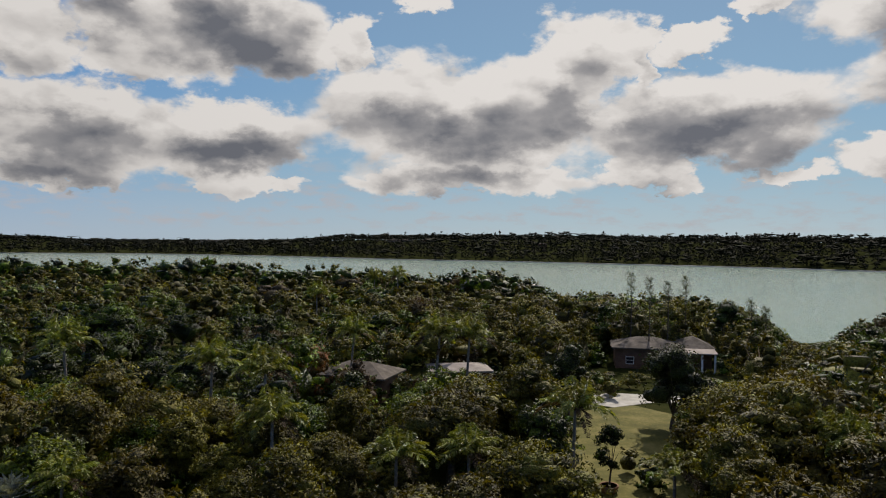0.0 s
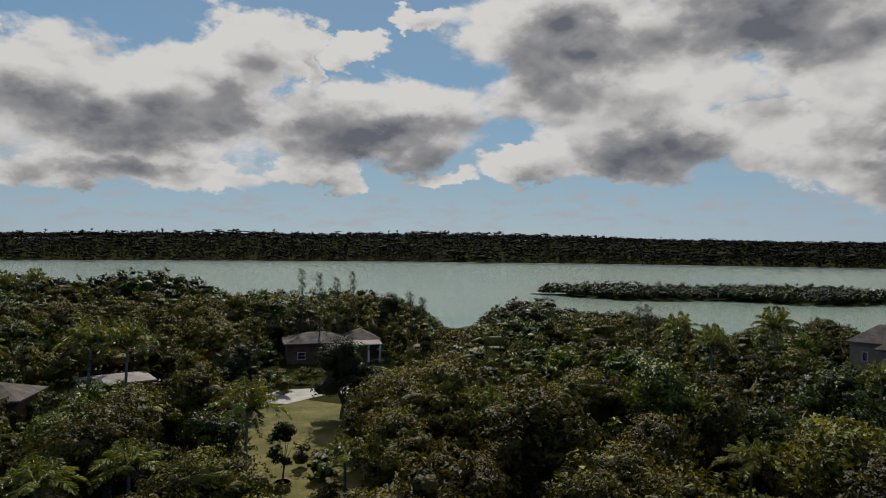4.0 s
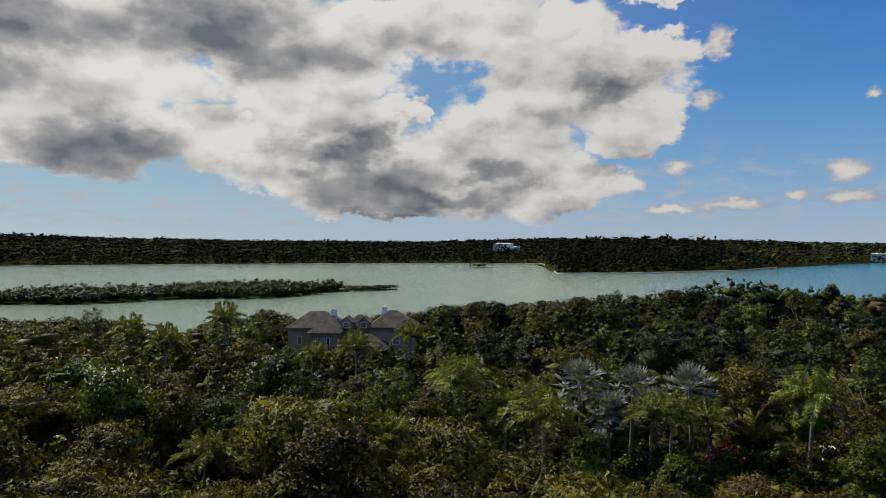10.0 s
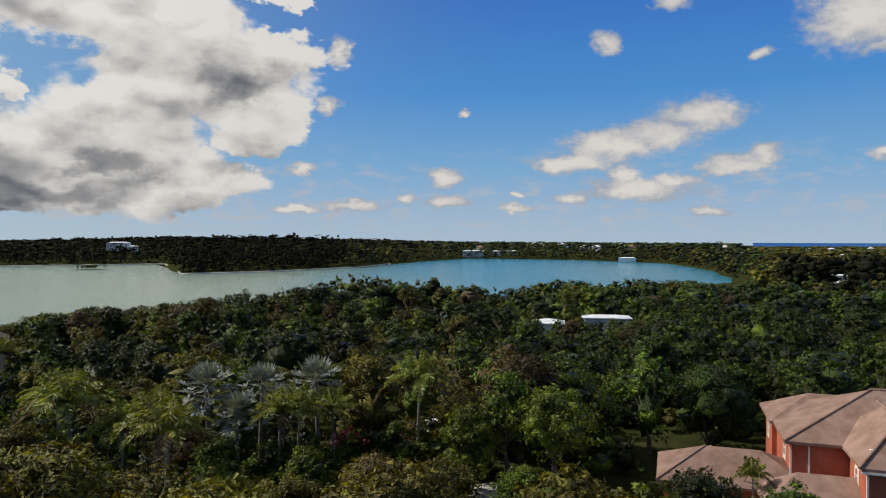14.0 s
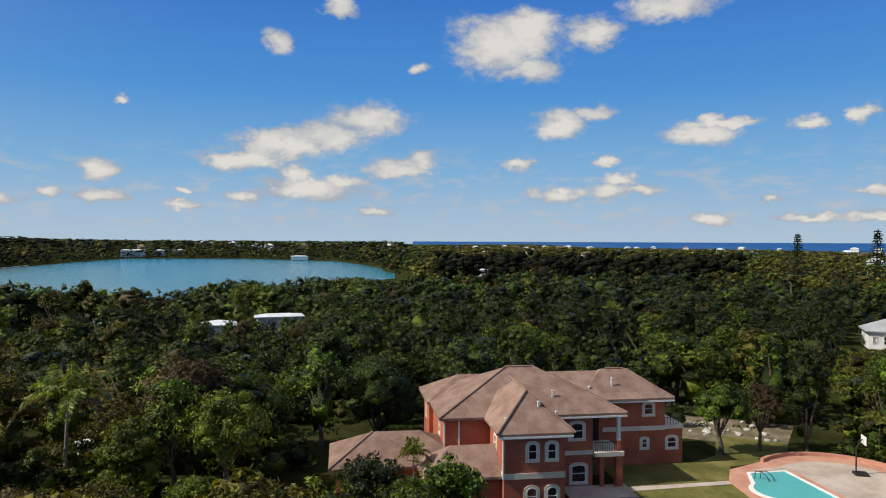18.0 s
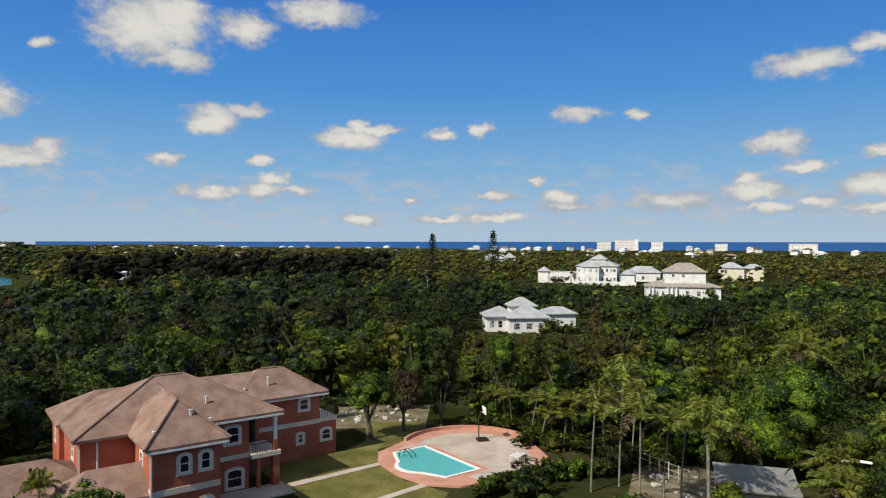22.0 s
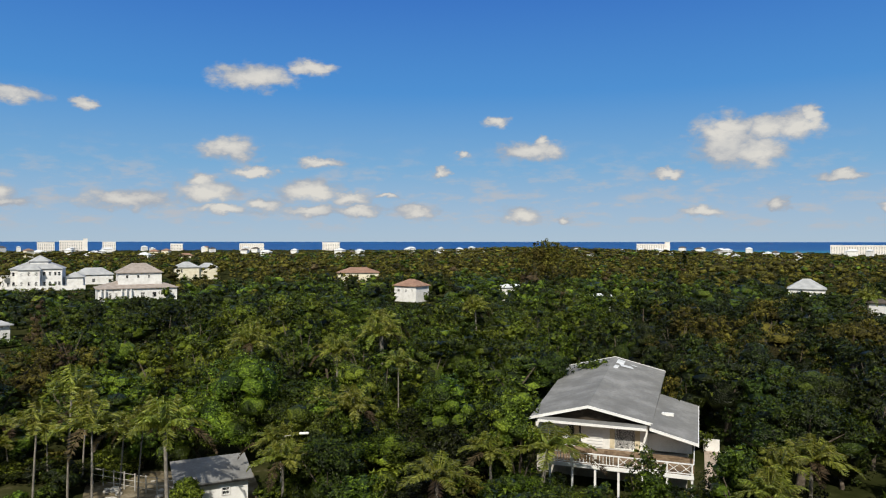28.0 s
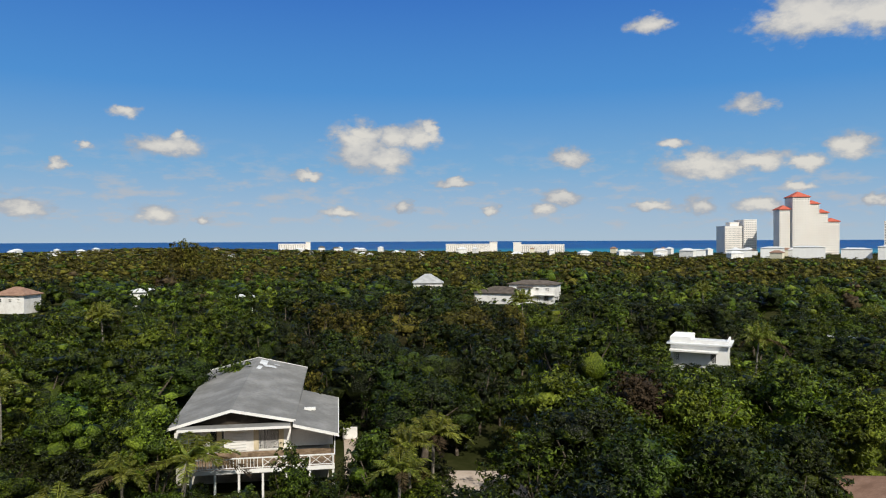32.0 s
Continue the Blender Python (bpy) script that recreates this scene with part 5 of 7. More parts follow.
    for k in range(13):
        part("baluster", boxed((4.25 + 0.16 * k, 5.61, 3.25, 4.28 + 0.16 * k, 5.64, 4.1)), DARK_METAL, rail)
    part("door", boxed((4.6, 9.12, 0.05, 5.7, 9.2, 2.2)), WOOD, h)
    part("door", boxed((4.6, 9.12, 3.3, 5.9, 9.2, 5.4)), GLASS_DARK, h)
    part("porch_step", boxed((1.2, 3.0, -0.3, 7.2, 6.2, 0.12)), PAVING, h)
    # vents, gutters, terrace rail on the low wing
    for x, y, z in ((-2.1, 1.9, 8.3), (0.9, 7.6, 7.9), (-5.0, 1.2, 7.2), (-0.4, 2.4, 7.3), (8.4, 12.2, 8.0), (6.0, 12.0, 7.2)):
        part("vent_pipe", boxed((x - 0.07, y - 0.07, z - 0.4, x + 0.07, y + 0.07, z + 0.5), (x - 0.11, y - 0.11, z + 0.5, x + 0.11, y + 0.11, z + 0.58)), WHITE_PAINT, h)
    for x, y, z0, z1 in ((-5.38, 0.52, 3.1, 6.3), (-9.28, 6.12, 3.1, 6.3), (-8.0, 6.12, 3.1, 6.3)):
        part("downpipe", boxed((x - 0.06, y - 0.06, z0, x + 0.06, y + 0.06, z1)), WHITE_PAINT, h)
    part("roof_rail", boxed((13.7, 11.55, 4.5, 15.5, 11.6, 4.56), *[(13.7 + 0.29 * k, 11.56, 3.85, 13.74 + 0.29 * k, 11.6, 4.5) for k in range(7)]), DARK_METAL, h)


def ground_patch(name, pts, z, mat, label, thick=0.25, kind="structure", m=HOUSE, cat="paving"):
    bm = bmesh.new()
    top = [bm.verts.new((x, y, z)) for x, y in pts]
    low = [bm.verts.new((x, y, z - thick)) for x, y in pts]
    bm.faces.new(top)
    for k in range(len(pts)):
        j = (k + 1) % len(pts)
        bm.faces.new((top[k], low[k], low[j], top[j]))
    bmesh.ops.triangulate(bm, faces=[f for f in bm.faces if len(f.verts) > 4])
    bmesh.ops.recalc_face_normals(bm, faces=bm.faces)
    ob = part(name, bm, mat)
    ob.matrix_basis = m
    return tagged(ob, label, cat, kind=kind)


def arc(cx, cy, r, a0, a1, n):
    return [(cx + r * math.cos(radians(a0 + (a1 - a0) * k / n)), cy + r * math.sin(radians(a0 + (a1 - a0) * k / n))) for k in range(n + 1)]


def build_pool():
    # lawn, then the terrace, its raised pink border and the pool let into it
    ground_patch("lawn", [(6.9, 0.0), (6.9, 11.3), (16.5, 11.3), (20, 13), (24, 20), (30, 16), (27, 11), (19.5, 9.5), (17.6, 6), (16.5, 0), (18, -5), (12, -9), (4, -7), (1, -3)], 0.05, LAWN, "dry yellow-green lawn beside the red house", cat="lawn")
    rim = [(18.8, 8.4)] + arc(27.6, 4.4, 7.3, 128, -12, 12) + [(31.2, -4.6), (27.5, -6.4), (19.5, -4.6), (17.2, -2.2), (16.6, 1.5), (17.0, 5.5)]
    ground_patch("pool_terrace", rim, 0.18, POOL_TRIM, "salmon pink terrace border round the pool", cat="terrace")
    inner = [(20.6, 8.0)] + arc(27.4, 3.8, 5.7, 125, -10, 12) + [(30.0, -3.6), (27.0, -5.0), (22.0, -4.2), (21.5, -3.0), (24.6, -2.6), (24.6, 7.2)]
    ground_patch("pool_deck", inner, 0.2, PAVING, "pale pinkish concrete deck beside the pool", thick=0.02, cat="paving")
    lobe = arc(20.1, 2.3, 2.3, 125, 235, 8)
    shape = [(20.0, 6.9)] + [(x, y) for x, y in lobe] + [(19.9, -1.9), (23.6, -1.9), (23.6, 6.9)]
    shape = [shape[0]] + lobe + shape[-3:]
    cx, cy = 21.4, 2.4
    coping = bmesh.new()
    grown = [(cx + (x - cx) * 1.13, cy + (y - cy) * 1.07) for x, y in shape]
    rows = [[coping.verts.new((x, y, z)) for x, y in pts] for pts, z in ((grown, 0.19), (grown, 0.27), (shape, 0.27), (shape, 0.19))]
    for k in range(len(shape)):
        j = (k + 1) % len(shape)
        for a, b in ((0, 1), (1, 2), (2, 3)):
            coping.faces.new((rows[a][k], rows[a][j], rows[b][j], rows[b][k]))
    bmesh.ops.recalc_face_normals(coping, faces=coping.faces)
    pool = thing("swimming_pool", "turquoise swimming pool with a rounded step end and white coping", "swimming pool", HOUSE)
    part("coping", coping, WHITE_PAINT, pool)
    bm = bmesh.new()
    bm.faces.new([bm.verts.new((x, y, 0.215)) for x, y in shape])
    bmesh.ops.recalc_face_normals(bm, faces=bm.faces)
    part("water", bm, POOL_WATER, pool)
    v, f = join_arrays([tube_arrays([(19.6 + d, 5.6, 0.22), (19.6 + d, 5.5, 0.9), (19.95 + d, 5.1, 1.0), (20.3 + d, 4.7, 0.6), (20.4 + d, 4.6, 0.15)], [0.04] * 5, 6) for d in (0.0, 0.55)])
    ob = new("hand_rail", np_mesh("hand_rail", v, f, [DARK_METAL]))
    ob.parent = pool
    # low curved seat wall at the back
    for k, ((x0, y0), (x1, y1)) in enumerate(zip(arc(27.6, 4.4, 7.15, 128, -12, 14), arc(27.6, 4.4, 7.15, 128, -12, 14)[1:])):
        bm = boxed((0, -0.16, 0, math.hypot(x1 - x0, y1 - y0) + 0.01, 0.16, 0.42))
        ob = part("terrace_wall", bm, POOL_TRIM)
        ob.matrix_basis = HOUSE @ pose(x0, y0, 0.1, 0, 0, math.degrees(math.atan2(y1 - y0, x1 - x0)))
        tagged(ob, "low curved salmon pink wall behind the pool", "wall", kind="structure")
    # paved paths
    ground_patch("path", [(7.2, 4.4), (17.4, 4.9), (17.4, 5.7), (7.2, 5.4)], 0.09, PAVING, "pale garden path across the lawn")
    ground_patch("path", [(12.0, -3.2), (17.4, -2.6), (17.2, -1.8), (12.0, -2.4)], 0.09, PAVING, "pale garden path to the pool")
    hoop = thing("basketball_hoop", "portable basketball hoop on a dark pole at the deck's edge", "basketball hoop", HOUSE @ pose(30.0, 5.2, 0.2, 0, 0, 70))
    part("base", boxed((-0.5, -0.7, 0, 0.5, 0.5, 0.25), bevel=0.06), DARK_METAL, hoop)
    v, f = tube_arrays([(0, 0.3, 0.2), (0, 0.3, 2.6), (0, -0.2, 3.4)], [0.07, 0.07, 0.06], 8)
    ob = new("pole", np_mesh("pole", v, f, [DARK_METAL]))
    ob.parent = hoop
    part("backboard", boxed((-0.6, -0.36, 2.9, 0.6, -0.3, 3.7), bevel=0.01), WHITE_PAINT, hoop)
    v, f = tube_arrays([(0.23 * math.cos(k * 0.5236), -0.62 + 0.23 * math.sin(k * 0.5236), 3.05) for k in range(13)], [0.02] * 13, 5)
    ob = new("rim", np_mesh("rim", v, f, [POOL_TRIM]))
    ob.parent = hoop
    table_set = thing("garden_table", "small white slatted garden table on the pool deck", "table", HOUSE @ pose(28.2, -2.6, 0.2, 0, 0, 20))
    for k in range(6):
        part("slat", boxed((-0.8, -0.5 + 0.17 * k, 0.7, 0.8, -0.37 + 0.17 * k, 0.75)), WHITE_PAINT, table_set)
    for x in (-0.7, 0.66):
        for y in (-0.45, 0.41):
            part("leg", boxed((x, y, 0, x + 0.05, y + 0.05, 0.7)), WHITE_PAINT, table_set)
    for k, (x, y, r) in enumerate(((29.4, -1.9, 0), (29.3, -3.4, 15), (27.2, -3.6, 70))):
        bench = thing("garden_bench", "low dark garden bench by the pool table", "bench", HOUSE @ pose(x, y, 0.2, 0, 0, r + 90), "benches round the table")
        for j in range(3):
            part("slat", boxed((-0.7, -0.2 + 0.15 * j, 0.4, 0.7, -0.08 + 0.15 * j, 0.45)), WOOD, bench)
        for x2 in (-0.6, 0.52):
            part("leg", boxed((x2, -0.2, 0, x2 + 0.08, 0.22, 0.4)), WOOD, bench)


# ---- the grey-roofed house on posts ----
def build_grey_house():
    m = pose(-31.0, -58.0, 0, 0, 0, 142.3)
    h = thing("raised_house", "white wooden house with a grey felt roof and a raised deck", "house", m)
    # the main roof's ridge and eaves climb a little towards the back
    part("roof", rising_gable(((-4.2, 5.25), (1.3, 6.75), (7.0, 5.6)), -0.1, ((-4.7, 6.1), (1.1, 7.55), (7.1, 6.1)), 24.0, 0.22), GREY_FELT, h, "low-pitched grey felt gable roof with white patches")
    part("roof", slab_bm([(6.9, 5.62), (10.9, 4.6), (10.9, 4.38), (6.9, 5.4)], -1.6, 13.2), GREY_FELT, h, "lean-to roof of grey felt")
    part("roof", slab_bm([(-3.2, 5.22), (6.6, 5.22), (6.6, 5.36), (-3.2, 5.36)], -1.1, 0.3), GREY_FELT, h)
    part("fascia", boxed((-3.2, -1.18, 5.16, 6.6, -1.1, 5.38)), WHITE_PAINT, h)
    for x0, z0, x1, z1 in ((-4.25, 5.05, 1.3, 6.55), (1.3, 6.55, 7.05, 5.4)):
        part("bargeboard", slab_bm([(x0, z0), (x1, z1), (x1, z1 + 0.26), (x0, z0 + 0.26)], -0.18, -0.1), WHITE_PAINT, h)
    part("bargeboard", slab_bm([(6.9, 5.38), (10.95, 4.36), (10.95, 4.62), (6.9, 5.64)], -1.68, -1.6), WHITE_PAINT, h)
    part("bargeboard", boxed((10.9, -1.6, 4.3, 10.98, 13.2, 4.6)), WHITE_PAINT, h)
    part("bargeboard", slab_bm([(-4.72, 5.92), (1.1, 7.36), (1.1, 7.6), (-4.72, 6.16)], 24.0, 24.06), WHITE_PAINT, h)
    part("bargeboard", slab_bm([(1.1, 7.36), (7.12, 5.92), (7.12, 6.16), (1.1, 7.6)], 24.0, 24.06), WHITE_PAINT, h)
    part("wall", boxed((-3.7, 0.3, 2.8, 6.6, 23.6, 5.2)), WHITE, h)
    # The shaded gap below the bargeboards is only this wall's dark colour.
    part("gable_wall", slab_bm([(-3.6, 5.2), (6.6, 5.2), (6.6, 5.42), (1.3, 6.5), (-3.6, 5.24)], 0.9, 1.1), GABLE_SHADE, h, "gable wall coloured dark as the shaded gap below the roof's edge")
    part("wall", boxed((6.6, 1.4, 2.8, 10.4, 12.8, 4.35)), WHITE, h)
    part("base_wall", boxed((-3.6, 0.4, -0.3, 10.0, 23.4, 2.6)), CONCRETE, h)
    # louvred panel and glazed doors
    for k in range(7):
        part("louvre", boxed((1.2, 0.2, 2.95 + 0.27 * k, 2.6, 0.3, 3.15 + 0.27 * k)), WHITE_PAINT, h)
    for x, w in ((0.0, 1.4), (4.5, 2.6)):
        window(h, x, 0.3, 2.9, w, 2.1, 0, 0.0, None, False)
        part("lintel", boxed((x - w / 2 - 0.2, 0.14, 5.01, x + w / 2 + 0.2, 0.29, 5.15)), WHITE_PAINT, h)
    for x in (0.2, 3.45, 5.7):
        part("curtain", boxed((x - 0.2, 0.2, 2.95, x + 0.25, 0.23, 4.75)), CURTAIN, h)
    # deck, rail and posts
    part("deck_edge", boxed((-1.4, -4.9, 2.5, 10.6, -4.78, 2.82)), WHITE_PAINT, h)
    for k in range(30):
        y = -4.76 + 0.17 * k
        part("deck_board", boxed((-1.4, y, 2.72, 10.6, y + 0.155, 2.8)), WOOD, h)
    for k in range(7):
        x = -1.3 + 1.96 * k
        part("post", boxed((x - 0.09, -4.8, -0.4, x + 0.09, -4.62, 2.72)), WHITE_PAINT, h)
        part("rail_post", boxed((x - 0.05, -4.9, 2.8, x + 0.05, -4.8, 3.75)), WHITE_PAINT, h)
    part("top_rail", boxed((-1.4, -4.92, 3.72, 10.6, -4.78, 3.8)), WHITE_PAINT, h)
    part("bottom_rail", boxed((-1.4, -4.88, 2.92, 10.6, -4.82, 2.98)), WHITE_PAINT, h)
    for k in range(20):
        x = -1.2 + 0.28 * k
        part("baluster", boxed((x, -4.875, 2.98, x + 0.05, -4.825, 3.72)), WHITE_PAINT, h)
    for k in range(6):
        x = 4.5 + 1.0 * k
        for z0, z1 in ((2.98, 3.72), (3.72, 2.98)):
            part("cross_rail", slab_bm([(x, z0), (x + 0.06, z0), (x + 1.0, z1), (x + 0.94, z1)], -4.88, -4.83), WHITE_PAINT, h)
    for p in (-4.5, 10.55):
        part("side_rail", boxed((max(p, -1.4), -4.8, 3.72, max(p, -1.4) + 0.08, 1.4 if p < 0 else 1.9, 3.8)), WHITE_PAINT, h)
    slope = 13.2
    for x, y, w, l in ((2.0, 18.7, 0.9, 2.2), (2.8, 17.2, 1.5, 1.4), (1.8, 15.6, 0.5, 1.6), (3.6, 18.6, 0.5, 0.9)):
        wp = part("roof_patch", boxed((-w / 2, -l / 2, 0.0, w / 2, l / 2, 0.02), bevel=0.008), WHITE_ROOF, h, "bare pale patch where the felt has worn off")
        wp.matrix_basis = pose(x, y + 3.2, 6.76 + (y + 3.3) * 0.0325 - (x - 1.2) * 0.236, 2, slope, 20 * (x - 2))
    part("roof_light", boxed((7.6, 4.6, 5.3, 8.7, 5.0, 5.56)), WHITE_PAINT, h)
    for x, y in ((2.0, -3.2), (3.6, -3.4)):
        ch = thing("deck_chair", "brown wooden chair standing on the raised deck", "chair", m @ pose(x, y, 2.8, 0, 0, 160), "chairs on the deck")
        part("seat", boxed((-0.3, -0.3, 0.4, 0.3, 0.3, 0.46)), WOOD, ch)
        part("backrest", boxed((-0.3, 0.26, 0.46, 0.3, 0.32, 1.0)), WOOD, ch)
        for x2 in (-0.28, 0.22):
            for y2 in (-0.28, 0.22):
                part("leg", boxed((x2, y2, 0, x2 + 0.06, y2 + 0.06, 0.4)), WOOD, ch)
    ground_patch("courtyard", [(11.5, -2), (16, -1), (16.5, 13), (11.5, 13)], 0.06, PAVING, "pale paved yard beside the raised house", m=m)
    yard = part("yard_wall", boxed((11.4, 12.6, 0, 13.0, 12.85, 1.3)), WHITE)
    yard.matrix_basis = m
    tagged(yard, "white rendered yard wall beside the raised house", "wall", kind="structure")


def build_shed():
    m = pose(1.2, -61.0, 0, 0, 0, 180 + 8)
    h = thing("garden_shed", "small white block shed with a sloping grey roof", "shed", m)
    part("wall", boxed((-2.7, -1.5, 0, 2.7, 2.2, 2.35)), WHITE, h)
    part("roof", slab_bm([(-1.9, 2.3), (2.6, 3.05), (2.6, 3.2), (-1.9, 2.45)], -3.1, 3.1), GREY_FELT, h).matrix_basis = pose(0, 0, 0, 0, 0, 90)
    part("gutter", boxed((-3.1, -1.98, 2.2, 3.1, -1.88, 2.34)), DARK_METAL, h)
    window(h, 0.9, -1.5, 1.1, 0.7, 0.7)


# ---- other houses of the neighbourhood; local -y faces the open side ----
def simple_house(name, label, a, d, turn, blocks, wall, roof, windows=(), z=0.0, group=""):
    """blocks: (x0, y0, x1, y1, eaves, rise); windows: (x, y, sill, w, h)."""
    p = polar(a, d, z)
    h = thing(name, label, "house", pose(p.x, p.y, z, 0, 0, -a + turn), group)
    for x0, y0, x1, y1, eaves, rise in blocks:
        part("wall", boxed((x0, y0, -0.5, x1, y1, eaves - 0.12)), wall, h)
        part("roof", hip_roof(x0, y0, x1, y1, eaves, rise, 0.6), roof, h)
    for x, y, sill, w, hh in windows:
        window(h, x, y, sill, w, hh, 0, 0.0, None, w > 1.0)
    return h


def build_neighbours():
    # low grey-roofed pavilion by the lake, with a columned porch
    p = simple_house("lakeside_house", "low house with grey hipped roofs and a columned porch", 17.6, 128, 6, [(-8, -2, 3.0, 6, 3.7, 1.5), (3.0, 0.5, 8.5, 7.5, 3.7, 1.6)], DARK_STUCCO, GREY_SHINGLE,
                     [(-5.5, -2, 0.8, 1.4, 1.3), (-2, -2, 0.8, 1.4, 1.3), (1, -2, 0.8, 1.4, 1.3)])
    part("porch_roof", slab_bm([(-0.6, 0), (3.6, 0.35), (3.6, 0.5), (-0.6, 0.15)], -2.6, 2.6), TAN_ROOF, p).matrix_basis = pose(6.2, -3.2, 3.2, 0, 0, 90)
    for x in (4.2, 6.3, 8.4):
        v, f = tube_arrays([(x, -3.4, -0.3), (x, -3.4, 3.25)], [0.2, 0.17], 10)
        ob = new("column", np_mesh("column", v, f, [WHITE_PAINT]))
        ob.parent = p
    simple_house("low_house", "long low house with a flat-pitched tan roof among trees", 1.4, 104, 10, [(-4, -3, 4, 3, 3.1, 0.7)], DARK_STUCCO, TAN_ROOF, [(-2, -3, 0.8, 1.3, 1.2), (1.5, -3, 0.8, 1.3, 1.2)])
    simple_house("low_house", "low house with a grey shingled roof under trees", -6.8, 99, -25, [(-5, -3.5, 5, 3.5, 3.4, 1.5)], DARK_STUCCO, GREY_SHINGLE, [(-2, -3.5, 0.8, 1.3, 1.2)])
    # lakeside mansion with chimneys and dormers
    h = simple_house("lake_mansion", "grey-shingled lakeside mansion with white chimneys and dormers", 62.3, 124, -8, [(-11.2, 0.0, -1.8, 6.5, 6.6, 2.6), (-6.6, -3.6, -1.9, 1.0, 6.2, 2.0), (-1.8, 1.0, 4.2, 6.2, 6.4, 2.2), (3.4, -0.6, 11.2, 5.8, 6.8, 2.7), (0.2, -5.2, 6.2, -0.6, 3.9, 2.0)], MANSION_WALL, GREY_SHINGLE,
                     [(-5.1, -3.6, 3.6, 0.55, 1.7), (-4.3, -3.6, 3.6, 0.55, 1.7), (-3.5, -3.6, 3.6, 0.55, 1.7), (8.0, -0.6, 3.7, 1.3, 1.4), (-9.2, 0.0, 3.6, 0.8, 1.5), (8.0, -0.6, 0.9, 1.3, 1.5)])
    for x, y, z in ((-3.6, 3.2, 7.4), (5.6, 3.6, 7.8)):
        part("chimney", boxed((x - 0.55, y - 0.5, z - 1.6, x + 0.55, y + 0.5, z + 1.6), (x - 0.68, y - 0.62, z + 1.0, x + 0.68, y + 0.62, z + 1.25), bevel=0.05), WHITE_PAINT, h)
        part("chimney_cap", slab_bm(outline(0.95, 0.7, 0.45), -0.4, 0.4), WHITE_PAINT, h).matrix_basis = pose(x, y, z + 1.6)
    for x in (-0.9, 2.2):
        dm = part("dormer", slab_bm([(-1.0, 0), (1.0, 0), (1.0, 1.2), (0, 2.0), (-1.0, 1.2)], -1.6, 1.8), MANSION_WALL, h)
        dm.matrix_basis = pose(x, 1.6, 6.3)
        part("dormer_roof", slab_bm([(-1.25, 1.05), (0, 2.08), (1.25, 1.05), (1.25, 1.2), (0, 2.26), (-1.25, 1.2)], -1.8, 1.9), GREY_SHINGLE, dm)
        window(dm, 0, -1.6, 0.3, 1.1, 0.95)
    simple_house("low_house", "low white bungalow mostly hidden by trees", 108.6, 155, 0, [(-3.2, -2.5, 3.0, 3, 4.2, 0.8)], WHITE, WHITE_ROOF, [(-1.5, -2.5, 2.2, 1.2, 1.1), (1.2, -2.5, 2.2, 1.2, 1.1)])
    simple_house("low_house", "low flat-roofed white bungalow among the trees", 113.2, 165, 5, [(-5, -2.5, 5, 3, 4.6, 0.5)], WHITE, WHITE_ROOF, [(-3, -2.5, 2.6, 1.4, 1.1)])
    t = simple_house("lookout_house", "small white two-storey lookout above dark trees", 129.7, 352, 0, [(-3.2, -3, 3.2, 3, 7.6, 0.5)], WHITE, WHITE_ROOF, [(-1.8, -3, 5.2, 1.2, 1.4), (0.6, -3, 5.2, 1.2, 1.4), (2.3, -3, 5.2, 1.0, 1.4)])
    part("balcony", boxed((-3.6, -4.2, 4.3, 3.6, -3, 4.5), (-3.6, -4.2, 5.2, 3.6, -4.1, 5.3)), WHITE_PAINT, t)
    # white pavilion with an octagonal bay and grey-white metal roofs
    h = simple_house("white_bungalow", "white bungalow with pale grey metal hipped roofs", 161.2, 171, 12, [(-9.5, -1, -2.0, 7, 3.8, 2.2), (-4.6, -4.5, 4.8, 6, 3.8, 3.2), (4.8, 0.5, 13, 6, 4.2, 1.5)], WHITE, PALE_METAL,
                     [(-8.2, -1, 1.0, 1.1, 1.7), (-6.2, -1, 1.0, 1.1, 1.7), (-2.8, -4.5, 1.0, 1.5, 1.5), (0.2, -4.5, 1.0, 1.5, 1.5), (3.0, -4.5, 1.0, 1.3, 1.5)])
    part("roof", hip_roof(-3.6, -0.5, 2.6, 4.5, 6.3, 1.9, 0.5), PALE_METAL, h)
    part("wall", boxed((-3.5, -0.4, 4.1, 2.5, 4.4, 6.2)), WHITE, h)
    # white villa with a colonnaded wing
    h = simple_house("white_villa", "large white two-storey villa with a colonnaded side wing", 166.9, 372, -8, [(-9, -6, 11.5, 8, 9.4, 3.6), (-5.5, -9.5, 3, -6, 9.1, 2.2), (-2.0, -2.0, 5.5, 5.0, 12.8, 2.6), (-30, -3, -24.5, 3, 6.2, 2.4), (12.5, -3, 20, 5, 5.2, 2.4)], WHITE, PALE_METAL,
                     [(x, -6, z, 1.1, 1.7) for x in (-7.8, 4.4, 6.6, 8.8, 10.4) for z in (6.2, 1.8)] + [(x, -9.5, z, 1.3, 1.8) for x in (-4, -1.2, 1.6) for z in (6.2, 1.8)])
    part("wing_floor", boxed((-24.5, -2.5, -0.5, -9, 3, 5.4)), WHITE, h)
    part("roof_balustrade", boxed((-24.5, -2.6, 6.1, -9, -2.4, 6.3), *[(-24.3 + 0.8 * k, -2.56, 5.4, -24.1 + 0.8 * k, -2.44, 6.1) for k in range(19)]), WHITE_PAINT, h)
    for k in range(7):
        window(h, -23 + 2.1 * k, -2.5, 0.9, 1.1, 2.2)
    for k in range(9):
        x = -24 + 1.85 * k
        part("pilaster", boxed((x - 0.18, -2.72, -0.5, x + 0.18, -2.5, 5.4)), WHITE_PAINT, h)
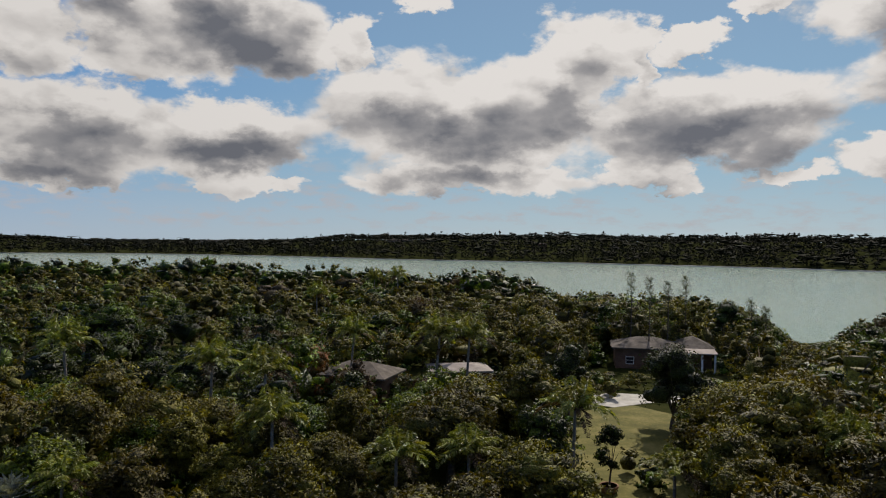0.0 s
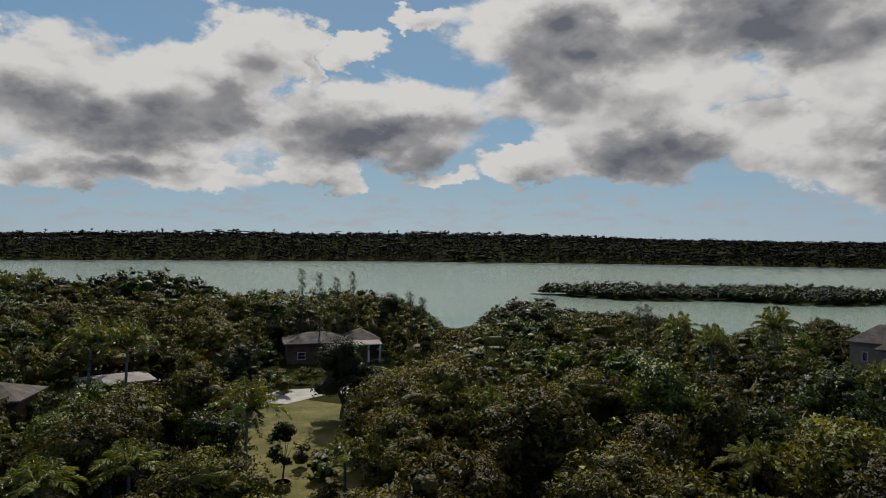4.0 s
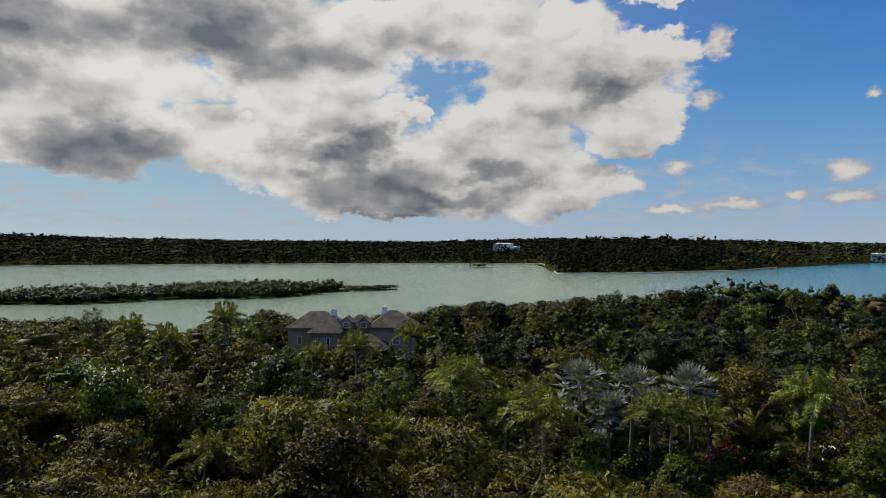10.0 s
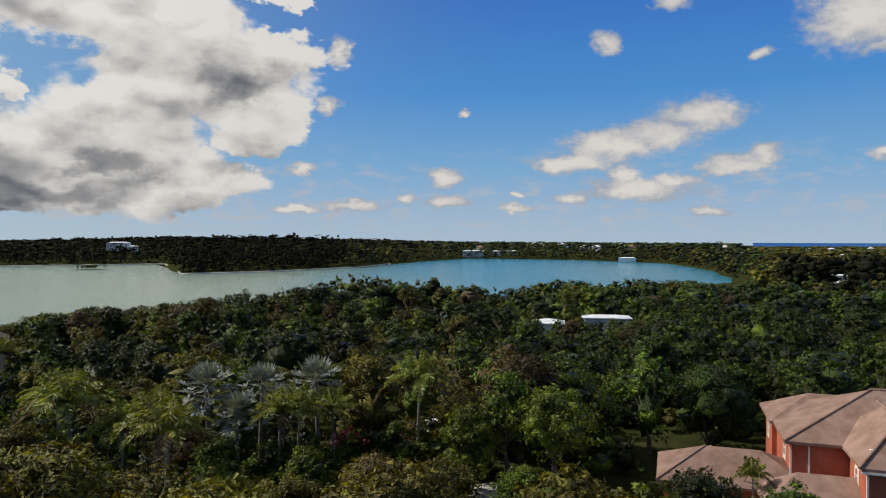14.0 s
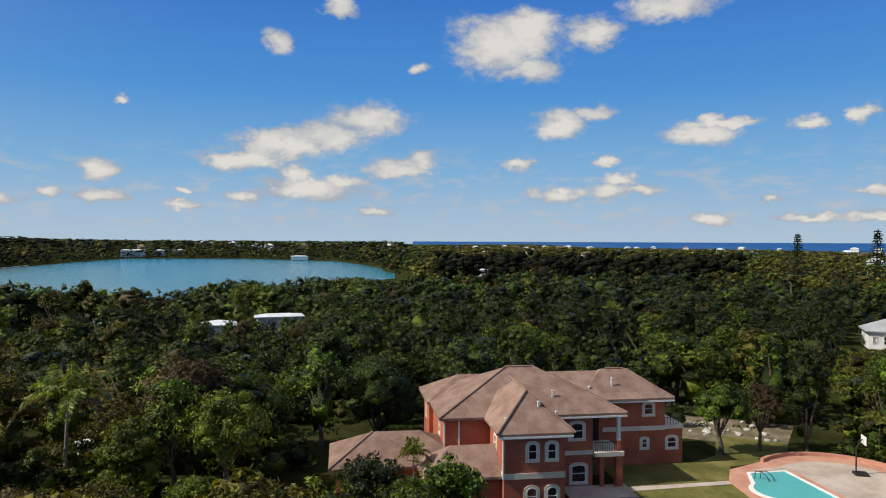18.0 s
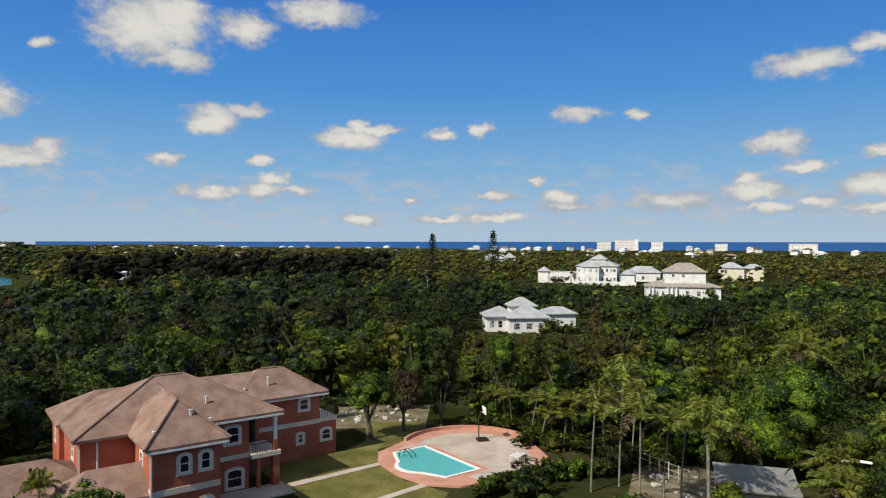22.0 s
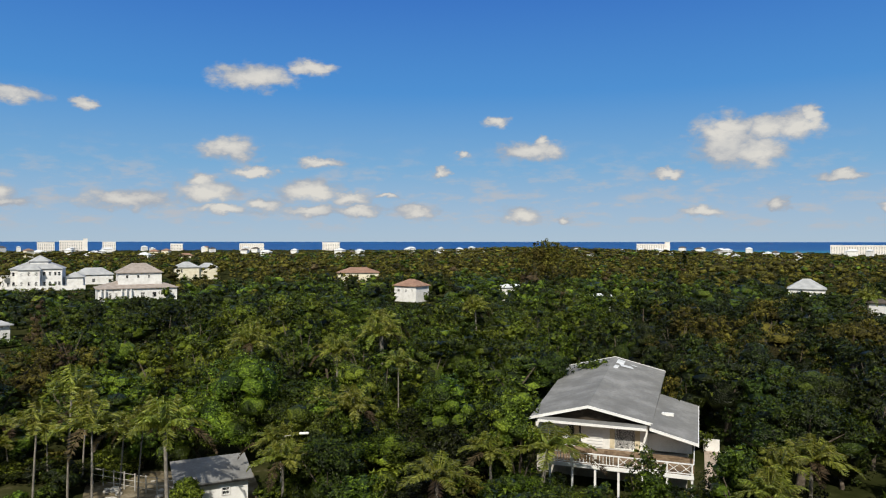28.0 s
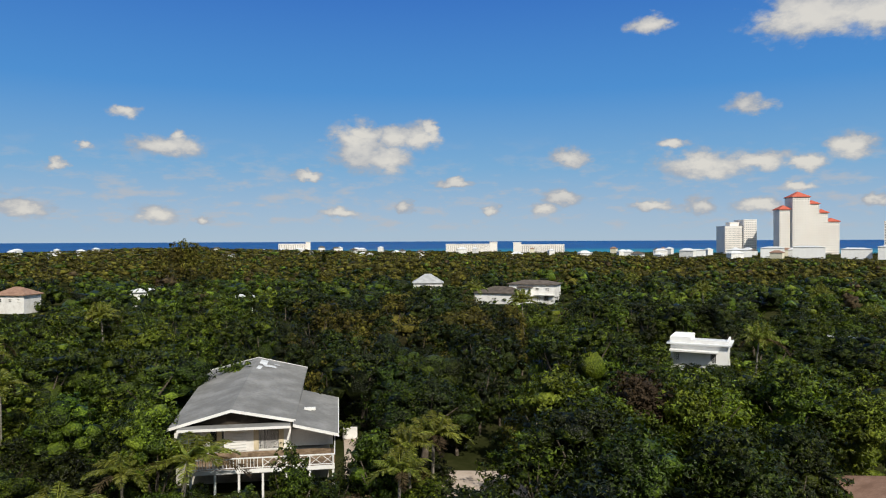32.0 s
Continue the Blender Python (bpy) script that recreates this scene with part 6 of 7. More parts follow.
    part("garden_wall", boxed((-9, -16, -0.5, 22, -15.6, 2.0)), WHITE, h)
    h = simple_house("tan_roofed_villa", "white two-storey villa with brown-grey hipped roofs", 173.4, 286, 6, [(-6, -3, 9, 7, 10.3, 3.4), (-13, -6, 14, 8.5, 4.7, 2.6)], WHITE, TAN_ROOF,
                     [(-3, -3, 8.2, 0.9, 1.2), (0.8, -3, 8.2, 0.9, 1.2), (4.6, -3, 8.2, 0.9, 1.2), (-9, -6, 1.2, 1.0, 1.9), (-7, -6, 1.2, 1.0, 1.9), (2, -6, 1.2, 1.4, 1.9), (6, -6, 1.2, 1.4, 1.9), (10, -6, 1.2, 1.0, 1.9)])
    for x in (-12, -10.6, -5.2, -3.6, -2.0):
        v, f = tube_arrays([(x, -6.9, -0.4), (x, -6.9, 4.4)], [0.3, 0.27], 8)
        ob = new("column", np_mesh("column", v, f, [WHITE_PAINT]))
        ob.parent = h
    simple_house("garden_pavilion", "low white pavilion with a grey hipped roof between two villas", 170.6, 400, 0, [(-9, -5, 9, 5, 5.0, 3.4)], WHITE, PALE_METAL, [(-5, -5, 1.2, 1.4, 1.8), (0, -5, 1.2, 1.4, 1.8)])
    simple_house("cream_house", "cream two-storey house with a pale roof behind trees", 177.4, 420, 4, [(-9, -4, 4, 6, 7.4, 3.0), (4, -2, 14, 5, 7.2, 2.4)], CREAM_WALL, PALE_METAL, [(-7.4, -4, 4.2, 1.0, 2.2), (-5.4, -4, 4.2, 1.0, 2.2)])
    simple_house("pale_green_house", "pale green gabled house beside a tall pine", 159.2, 560, 0, [(-12, -5, -2, 5, 9, 4.0), (3, -5, 12, 5, 9, 4.0), (-2, -3, 3, 4, 8, 2)], PALE_GREEN, PALE_METAL, [(-9, -5, 5.5, 1.5, 2), (-5, -5, 5.5, 1.5, 2), (6, -5, 5.5, 1.5, 2), (9, -5, 5.5, 1.5, 2)])
    simple_house("terracotta_house", "white house with a reddish shingled hipped roof", 194.75, 255, -38, [(-5.0, -3.6, 5.0, 4.2, 5.9, 2.3)], WHITE, TERRA, [(-3, -3.6, 3.6, 1.2, 1.1), (0.4, -3.6, 3.6, 1.2, 1.1), (3.2, -3.6, 3.6, 1.0, 1.1)])
    simple_house("terracotta_house", "tan-roofed house rising out of the trees", 190.4, 350, 0, [(-10, -6, 10, 6, 6.6, 2.4)], CREAM_WALL, TERRA)
    simple_house("white_house", "small white house glimpsed through the trees", 203.0, 262, 8, [(-5, -3, 5, 3, 5.0, 1.0)], WHITE, WHITE_ROOF)
    simple_house("white_house", "small white outbuilding between tall trees", 210.2, 225, 0, [(-3, -2, 3, 2, 5.0, 0.6)], WHITE, WHITE_ROOF)
    simple_house("grey_roofed_cottage", "cottage with a steep pale grey hipped roof", 225.1, 300, 0, [(-6.2, -5, 6.2, 5, 4.2, 3.6)], WHITE, PALE_METAL)
    h = simple_house("white_modern_house", "white two-storey house with a flat-pitched grey roof", 233.6, 247, -14, [(-7, -4, 9.5, 5, 6.9, 1.2), (-18, -9, -1, 2, 3.9, 2.0), (-3, -6.5, 1.2, -4, 6.0, 0.3)], WHITE, GREY_SHINGLE,
                     [(3.2, -4, 4.6, 1.2, 1.0), (6.6, -4, 4.6, 1.6, 1.0), (3.6, -4, 1.0, 1.4, 2.0), (6.4, -4, 1.0, 2.0, 2.0), (-0.8, -6.5, 4.3, 0.8, 1.0), (-5.0, -4, 5.0, 0.8, 0.7)])
    part("balcony", boxed((2.2, -5.4, 3.1, 9.4, -4, 3.25)), WHITE_PAINT, h)
    rail = part("balcony_rail", boxed((2.2, -5.4, 4.1, 9.4, -5.34, 4.2)), WHITE_PAINT, h)
    for k in range(17):
        part("baluster", boxed((2.2 + 0.45 * k, -5.38, 3.25, 2.25 + 0.45 * k, -5.34, 4.1)), WHITE_PAINT, rail)
    # bright white house with parapet roof
    h = simple_house("white_parapet_house", "bright white house with a stepped parapet and dark openings", 246.6, 126, -6, [(-4.2, -2.5, 4.8, 4, 4.6, 0.3)], WHITE_BRIGHT, WHITE_ROOF, [(2.6, -2.5, 1.4, 1.0, 1.7), (-3.2, -2.5, 1.6, 0.9, 1.3)])
    part("parapet", boxed((-4.3, -2.6, 4.6, -1.0, 4.1, 5.6), (-1.0, -2.6, 4.6, 4.9, -2.3, 5.2), (4.6, -2.3, 4.6, 4.9, 4.1, 5.2)), WHITE_BRIGHT, h)
    part("awning", slab_bm([(-4.2, 3.3), (3.4, 3.3), (3.4, 3.5), (-4.2, 3.6)], -4.2, -2.5), WHITE_PAINT, h)
    simple_house("white_house", "small white roof among palms", 256.3, 143, 0, [(-1.8, -1.5, 1.8, 1.5, 4.5, 0.5)], WHITE_BRIGHT, WHITE_ROOF)
    simple_house("white_house", "white roof edge showing over dark trees", 238.2, 128, 0, [(-1.2, -1.2, 1.2, 1.2, 4.6, 0.4)], WHITE_BRIGHT, WHITE_ROOF)
    simple_house("red_roofed_house", "reddish shingled roof below tall trees", 264.0, 61.0, 24, [(-7, -5, 7, 5, 3.0, 2.2)], WHITE, TERRA)


build_red_house()
build_pool()
build_grey_house()
build_shed()
build_neighbours()


# ---- towers and low buildings along the coast ----
def tower(name, label, a, d, turn, blocks, cat="hotel"):
    """blocks: (x0, x1, depth, top, floors, bays, roof): white slabs; grey panels on the face are coloured as shaded
    openings.
    """
    p = polar(a, d)
    h = thing(name, label, cat, pose(p.x, p.y, -1.5, 0, 0, -a + turn))
    kit = {}
    for x0, x1, y0, depth, top, floors, bays, roof in blocks:
        part("wall", boxed((x0, y0, 0, x1, y0 + depth, top)), HOTEL, h)
        if roof:
            part("roof", hip_roof(x0, y0, x1, y0 + depth, top + 0.3, roof, 1.5, 0.8), HOTEL_ROOF, h, "red hipped roof")
        else:
            part("parapet", boxed((x0 - 0.4, y0 - 0.4, top, x1 + 0.4, y0 + depth + 0.4, top + 1.2)), HOTEL, h)
        if not floors:
            continue
        sx, sz = (x1 - x0) / bays, (top - 4.0) / floors
        key = (round(sx, 3), round(sz, 3))
        for i in range(bays):
            for j in range(floors):
                if key not in kit:
                    kit[key] = part("window", boxed((-sx * 0.22, -0.12, 0, sx * 0.22, 0.05, sz * 0.46)), HOTEL_DARK, h)
                    ob = kit[key]
                else:
                    ob = new("window", kit[key].data)
                    ob.parent = h
                ob.matrix_basis = pose(x0 + (i + 0.5) * sx, y0, 3.0 + j * sz)
    return h


def span(a0, a1, d):
    return d * math.tan(radians((a1 - a0) / 2))


# headings from, to; height angle of the top; floors, bays; side of the taller end
COAST_SLABS = [(167.0, 168.1, -0.1, 5, 8, 0), (168.4, 170.2, 0.02, 6, 12, 1), (171.2, 172.1, -0.08, 5, 6, 0), (175.9, 176.8, -0.22, 4, 8, 0),
               (181.0, 182.9, -0.2, 6, 12, 0), (187.5, 188.9, -0.12, 5, 10, 0), (213.0, 215.5, -0.22, 7, 14, 1), (226.6, 230.8, -0.3, 6, 26, 1), (232.2, 236.3, -0.36, 6, 26, -1)]


def build_coast():
    # resort: central stepped tower, a slab beside it, a third block, low white podium
    d = 1150.0
    tower("resort_tower", "tall stepped cream hotel tower with red hipped roofs", 254.0, d, 22,
          [(-37, -20, 0, 24, 68, 18, 5, 6), (-20, 4, -4, 30, 86, 22, 6, 8), (4, 19, 0, 26, 76, 20, 6, 5), (19, 32, 2, 24, 63, 16, 5, 5), (32, 49, 4, 22, 50, 13, 7, 5)])
    tower("resort_slab", "pale high hotel slab with a shaded balcony side", 249.6, 1190, 20, [(-24, 4, 0, 40, 44, 12, 14, 0), (4, 24, -3, 42, 54, 14, 7, 0), (-14, 0, 6, 20, 50, 0, 0, 0)])
    tower("resort_block", "cream hotel block with many windows at the resort", 260.6, 1120, 0, [(-34, 30, 0, 26, 47, 12, 20, 0), (10, 34, 4, 24, 64, 16, 8, 6)])
    for a, dd, w, top in ((249.5, 960, 30, 9.0), (251.8, 930, 26, 12.0), (254.2, 920, 34, 13.0), (257.2, 900, 30, 11.0), (259.6, 880, 34, 14.0), (246.5, 1000, 22, 8.0)):
        simple_house("podium_building", "low white resort building below the towers", a, dd, 0, [(-w / 2, -8, w / 2, 8, top, 1.6)], WHITE_BRIGHT, WHITE_ROOF, group="low resort buildings")
    # white apartment slabs on the shore
    for a0, a1, top_el, floors, bays, tall in COAST_SLABS:
        dd = table(SEA_START, (a0 + a1) / 2) - 130
        a = (a0 + a1) / 2
        w = span(a0, a1, dd)
        top = EYE + 1.5 + dd * math.tan(radians(top_el))
        blocks = [(-w, w, 0, 16, top, floors, bays, 0)]
        if tall:
            blocks.append((w * 0.72 if tall > 0 else -w * 1.02, w * 1.02 if tall > 0 else -w * 0.72, -1, 17, top + 4, 0, 0, 0))
        tower("shore_apartments", "white apartment slab with long balcony rows on the shore", a, dd, 0, blocks, "apartment building")
    # scattered roofs out to the sea
    rng = random.Random(11)
    for kx in range(140):
        a = rng.uniform(100, 258)
        near, far = (980, 1500) if a < 124 else (700, min(2000, table(SEA_START, a) - 120))
        dd = near + (far - near) * rng.random() ** 0.7
        w = rng.uniform(7, 16)
        hgt = 6.5 + rng.random() * 3.5
        roof, wall = (WHITE_ROOF, WHITE) if rng.random() < 0.7 else (TERRA, CREAM_WALL) if rng.random() < 0.6 else (GREY_SHINGLE, WHITE)
        p = polar(a, dd)
        simple_house("distant_house", "small distant white house among woods" if roof is WHITE_ROOF else "small distant house with a coloured roof", a, dd, rng.uniform(-40, 40), [(-w / 2, -4, w / 2, 4, hgt, 2.6)], wall, roof, z=ground_z(p.x, p.y), group="distant houses")
    # far shore of the lake: a long low block on the hill, small roofs by the water
    for a, dd, w, z, top, wall in ((-18.3, 1500, 60, 2.0, 18.0, MANSION_WALL), (-27, 1500, 22, 2.0, 9.0, WHITE), (-24.5, 1450, 14, 2.0, 8.0, WHITE), (-3.5, 1090, 40, 14.0, 10.0, MANSION_WALL), (-1.2, 1080, 24, 15.0, 9.0, DARK_STUCCO), (8.2, 960, 12, 12.0, 8.0, DARK_STUCCO),
                                   (74.8, 900, 26, 8.0, 11.0, WHITE), (75.8, 880, 12, 6.0, 9.0, WHITE), (102.4, 985, 30, 0.0, 8.5, WHITE_BRIGHT), (104.2, 1000, 16, 0.0, 8.0, WHITE_BRIGHT), (105.6, 1020, 18, 0.0, 8.0, WHITE), (114.8, 850, 20, -1.0, 4.0, WHITE_BRIGHT)):
        simple_house("far_shore_building", "far building above the lake's wooded shore", a, dd, 0, [(-w / 2, -6, w / 2, 6, top, 1.2)], wall, WHITE_ROOF if wall in (WHITE, WHITE_BRIGHT) else GREY_SHINGLE, z=z, group="buildings on the far shore",
                     windows=[(-w / 2 + (i + 0.5) * w / 8, -6, top * 0.55, w / 16, top * 0.22) for i in range(8)] if w > 20 else ())


build_coast()


# ---- palms ----
def palm_model(name, label, rng, fronds, length, leaflets, leaf_len, width, trunk_r, leaf, silver=False, height=8.0, stiff=0.0):
    bend = rng.uniform(-0.6, 0.6, 2)
    path = [(0, 0, -0.4), (bend[0] * 0.2, bend[1] * 0.2, height * 0.35), (bend[0] * 0.6, bend[1] * 0.6, height * 0.7), (bend[0], bend[1], height)]
    top = np.array([bend[0], bend[1], height - 0.1])
    e = thing(name, label, "palm", Matrix(), "palms")
    v, f = tube_arrays(path, [trunk_r * 1.3, trunk_r, trunk_r * 0.9, trunk_r * 0.75], 8)
    ob = new("trunk", np_mesh("trunk", v, f, [BARK_PALE], smooth_faces=True))
    ob.parent = e
    for k in range(fronds):
        a = 2.399 * k + rng.uniform(-0.2, 0.2)
        age = k / fronds
        if silver:
            v, f = fan_arrays(rng, a, 1.3 + 0.6 * age, 1.4 - 2.3 * age, 1.15 * length, 15, top)
        else:
            v, f = frond_arrays(rng, a, length * rng.uniform(0.85, 1.1), 1.35 - 1.15 * age, 0.36 + 0.36 * age, leaflets, leaf_len, width, stiff - 0.25, top)
        ob = new("frond", np_mesh("frond", v, f, [leaf if age < 0.9 or silver else LEAF_DRY]))
        ob.parent = e
    return e


def plant_palms():
    rng = np.random.default_rng(21)
    coco = [palm_model("coconut_palm", "coconut palm with long arching green fronds", rng, 22, 4.4, 40, 0.85, 0.17, 0.15, LEAF_PALM, height=8.0) for _ in range(2)]
    royal = palm_model("slender_palm", "slender grey-stemmed palm with a short feathery crown", rng, 15, 3.0, 30, 0.7, 0.16, 0.08, LEAF_PALM, height=8.0, stiff=0.2)
    silver = palm_model("silver_palm", "silvery blue fan palm with large stiff leaves", rng, 24, 1.05, 15, 0.7, 0.2, 0.2, LEAF_SILVER, True, height=7.5)
    rnd = random.Random(5)
    first = set()
    for rows, models, size in ((PALMS_EAST + PALMS_WEST, coco, 8.0), (SLIM_PALMS, [royal], 8.0), (SILVER_PALMS, [silver], 7.5)):
        for k, (a, d, hgt) in enumerate(rows):
            src = models[k % len(models)]
            p = polar(a, d)
            s = hgt / size
            w = max(0.9, min(1.15, s)) * rnd.uniform(0.9, 1.1) * (1.35 if a == 205.4 else 0.45 if a == 124.2 else 1.0)
            m = Matrix.LocRotScale((p.x, p.y, ground_z(p.x, p.y)), Euler((0, 0, rnd.uniform(0, 6.28))), (w, w, s))
            if src.name in first:
                c = copy_thing(src, Matrix())
                c.matrix_basis = m
            else:
                first.add(src.name)
                src.matrix_basis = m


plant_palms()


# ---- single trees that stand out ----
def feature_tree(name, label, a, d, height, radius, base, leaf, seed, clumps=26, leaves=1800, size=0.27, flat=0.7, core=0.62, limbs=6, girth=0.2, z=None, category="tree"):
    rng = np.random.default_rng(seed)
    p = polar(a, d)
    e = thing(name, label, category, pose(p.x, p.y, ground_z(p.x, p.y) if z is None else z))
    for n, (v, f, *nrm), mat in (("trunk", branch_arrays(rng, height, max(base, 0.8), radius, limbs, girth), BARK), ("crown", crown_arrays(rng, radius, height, base, clumps, leaves * 2, size, flat, core=core), leaf)):
        ob = new(n, np_mesh(n, v, f, [mat], smooth_faces=n == "trunk", normals=nrm[0] if nrm else None))
        ob.parent = e
    return e


def casuarina(a, d, height, seed, spread=1.6, label="wispy casuarina with drooping grey-green needles"):
    rng = np.random.default_rng(seed)
    p = polar(a, d)
    e = thing("casuarina", label, "tree", pose(p.x, p.y, ground_z(p.x, p.y)), "casuarinas by the water")
    stems = [tube_arrays([(0, 0, -0.3), (0.2, 0.1, height * 0.5), (0.3, 0.3, height)], [0.16, 0.1, 0.02], 5)]
    pts = []
    for k in range(26):
        z = height * (0.25 + 0.75 * (k / 26) ** 0.8)
        a2 = 2.4 * k
        r = spread * (1.15 - z / height) * rng.uniform(0.7, 1.3) + 0.25
        tip = np.array([math.cos(a2) * r, math.sin(a2) * r, z + r * 0.7])
        root = np.array([0.25, 0.2, z - 0.2])
        stems.append(tube_arrays([root, tip], [0.035, 0.01], 3))
        s = rng.uniform(0.25, 1.05, 26)[:, None]
        pts.append(root + (tip - root) * s + rng.normal(0, 0.16, (26, 3)))
    pts = np.concatenate(pts)
    n = len(pts)
    along = unit(rng.normal(size=(n, 3)) * [0.5, 0.5, 0.4] + [0, 0, 0.1])
    side = unit(np.cross(along, rng.normal(size=(n, 3))))
    for name, (v, f), mat in (("trunk", join_arrays(stems), BARK), ("needles", rhombs(pts, along, side, np.full(n, 0.55), np.full(n, 0.09)), LEAF_NEEDLE)):
        ob = new(name, np_mesh(name, v, f, [mat]))
        ob.parent = e


def norfolk_pine(a, d, height, seed):
    rng = np.random.default_rng(seed)
    p = polar(a, d)
    e = thing("norfolk_pine", "tall dark pine with tiers of level branches", "tree", pose(p.x, p.y, 0), "tall pines")
    stems = [tube_arrays([(0, 0, -0.3), (0, 0, height)], [0.4, 0.03], 6)]
    v_all = []
    for k in range(22):
        z = height * (0.22 + 0.76 * k / 22)
        r = 0.17 * height * (1.08 - z / height) + 0.3
        for j in range(6):
            a2 = 6.283 * j / 6 + k * 0.5
            tip = np.array([math.cos(a2) * r, math.sin(a2) * r, z + 0.12 * r])
            stems.append(tube_arrays([(0, 0, z), tip], [0.08, 0.02], 3))
            s = np.linspace(0.25, 1.0, 9)[:, None]
            v_all.append(np.array([0, 0, z]) + (tip - [0, 0, z]) * s)
    pts = np.concatenate(v_all)
    n = len(pts)
    along = unit(rng.normal(size=(n, 3)) * [1, 1, 0.35])
    side = unit(np.cross(along, [[0, 0, 1.0]] + 0.5 * rng.normal(size=(n, 3))))
    for name, (v, f), mat in (("trunk", join_arrays(stems), BARK), ("foliage", rhombs(pts, along, side, np.full(n, 1.1), np.full(n, 0.5)), LEAF_DEEP)):
        ob = new(name, np_mesh(name, v, f, [mat]))
        ob.parent = e


def plant_features():
    # on the lake lawn
    feature_tree("lawn_tree", "dark round tree standing on the lawn by the drive", 18.4, 86, 10.2, 4.6, 2.2, LEAF_DEEP, 41, girth=0.25, leaves=2600)
    feature_tree("lawn_tree", "dense dark broadleaf tree at the lawn's edge", 8.4, 63, 8.0, 3.5, 0.8, LEAF_DEEP, 42, leaves=2000)
    feature_tree("lawn_tree", "round-headed dark tree above a paved yard", 22.4, 76, 7.6, 3.0, 0.8, LEAF_DEEP, 43)
    feature_tree("lawn_tree", "light green leafy tree beside the lawn", 19.6, 73, 5.2, 1.9, 0.8, LEAF_LIGHT, 44)
    feature_tree("lawn_tree", "tall bushy tree before the lakeside house", 10.4, 88, 9.6, 3.0, 1.5, LEAF_DEEP, 45)
    feature_tree("lawn_tree", "small clipped tree near the drive", 21.0, 94, 4.8, 1.7, 1.2, LEAF_DEEP, 46)
    t = feature_tree("potted_tree", "small dark tree planted in a round clay pot", 13.7, 62.5, 5.6, 1.4, 2.0, LEAF_DEEP, 47, clumps=14, leaves=900, girth=0.09, z=0.4)
    v, f = tube_arrays([(0, 0, -0.4), (0, 0, 0.25), (0, 0, 0.3), (0, 0, 0.3), (0, 0, 0.1)], [0.6, 0.85, 0.85, 0.72, 0.05], 14)
    ob = new("pot", np_mesh("pot", v, f, [POT]))
    ob.parent = t
    for k, (a, d, hgt) in enumerate(((16.6, 128, 16.0), (15.2, 134, 16.5), (19.3, 138, 16.0), (24.0, 140, 11.5), (18.0, 132, 15.0), (25.0, 138, 10.5), (43.2, 118, 11.5), (42.6, 121, 11), (84.0, 150, 11.8))):
        casuarina(a, d, hgt, 60 + k, 1.8)
    feature_tree("round_tree", "almost black round-crowned tree by the water", 22.3, 142, 11.4, 4.6, 2.0, LEAF_DEEP, 48, girth=0.3)
    for k, (a, d, hgt) in enumerate(((158.6, 330, 28.0), (153.6, 345, 26.5), (216.6, 500, 14))):
        norfolk_pine(a, d, hgt, 80 + k)
    # round the red house
    feature_tree("yard_tree", "spreading pale green tree with bare limbs beside the drive", 109.1, 62, 9.2, 5.0, 3.0, LEAF_LIGHT, 51, leaves=3000, core=0.45, limbs=9, girth=0.28)
    feature_tree("yard_tree", "yellow-green tree at the edge of the garden", 102.1, 61, 7.8, 3.0, 1.4, LEAF_LIGHT, 52, leaves=2200)
    feature_tree("yard_tree", "broad dark tree behind the low garage", 121.2, 77, 9.2, 4.8, 1.0, LEAF_DEEP, 251, leaves=3200, clumps=34)
    feature_tree("garden_shrub", "bright yellow-green bushy shrub in the garden", 88.9, 56, 5.4, 2.6, 0.4, LEAF_LIGHT, 252, category="shrub")
    feature_tree("garden_shrub", "bright yellow-green bushy shrub in the garden", 81.7, 55, 5.0, 2.7, 0.4, LEAF_LIGHT, 253, category="shrub")
    feature_tree("garden_shrub", "light green leafy shrub behind the drive", 106.5, 90, 5.6, 2.8, 0.4, LEAF_LIGHT, 254, category="shrub")
    feature_tree("bare_tree", "pale dry tree with bare twigs among green crowns", 115.5, 130, 7.6, 4.0, 2.0, LEAF_DRY, 255, leaves=500, core=0.0, limbs=14)
    feature_tree("garden_tree", "large dense bright green garden tree", 181.4, 72, 10.9, 4.8, 1.0, LEAF_MID, 256, leaves=3600, clumps=34)
    feature_tree("garden_tree", "dense bright green garden tree", 188.6, 64, 8.6, 4.0, 1.0, LEAF_MID, 257, leaves=3000, clumps=30)
    for k, (a, d, hgt, r) in enumerate(((205.2, 300, 21.5, 4.0), (205.9, 304, 23.5, 4.2), (206.6, 298, 21.0, 4.0), (204.2, 310, 18.0, 4.5), (208.0, 310, 17.5, 4.5))):
        feature_tree("feathery_tree", "tall thin feathery tree rising over the woods", a, d, hgt, r, 3.0, LEAF_OLIVE, 260 + k, leaves=1000, size=0.8, flat=1.3, core=0.0)
    feature_tree("yard_tree", "dark glossy tree before the low garage", 120.6, 50.5, 6.3, 3.6, 0.8, LEAF_DEEP, 53, leaves=2600)
    feature_tree("yard_tree", "dark leafy tree before the low wing", 127.0, 48.0, 6.9, 3.2, 0.6, LEAF_MID, 54, leaves=2600)
    feature_tree("yard_tree", "dark leafy tree before the low wing", 123.6, 48.0, 5.6, 2.8, 0.6, LEAF_DEEP, 59, leaves=2200)
    feature_tree("yard_tree", "pale-trunked green tree on the lawn behind the house", 148.6, 77, 7.8, 3.2, 2.8, LEAF_MID, 55, girth=0.26, leaves=1300)
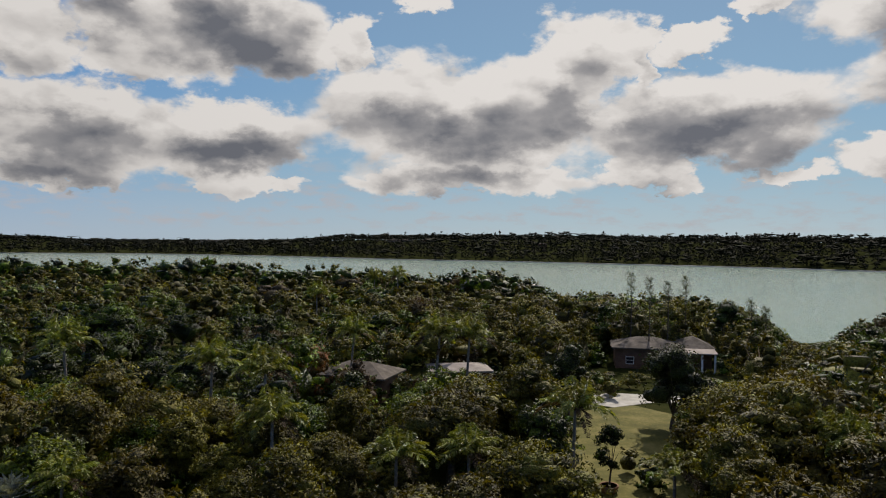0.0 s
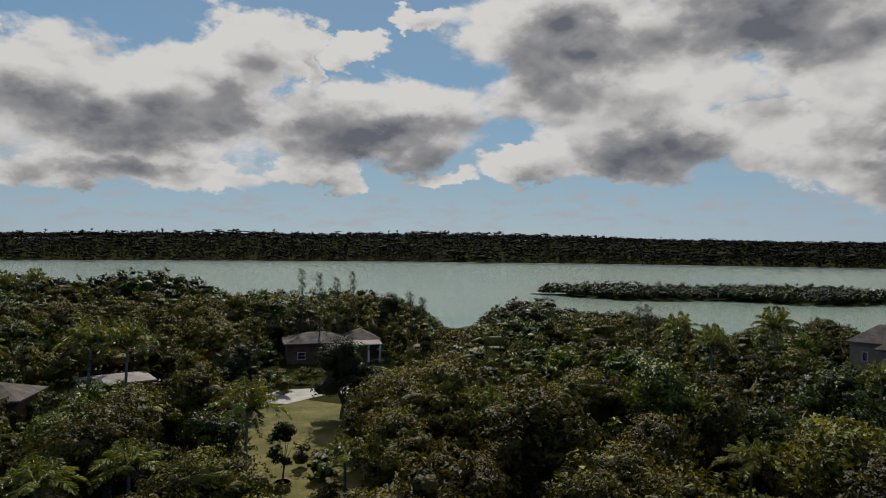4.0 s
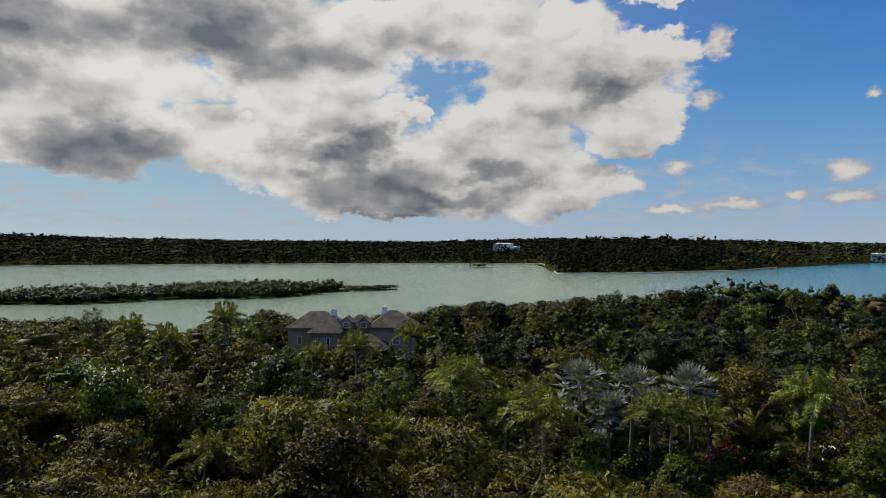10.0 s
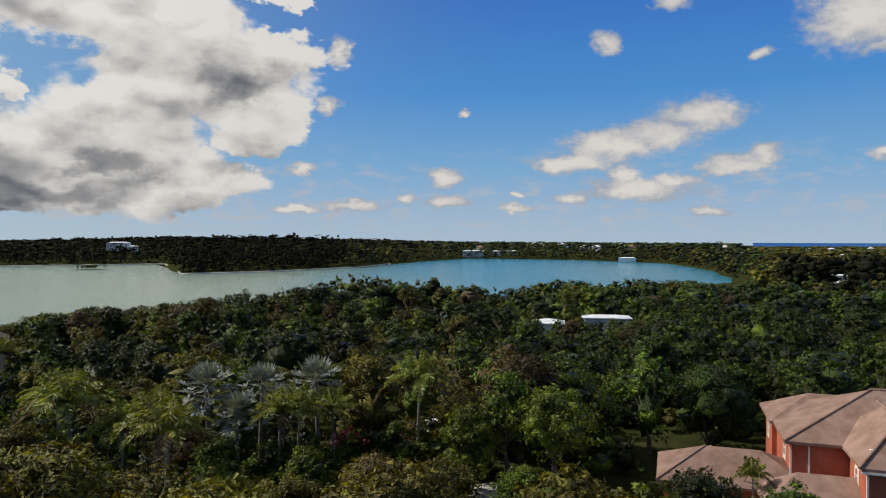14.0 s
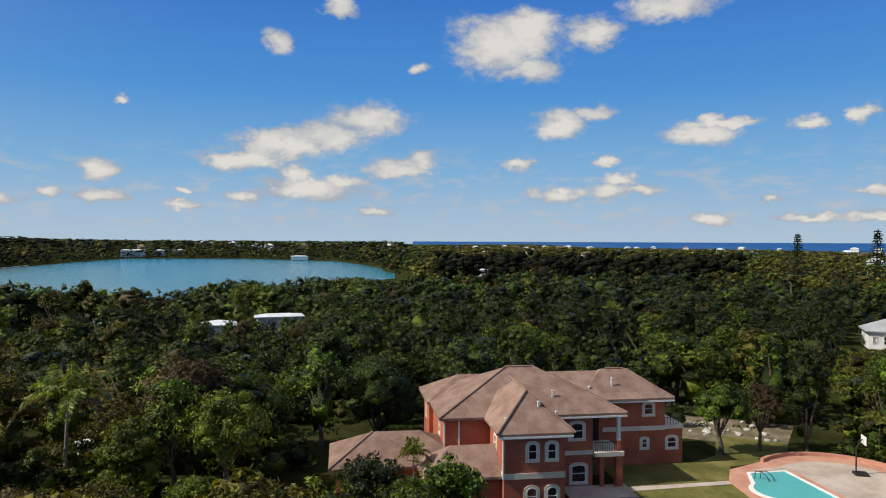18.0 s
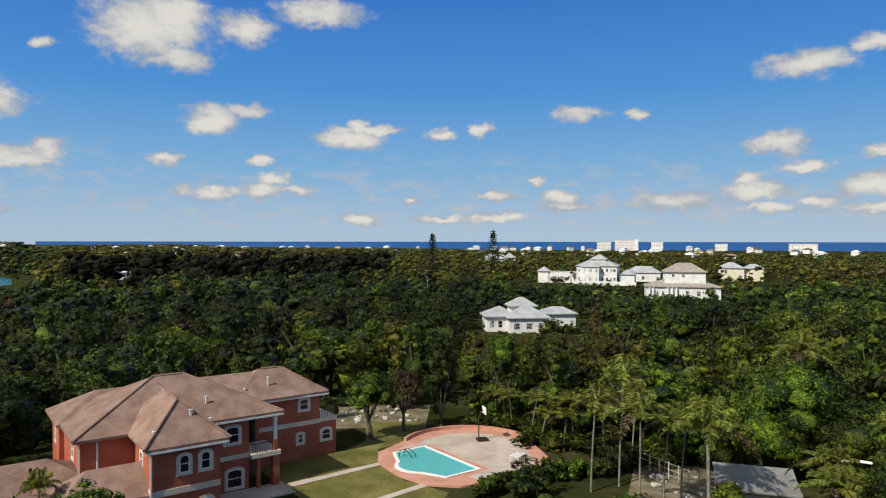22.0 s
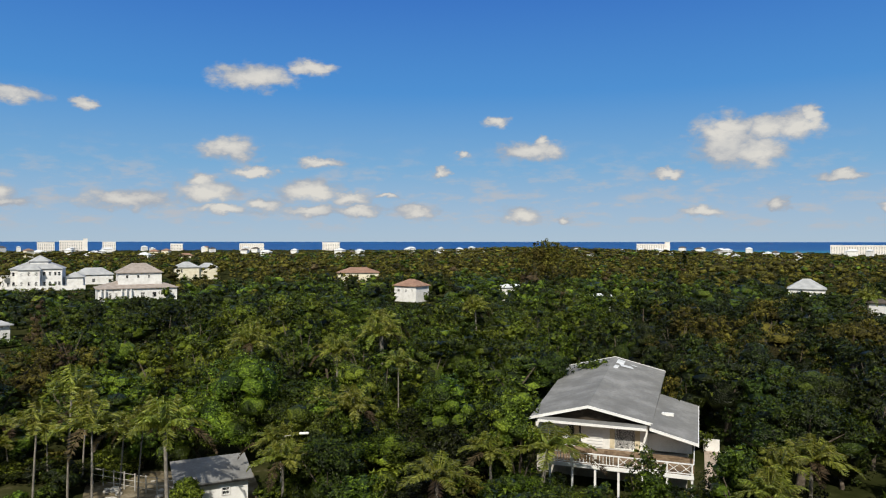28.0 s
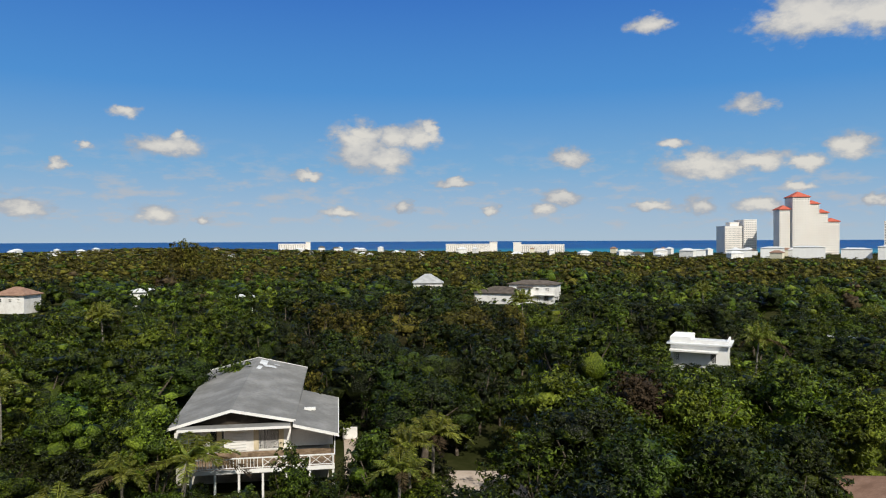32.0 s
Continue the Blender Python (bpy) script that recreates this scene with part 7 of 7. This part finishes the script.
    feature_tree("yard_tree", "half-bare brownish tree beside the lawn", 151.2, 80, 7.2, 2.6, 2.6, LEAF_DRY, 56, core=0.3, leaves=700, limbs=9)
    feature_tree("conical_tree", "tall dark cone-shaped tree behind the terrace", 154.4, 82, 11.5, 2.3, 0.3, LEAF_DEEP, 57, flat=1.1, leaves=1800)
    feature_tree("conical_tree", "tall bushy dark green tree behind the terrace", 159.4, 84, 10.6, 3.0, 0.4, LEAF_MID, 58, flat=1.0, leaves=1800)
    for k, (a, d, hgt, r, leaf) in enumerate(((186.0, 62, 8.2, 3.6, LEAF_MID), (190.2, 74, 9.4, 4.0, LEAF_LIGHT), (197.5, 70, 8.6, 4.0, LEAF_MID), (202.6, 66, 8.0, 3.2, LEAF_MID), (206.2, 84, 9.0, 3.6, LEAF_DEEP), (220.6, 55.5, 7.0, 2.7, LEAF_MID), (178.0, 74, 6.5, 2.8, LEAF_LIGHT), (176.9, 57.5, 3.4, 1.3, LEAF_LIGHT), (217.0, 86, 9.0, 3.4, LEAF_DEEP),
                                              (234.5, 66, 8.4, 3.8, LEAF_OLIVE), (238, 60, 7.2, 4.0, LEAF_OLIVE), (244, 70, 8.2, 4.2, LEAF_LIGHT), (226, 80, 10.0, 5.0, LEAF_DEEP), (214.2, 104, 10.2, 4.6, LEAF_DEEP), (222, 96, 10.4, 5.0, LEAF_DEEP))):
        feature_tree("garden_tree", "leafy bright green garden tree" if leaf in (LEAF_MID, LEAF_LIGHT) else "tall very dark green tree" if leaf is LEAF_DEEP else "wide dull olive tree with fine leaves", a, d, hgt, r, 1.0, leaf, 100 + k)
    feature_tree("garden_tree", "tall dense bright green tree beside the raised house", 203.4, 58, 10.4, 3.2, 1.4, LEAF_LIGHT, 258, leaves=2600, clumps=28)
    for k, (a, d, hgt, r) in enumerate(((213.6, 55.0, 6.4, 1.7), (207.0, 52, 3.0, 2.0), (209.6, 51.5, 3.2, 2.0), (214.6, 54, 4.8, 2.2), (203.6, 53.5, 4.2, 2.2))):
        feature_tree("garden_shrub", "green leafy shrub before the raised deck", a, d, hgt, r, 0.5, LEAF_MID if k != 2 else LEAF_LIGHT, 280 + k, category="shrub", core=0.45 if k else 0.25, leaves=1500 if k else 700)
    for k, (a, d, r, h2) in enumerate(((92.0, 70, 2.2, 3.0), (94.5, 69, 2.0, 2.8), (97.0, 68.5, 1.8, 2.6), (93.2, 72, 1.8, 3.2), (95.8, 71, 1.6, 2.8))):
        feature_tree("bougainvillea", "bougainvillea bush with magenta pink flowers", a, d, h2, r, 0.2, FLOWER, 140 + k, clumps=12, leaves=500, size=0.22, category="shrub")
    for k, (a, d, r, h2) in enumerate(((-10.5, 92, 3.0, 8.6), (-7.0, 84, 2.6, 7.6), (-1.5, 78, 2.2, 6.4))):
        feature_tree("flowering_tree", "tree with a few dull orange blossoms", a, d, h2, r, 1.5, FLOWER_ORANGE if k == 0 else LEAF_DRY, 150 + k, leaves=1100, core=0.6)
    # clipped hedge along the pool plot
    rng = random.Random(3)
    for k in range(14):
        s = k / 13
        x, y = 19.8 + 12.5 * s, -7.6 - 3.0 * max(0.0, s - 0.6) * 2.5 + 0.2 * rng.random()
        q = HOUSE @ Vector((x, y, 0))
        feature_tree("hedge_bush", "dark clipped hedge bush beside the pool plot", heading(q.x, q.y), math.hypot(q.x, q.y), 1.6 + 0.4 * rng.random(), 1.15, 0.0, LEAF_MID, 170 + k, clumps=8, leaves=320, size=0.24, category="hedge", core=0.85, limbs=3, girth=0.05)


plant_features()


# ---- small things on the ground ----
def street_lamp(a, d, height, turn):
    p = polar(a, d)
    e = thing("street_lamp", "grey street lamp with one curved arm", "street lamp", pose(p.x, p.y, 0, 0, 0, turn), "street lamps")
    v, f = tube_arrays([(0, 0, -0.3), (0, 0, height - 0.5), (0.3, 0, height - 0.1), (1.6, 0, height + 0.1)], [0.09, 0.07, 0.05, 0.045], 8)
    ob = new("pole", np_mesh("pole", v, f, [CONCRETE]))
    ob.parent = e
    part("lamp_head", boxed((1.5, -0.14, height + 0.02, 2.3, 0.14, height + 0.18), bevel=0.05), WHITE_PAINT, e)


def build_far_bank():
    """A low pale bank along the far waterline."""
    v, f = [], []
    steps = [-36 + 0.4 * k for k in range(330)]
    for k, a in enumerate(steps):
        d = table(FAR_SHORE, a)
        wob = 0.35 * noise.noise((a * 1.3, 0.0, 4.0))
        for off, z in ((-1.0, -2.2), (-0.8, -1.35 + wob), (2.4, -1.1 + wob)):
            q = polar(a, d + off, z)
            v.append((q.x, q.y, q.z))
        if k:
            for j in (0, 1):
                f.append((3 * k - 3 + j, 3 * k + j, 3 * k + 1 + j, 3 * k - 2 + j))
    ob = new("shore_bank", np_mesh("shore_bank", np.array(v), np.array(f), [STONE_RUBBLE]))
    tagged(ob, "low pale rocky bank along the far waterline", "bank", kind="structure")


build_far_bank()


def build_grounds():
    lawn = [(a, d) for a, d in ((8.5, 60), (15, 58), (20, 60), (23, 68), (24, 80), (20, 92), (15.5, 97), (11.5, 92), (9, 76))]
    ground_patch("lake_lawn", [(polar(a, d).x, polar(a, d).y) for a, d in reversed(lawn)], 0.05, LAWN, "dry green lawn with tree shadows near the lake", m=Matrix(), cat="lawn")
    drive = ((12.4, 96), (14.0, 95), (17, 99.5), (22, 102), (22, 106), (17, 104.5), (13.6, 104), (11.6, 100))
    ground_patch("driveway", [(polar(a, d).x, polar(a, d).y) for a, d in reversed(drive)], 0.06, CONCRETE, "pale curved driveway before the lakeside house", m=Matrix())
    yard = ((24, 80), (26, 80), (26, 88), (24, 88))
    ground_patch("paved_yard", [(polar(a, d).x, polar(a, d).y) for a, d in reversed(yard)], 0.06, PAVING, "small paved yard between trees", m=Matrix())
    road = ((99, 52), (102, 56), (112, 52), (118, 48), (121, 53), (117, 56), (104, 63), (98, 60))
    ground_patch("garden_drive", [(polar(a, d).x, polar(a, d).y) for a, d in reversed(road)], 0.05, CONCRETE, "pale drive leading to the red house", m=Matrix())
    street = ((223, 52), (236, 52), (234, 60), (231.2, 66), (226.4, 66), (224.5, 60))
    ground_patch("street", [(polar(a, d).x, polar(a, d).y) for a, d in reversed(street)], 0.05, PAVING, "worn pale street in tree shade", m=Matrix(), cat="street")
    street_lamp(82.6, 66, 4.6, -80)
    street_lamp(184.2, 60, 5.6, 170)
    street_lamp(153.2, 255, 9.0, 0)
    # white gate pillar with a cap
    for a, d in ((99.06, 74), (101.6, 73)):
        p = polar(a, d)
        g = thing("gate_pillar", "white gate pillar with a moulded cap", "pillar", pose(p.x, p.y, 0, 0, 0, 10), "gate pillars")
        part("shaft", boxed((-0.45, -0.45, -0.2, 0.45, 0.45, 2.6), bevel=0.03), WHITE, g)
        part("cap", boxed((-0.62, -0.62, 2.6, 0.62, 0.62, 2.85), bevel=0.06), WHITE_PAINT, g)
    # rubble and stones behind the garden
    rng = random.Random(9)
    for k in range(46):
        a, d = (rng.uniform(146, 152.5), rng.uniform(84, 92)) if k < 26 else (rng.uniform(171, 178), rng.uniform(62, 69))
        p = polar(a, d)
        bm = bmesh.new()
        bmesh.ops.create_icosphere(bm, subdivisions=1, radius=rng.uniform(0.2, 0.6))
        for v in bm.verts:
            v.co *= rng.uniform(0.75, 1.2)
            v.co.z *= 0.6
        ob = part("rubble_stone", bm, STONE_RUBBLE)
        ob.matrix_basis = pose(p.x, p.y, 0.1, 0, 0, rng.uniform(0, 360))
        tagged(ob, "pale broken limestone lump lying on bare ground", "stone", "rubble stones")
    sand = ((145, 82), (153, 82), (153.5, 93), (145.5, 93))
    ground_patch("bare_ground", [(polar(a, d).x, polar(a, d).y) for a, d in reversed(sand)], 0.04, DIRT, "pale bare sandy ground behind the garden", m=Matrix(), cat="ground")
    dirt = ((169.5, 62), (176.5, 58), (183, 60), (182, 68), (174, 72), (170, 70))
    ground_patch("bare_ground", [(polar(a, d).x, polar(a, d).y) for a, d in reversed(dirt)], 0.04, DIRT, "bare dirt and rubble beside the shed", m=Matrix(), cat="ground")
    # wire fence by the shed
    f0, f1 = polar(170.5, 70), polar(176.5, 63)
    n = 9
    e = thing("wire_fence", "slack wire fence with thin grey posts", "fence", pose(f0.x, f0.y, 0, 0, 0, math.degrees(math.atan2(f1.y - f0.y, f1.x - f0.x))))
    ln = (f1 - f0).length
    for k in range(n):
        part("post", boxed((ln * k / (n - 1) - 0.04, -0.04, -0.2, ln * k / (n - 1) + 0.04, 0.04, 1.6)), CONCRETE, e)
    for z in (0.4, 0.9, 1.45):
        part("wire", boxed((0, -0.015, z, ln, 0.015, z + 0.03)), CONCRETE, e)


build_grounds()
